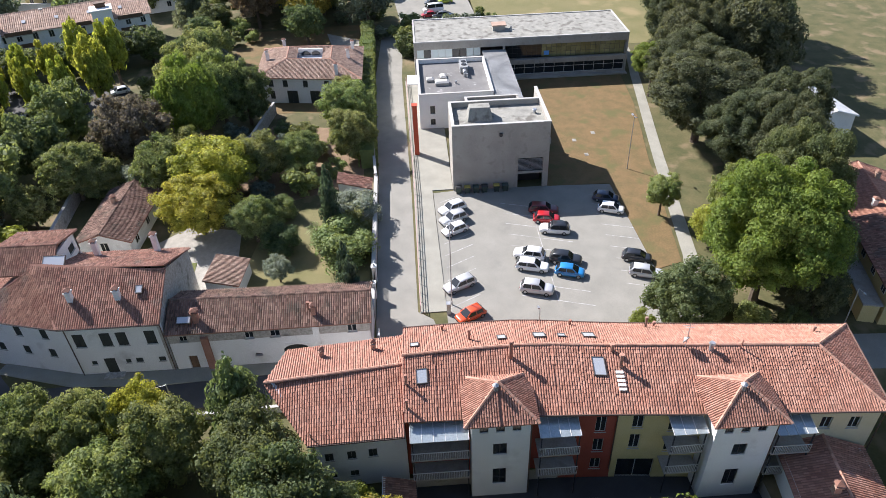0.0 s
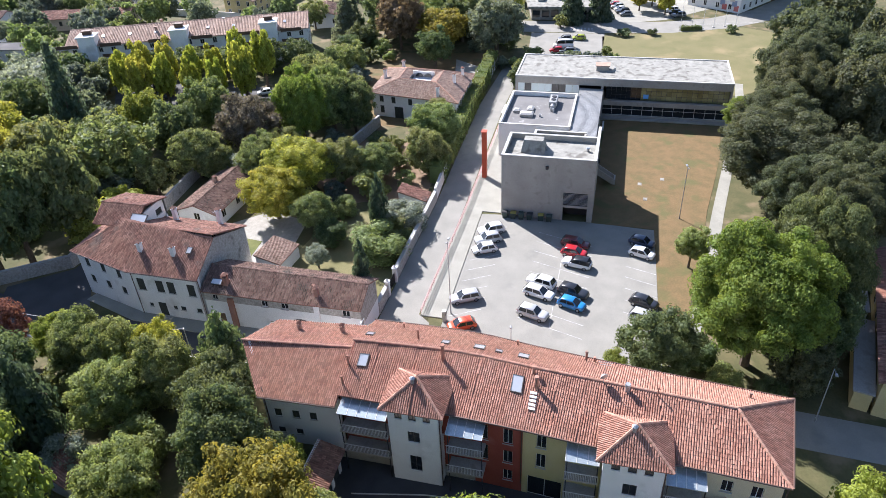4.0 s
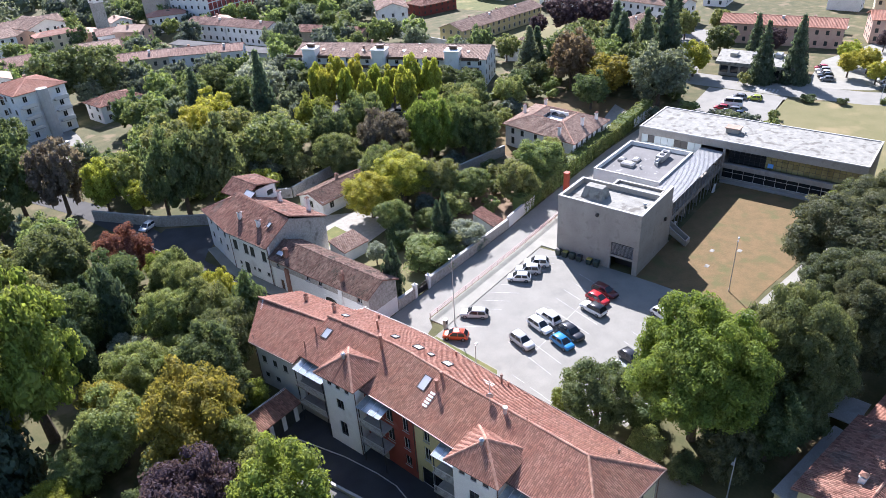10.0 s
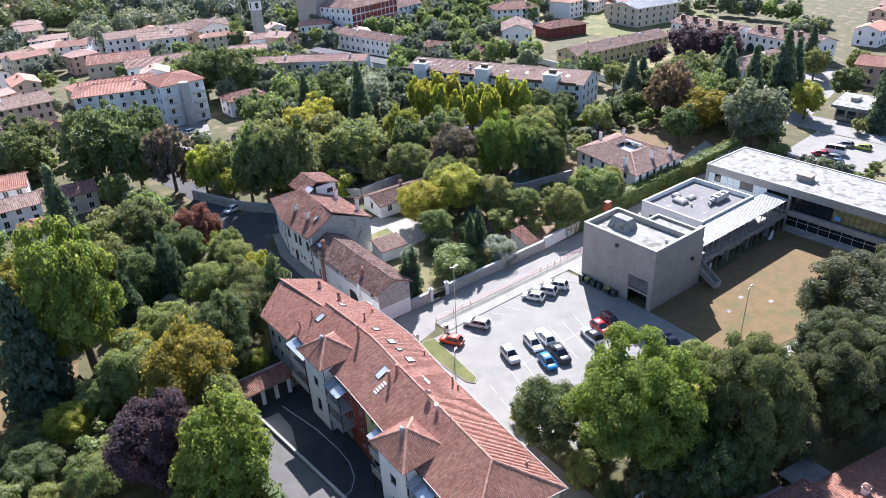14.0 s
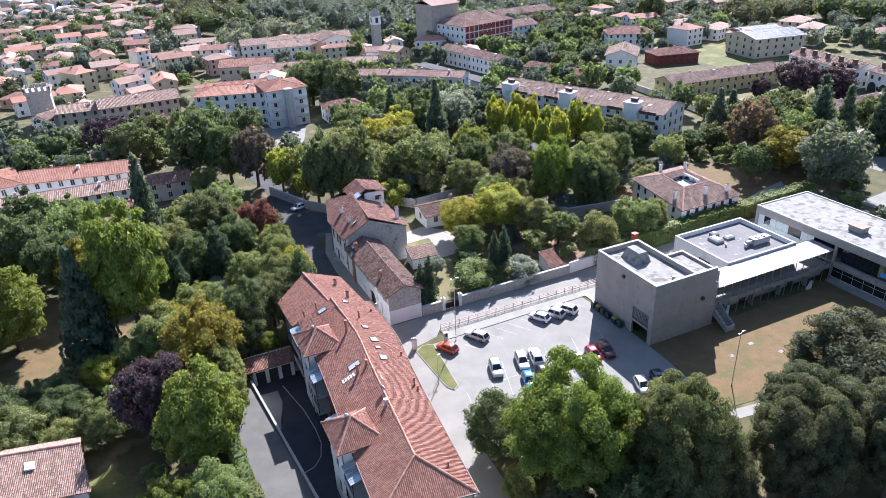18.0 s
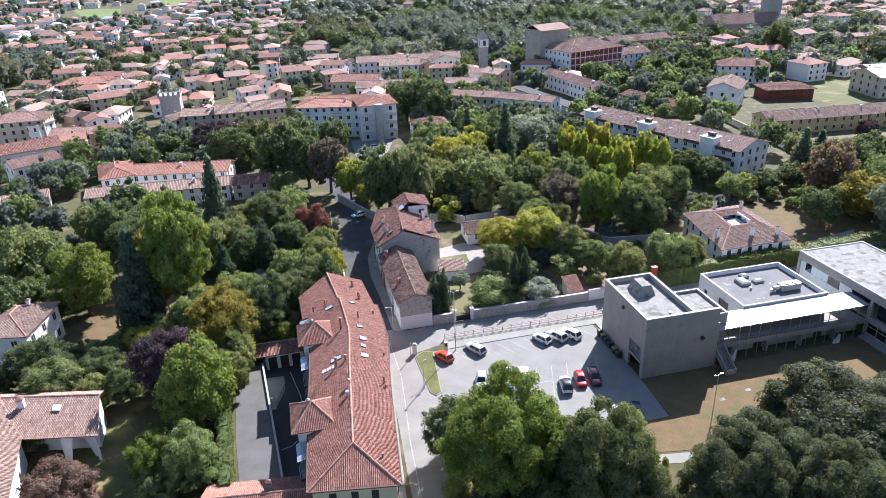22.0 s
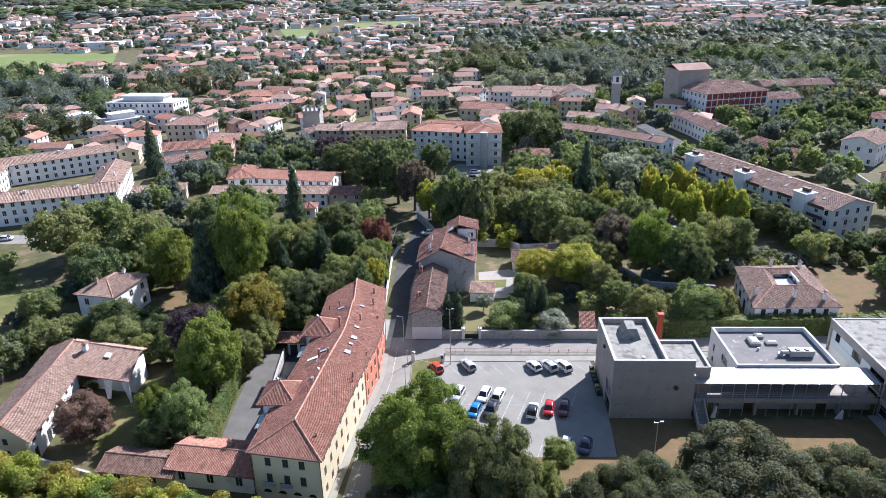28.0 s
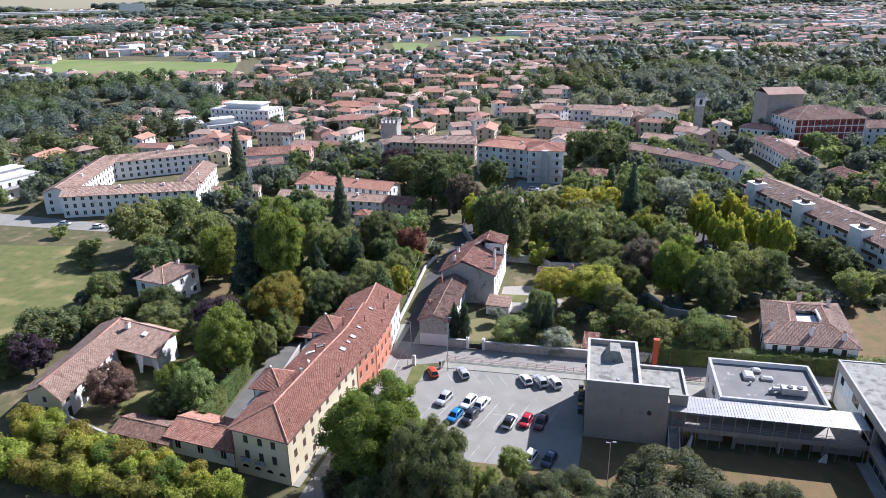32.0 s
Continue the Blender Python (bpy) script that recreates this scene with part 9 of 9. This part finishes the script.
# denser streets of the old town
for x0, x1, y0, y1, n in ((-128, -8, 206, 310, 60), (-250, -112, 176, 310, 50), (-300, -228, 110, 310, 20), (30, 110, 225, 300, 8), (195, 300, 210, 330, 6), (212, 300, -40, 90, 10), (-60, 20, 300, 330, 5)):
    got = 0
    for _ in range(900):
        if got >= n:
            break
        x, y = rng.uniform(x0, x1), rng.uniform(y0, y1)
        if any((x - a) ** 2 + (y - b) ** 2 < 13 ** 2 for a, b in built) or any((x - q.location.x) ** 2 + (y - q.location.y) ** 2 < 16 ** 2 for q in scene.objects if q.parent is None and q.type == "EMPTY" and q.get("category") not in ("tree", "shrub", "car")):
            continue
        if -46 < x < -6 and y < 200:
            continue
        built.append((x, y))
        got += 1
        a = rng.choice((0, 20, 75, 100, -25, 130)) + rng.uniform(-12, 12)
        L, W, h = rng.uniform(8, 17), rng.uniform(7, 10), rng.uniform(4.2, 9)
        d = Vector((math.cos(radians(a)), math.sin(radians(a)))) * L / 2
        wl = rng.choice(WALLS)
        house("town_house", "closely built town house with clay-tile roof", (x - d.x, y - d.y), (x + d.x, y + d.y), W, h, wl, rng.choice((M_TILE_TOWN, M_TILE_PINK, M_TILE_OLD, M_TILE_RED)), rng.choice(("gable", "hip")), .36, .6, None, 3.0, 1, far=True)
# houses beyond, too many to count
fw, fr = Solid(), Solid()
SPOTS = {}
for i in range(60000):
    x, y = sector(600, 2800) if i % 5 else sector(2800, 9000)
    d = math.hypot(x, y)
    cell = (int(x // (22 if d < 2800 else 60)), int(y // (22 if d < 2800 else 60)), d < 2800)
    if cell in SPOTS or woody(x, y) > .10 or not clear(x, y, 10) or noise.noise(Vector((x / 90, y / 90, 7.7))) > .25:
        continue
    SPOTS[cell] = True
    if len(SPOTS) > 10500:
        break
    big = rng.random() < .04
    k = 1 if d < 2800 else 1.8
    L, W, h = (rng.uniform(25, 60), rng.uniform(14, 26), rng.uniform(6, 10)) if big else (rng.uniform(9, 17) * k, rng.uniform(8, 11) * k, rng.uniform(4, 8))
    m = pose(x, y, 0, 0, 0, rng.choice((0, 90, 25)) + rng.uniform(-10, 10))
    fw.obox(m, -L / 2, -W / 2, 0, L / 2, W / 2, h, rng.choice((0, 0, 1, 2)))
    if big and rng.random() < .6:
        fr.obox(m, -L / 2, -W / 2, h, L / 2, W / 2, h + .4, 2)
    else:
        z = h + W * .19
        k = rng.choice((0, 3, 0, 1, 3, 3, 2))
        c = [m @ Vector(q) for q in ((-L / 2 - .6, -W / 2 - .6, h), (L / 2 + .6, -W / 2 - .6, h), (L / 2 + .6, W / 2 + .6, h), (-L / 2 - .6, W / 2 + .6, h), (-L / 2 + W * .2, 0, z), (L / 2 - W * .2, 0, z))]
        i = len(fr.v)
        fr.v += [tuple(q) for q in c]
        for f in ((0, 1, 5, 4), (2, 3, 4, 5), (3, 0, 4), (1, 2, 5)):
            fr.f.append(tuple(i + j for j in f))
            fr.k.append(k)
    if d < 1300:
        for j in range(3):
            fw.obox(m, -L / 2 + L * (j + .5) / 3 - .6, -W / 2 - .08, h * .45, -L / 2 + L * (j + .5) / 3 + .6, -W / 2, h * .45 + 1.5, 3)
for x, y, a, L, W, h in ((-2750, 2900, 42, 760, 120, 14), (-2450, 2720, 42, 420, 90, 12), (-2040, 2760, 42, 100, 46, 48)):
    e = thing("industrial_hall", pose(x, y, 0, 0, 0, a), "long white industrial hall on the edge of the town", "hall")
    part("wall", Solid().box(-L / 2, -W / 2, 0, L / 2, W / 2, h), M_WHITE, e)
    part("roof", Solid().box(-L / 2 - 1, -W / 2 - 1, h, L / 2 + 1, W / 2 + 1, h + 1), M_CONC_CAP, e)
tagged(part("far_houses", fw, [M_WHITE, M_BEIGE, M_OLDWHITE, M_SHUT]), "pale walls of countless distant suburban houses", "houses", "", "stuff")
tagged(part("far_roofs", fr, [M_TILE_TOWN, M_TILE_PINK, M_CONC_CAP, M_TILE_OLD]), "clay-tile roofs of countless distant suburban houses", "roofs", "", "stuff")


def wood_mesh(seed, n=30, half=30.0, quads=44, size=.8, hull=.88, k=1.0):
    r_ = random.Random(seed)
    lobes = []
    for i in range(n):
        h, r = r_.uniform(8, 16) * k, r_.uniform(4.2, 7.4) * k
        x, y = r_.uniform(-half, half), r_.uniform(-half, half)
        lobes.append((x, y, h * .5, r, h * .5))
    return leaf_mesh("woodland", lobes, n * quads, size, seed + 200, True, .8, hull)


WOOD = [wood_mesh(i) for i in range(5)]
NEAR_WOOD = [wood_mesh(40 + i, 27, 30, 150, .62, .74) for i in range(3)]
NEAR_SPARSE = [wood_mesh(50 + i, 15, 30, 140, .62, .74, .74) for i in range(3)]
SPARSE = [wood_mesh(20 + i, 13, 30, 34, .8, .88, .68) for i in range(4)]
# Far woods lean on the wood leaf, whose colour carries painted haze.
mix_ = ["wood", "dark", "wood", "ash", "wood", "dark", "oak"]
step = 58
for gx in range(-23, 24):
    for gy in range(2, 26):
        x, y = gx * step + rng.uniform(-14, 14), gy * step + rng.uniform(-14, 14)
        ang = math.degrees(math.atan2(y, x + 20))
        if not 24 < ang < 152 or math.hypot(x, y) > 1350 or not clear(x, y, 24):
            continue
        if math.hypot(x, y) < 300 and -225 < x < 260 and y < 300:
            continue
        v = woody(x, y)
        near_by = math.hypot(x, y) < 560
        ob = part("woodland", ((NEAR_WOOD if near_by else WOOD) if v > .10 else (NEAR_SPARSE if near_by else SPARSE))[rng.randrange(3)], None)
        ob.matrix_world = pose(x, y, 0, 0, 0, rng.uniform(0, 360)) @ Matrix.Diagonal((1, 1, rng.uniform(.8, 1.15), 1))
        tint(ob, LEAF[rng.choice(mix_)])
        tagged(ob, "dense mixed woodland at the edge of the town" if v > .10 else "scattered trees among distant houses", "woodland", "", "stuff")
for i in range(430):
    x, y = sector(1350, 3800) if i < 270 else sector(3800, 7500) if i < 340 else sector(7500, 15000)
    k = rng.uniform(1.4, 2.8) * (1 if i < 270 else 2.9 if i < 340 else 6)
    ob = part("woodland", (WOOD if rng.random() < .6 else SPARSE)[rng.randrange(4)], None)
    ob.matrix_world = pose(x, y, 0, 0, 0, rng.uniform(0, 360)) @ Matrix.Diagonal((k, k * 1.4, k * .62, 1))
    tint(ob, LEAF[rng.choice(mix_)])
    tagged(ob, "distant belt of trees among the suburbs", "woodland", "", "stuff")
# undergrowth and trees that fill the gardens and the gaps between the town houses
KEEP_OUT = ((-206, -140, 96, 186), (-114, -58, 112, 146), (-97, -50, 194, 214), (-52, -10, 150, 192), (48, 96, 78, 152), (48, 72, 160, 222), (70, 92, 190, 240), (104, 178, 84, 134), (128, 178, 64, 84), (172, 212, 58, 146), (60, 96, 70, 84), (174, 250, 146, 215), (-72, -54, 98, 124), (-80, -60, 150, 182), (-52, -31, 84, 166), (90, 132, 246, 292), (-14, 48, 266, 304), (184, 246, 95, 206), (-170, -112, 190, 232),
            (-46, -29, 24, 76), (-37, -19, 48, 76), (-30, -2, 27, 46), (30, 86, 28, 58), (-58, -38, -24, 38), (-69, -52, -24, 27), (-98, -79, -14, 15), (-112, -94, -16, 20), (-118, -98, 24, 50), (-100, -79, 36, 70), (-90, -80, 10, 20), (-300, -126, 0, 96), (-24, -4, 44, 66), (-5.5, 6, 27, 38), (44, 62, -26, 30), (-40, 62, -26, 29), (32, 56, 80, 122), (104, 190, -80, 40), (118, 136, 2, 32),
            (70, 90, 76, 100), (-34, -12, 130, 172), (-10, 12, 150, 174), (-16, 4, 58, 76), (110, 142, 134, 188), (142, 180, 134, 182), (150, 170, 155, 218), (82, 110, -2, 28))
where_to = [(q.location.x, q.location.y, 3.4) for q in scene.objects if q.parent is None and q.type == "EMPTY" and q.get("category") in ("tree", "shrub")]
where_to += [(q.location.x, q.location.y, 9.0) for q in scene.objects if q.parent is None and q.type == "EMPTY" and q.get("category") in ("house", "cottage", "apartment block", "hall", "tower", "residence")]
grown = 0
filler = {}
for i in range(9000):
    if grown >= 640:
        break
    x, y = rng.uniform(-235, 250), rng.uniform(-4, 325)
    if y < 85 and not (-130 < x < -44 or -5 < x < 120):
        continue
    if abs(math.degrees(math.atan2(y + 100, x + 20)) - 88) > 56 or any(a < x < b and c < y < d for a, b, c, d in KEEP_OUT):
        continue
    if y > 175 and x < 0 and i % 5 > 1:
        continue
    r = rng.uniform(1.8, 3.4) if y < 85 else rng.uniform(2.8, 5.2)
    if any((a - x) ** 2 + (b - y) ** 2 < (c + r * .75) ** 2 for a, b, c in where_to):
        continue
    where_to.append((x, y, r * .8))
    grown += 1
    if y < 100:
        tree("bush", rng.choice(("green", "dark", "olive", "ash", "wood", "olive")), x, y, r * .7, r, r * .8, "mid", "in the undergrowth")
    else:
        k = rng.choice(("green", "dark", "wood", "ash", "wood", "dark", "olive"))
        filler.setdefault(k, []).append((CROWN["round", "far", rng.randrange(3)], x, y, r, rng.uniform(0, 6.28)))
verts, faces, slots = [], [], []
for k, (leaf, rows) in enumerate(filler.items()):
    for me, x, y, r, a in rows:
        i = len(verts)
        verts += [(x + r * (v.co.x * math.cos(a) - v.co.y * math.sin(a)), y + r * (v.co.x * math.sin(a) + v.co.y * math.cos(a)), r * 1.15 * (1 + v.co.z)) for v in me.vertices]
        faces += [tuple(i + j for j in f.vertices) for f in me.polygons]
        slots += [k] * len(me.polygons)
me = bpy.data.meshes.new("garden_trees")
me.from_pydata(verts, [], faces)
for leaf in filler:
    me.materials.append(LEAF[leaf])
me.polygons.foreach_set("material_index", slots)
tagged(part("garden_trees", me, None), "small leafy trees filling the gardens between the town houses", "trees", "", "stuff")
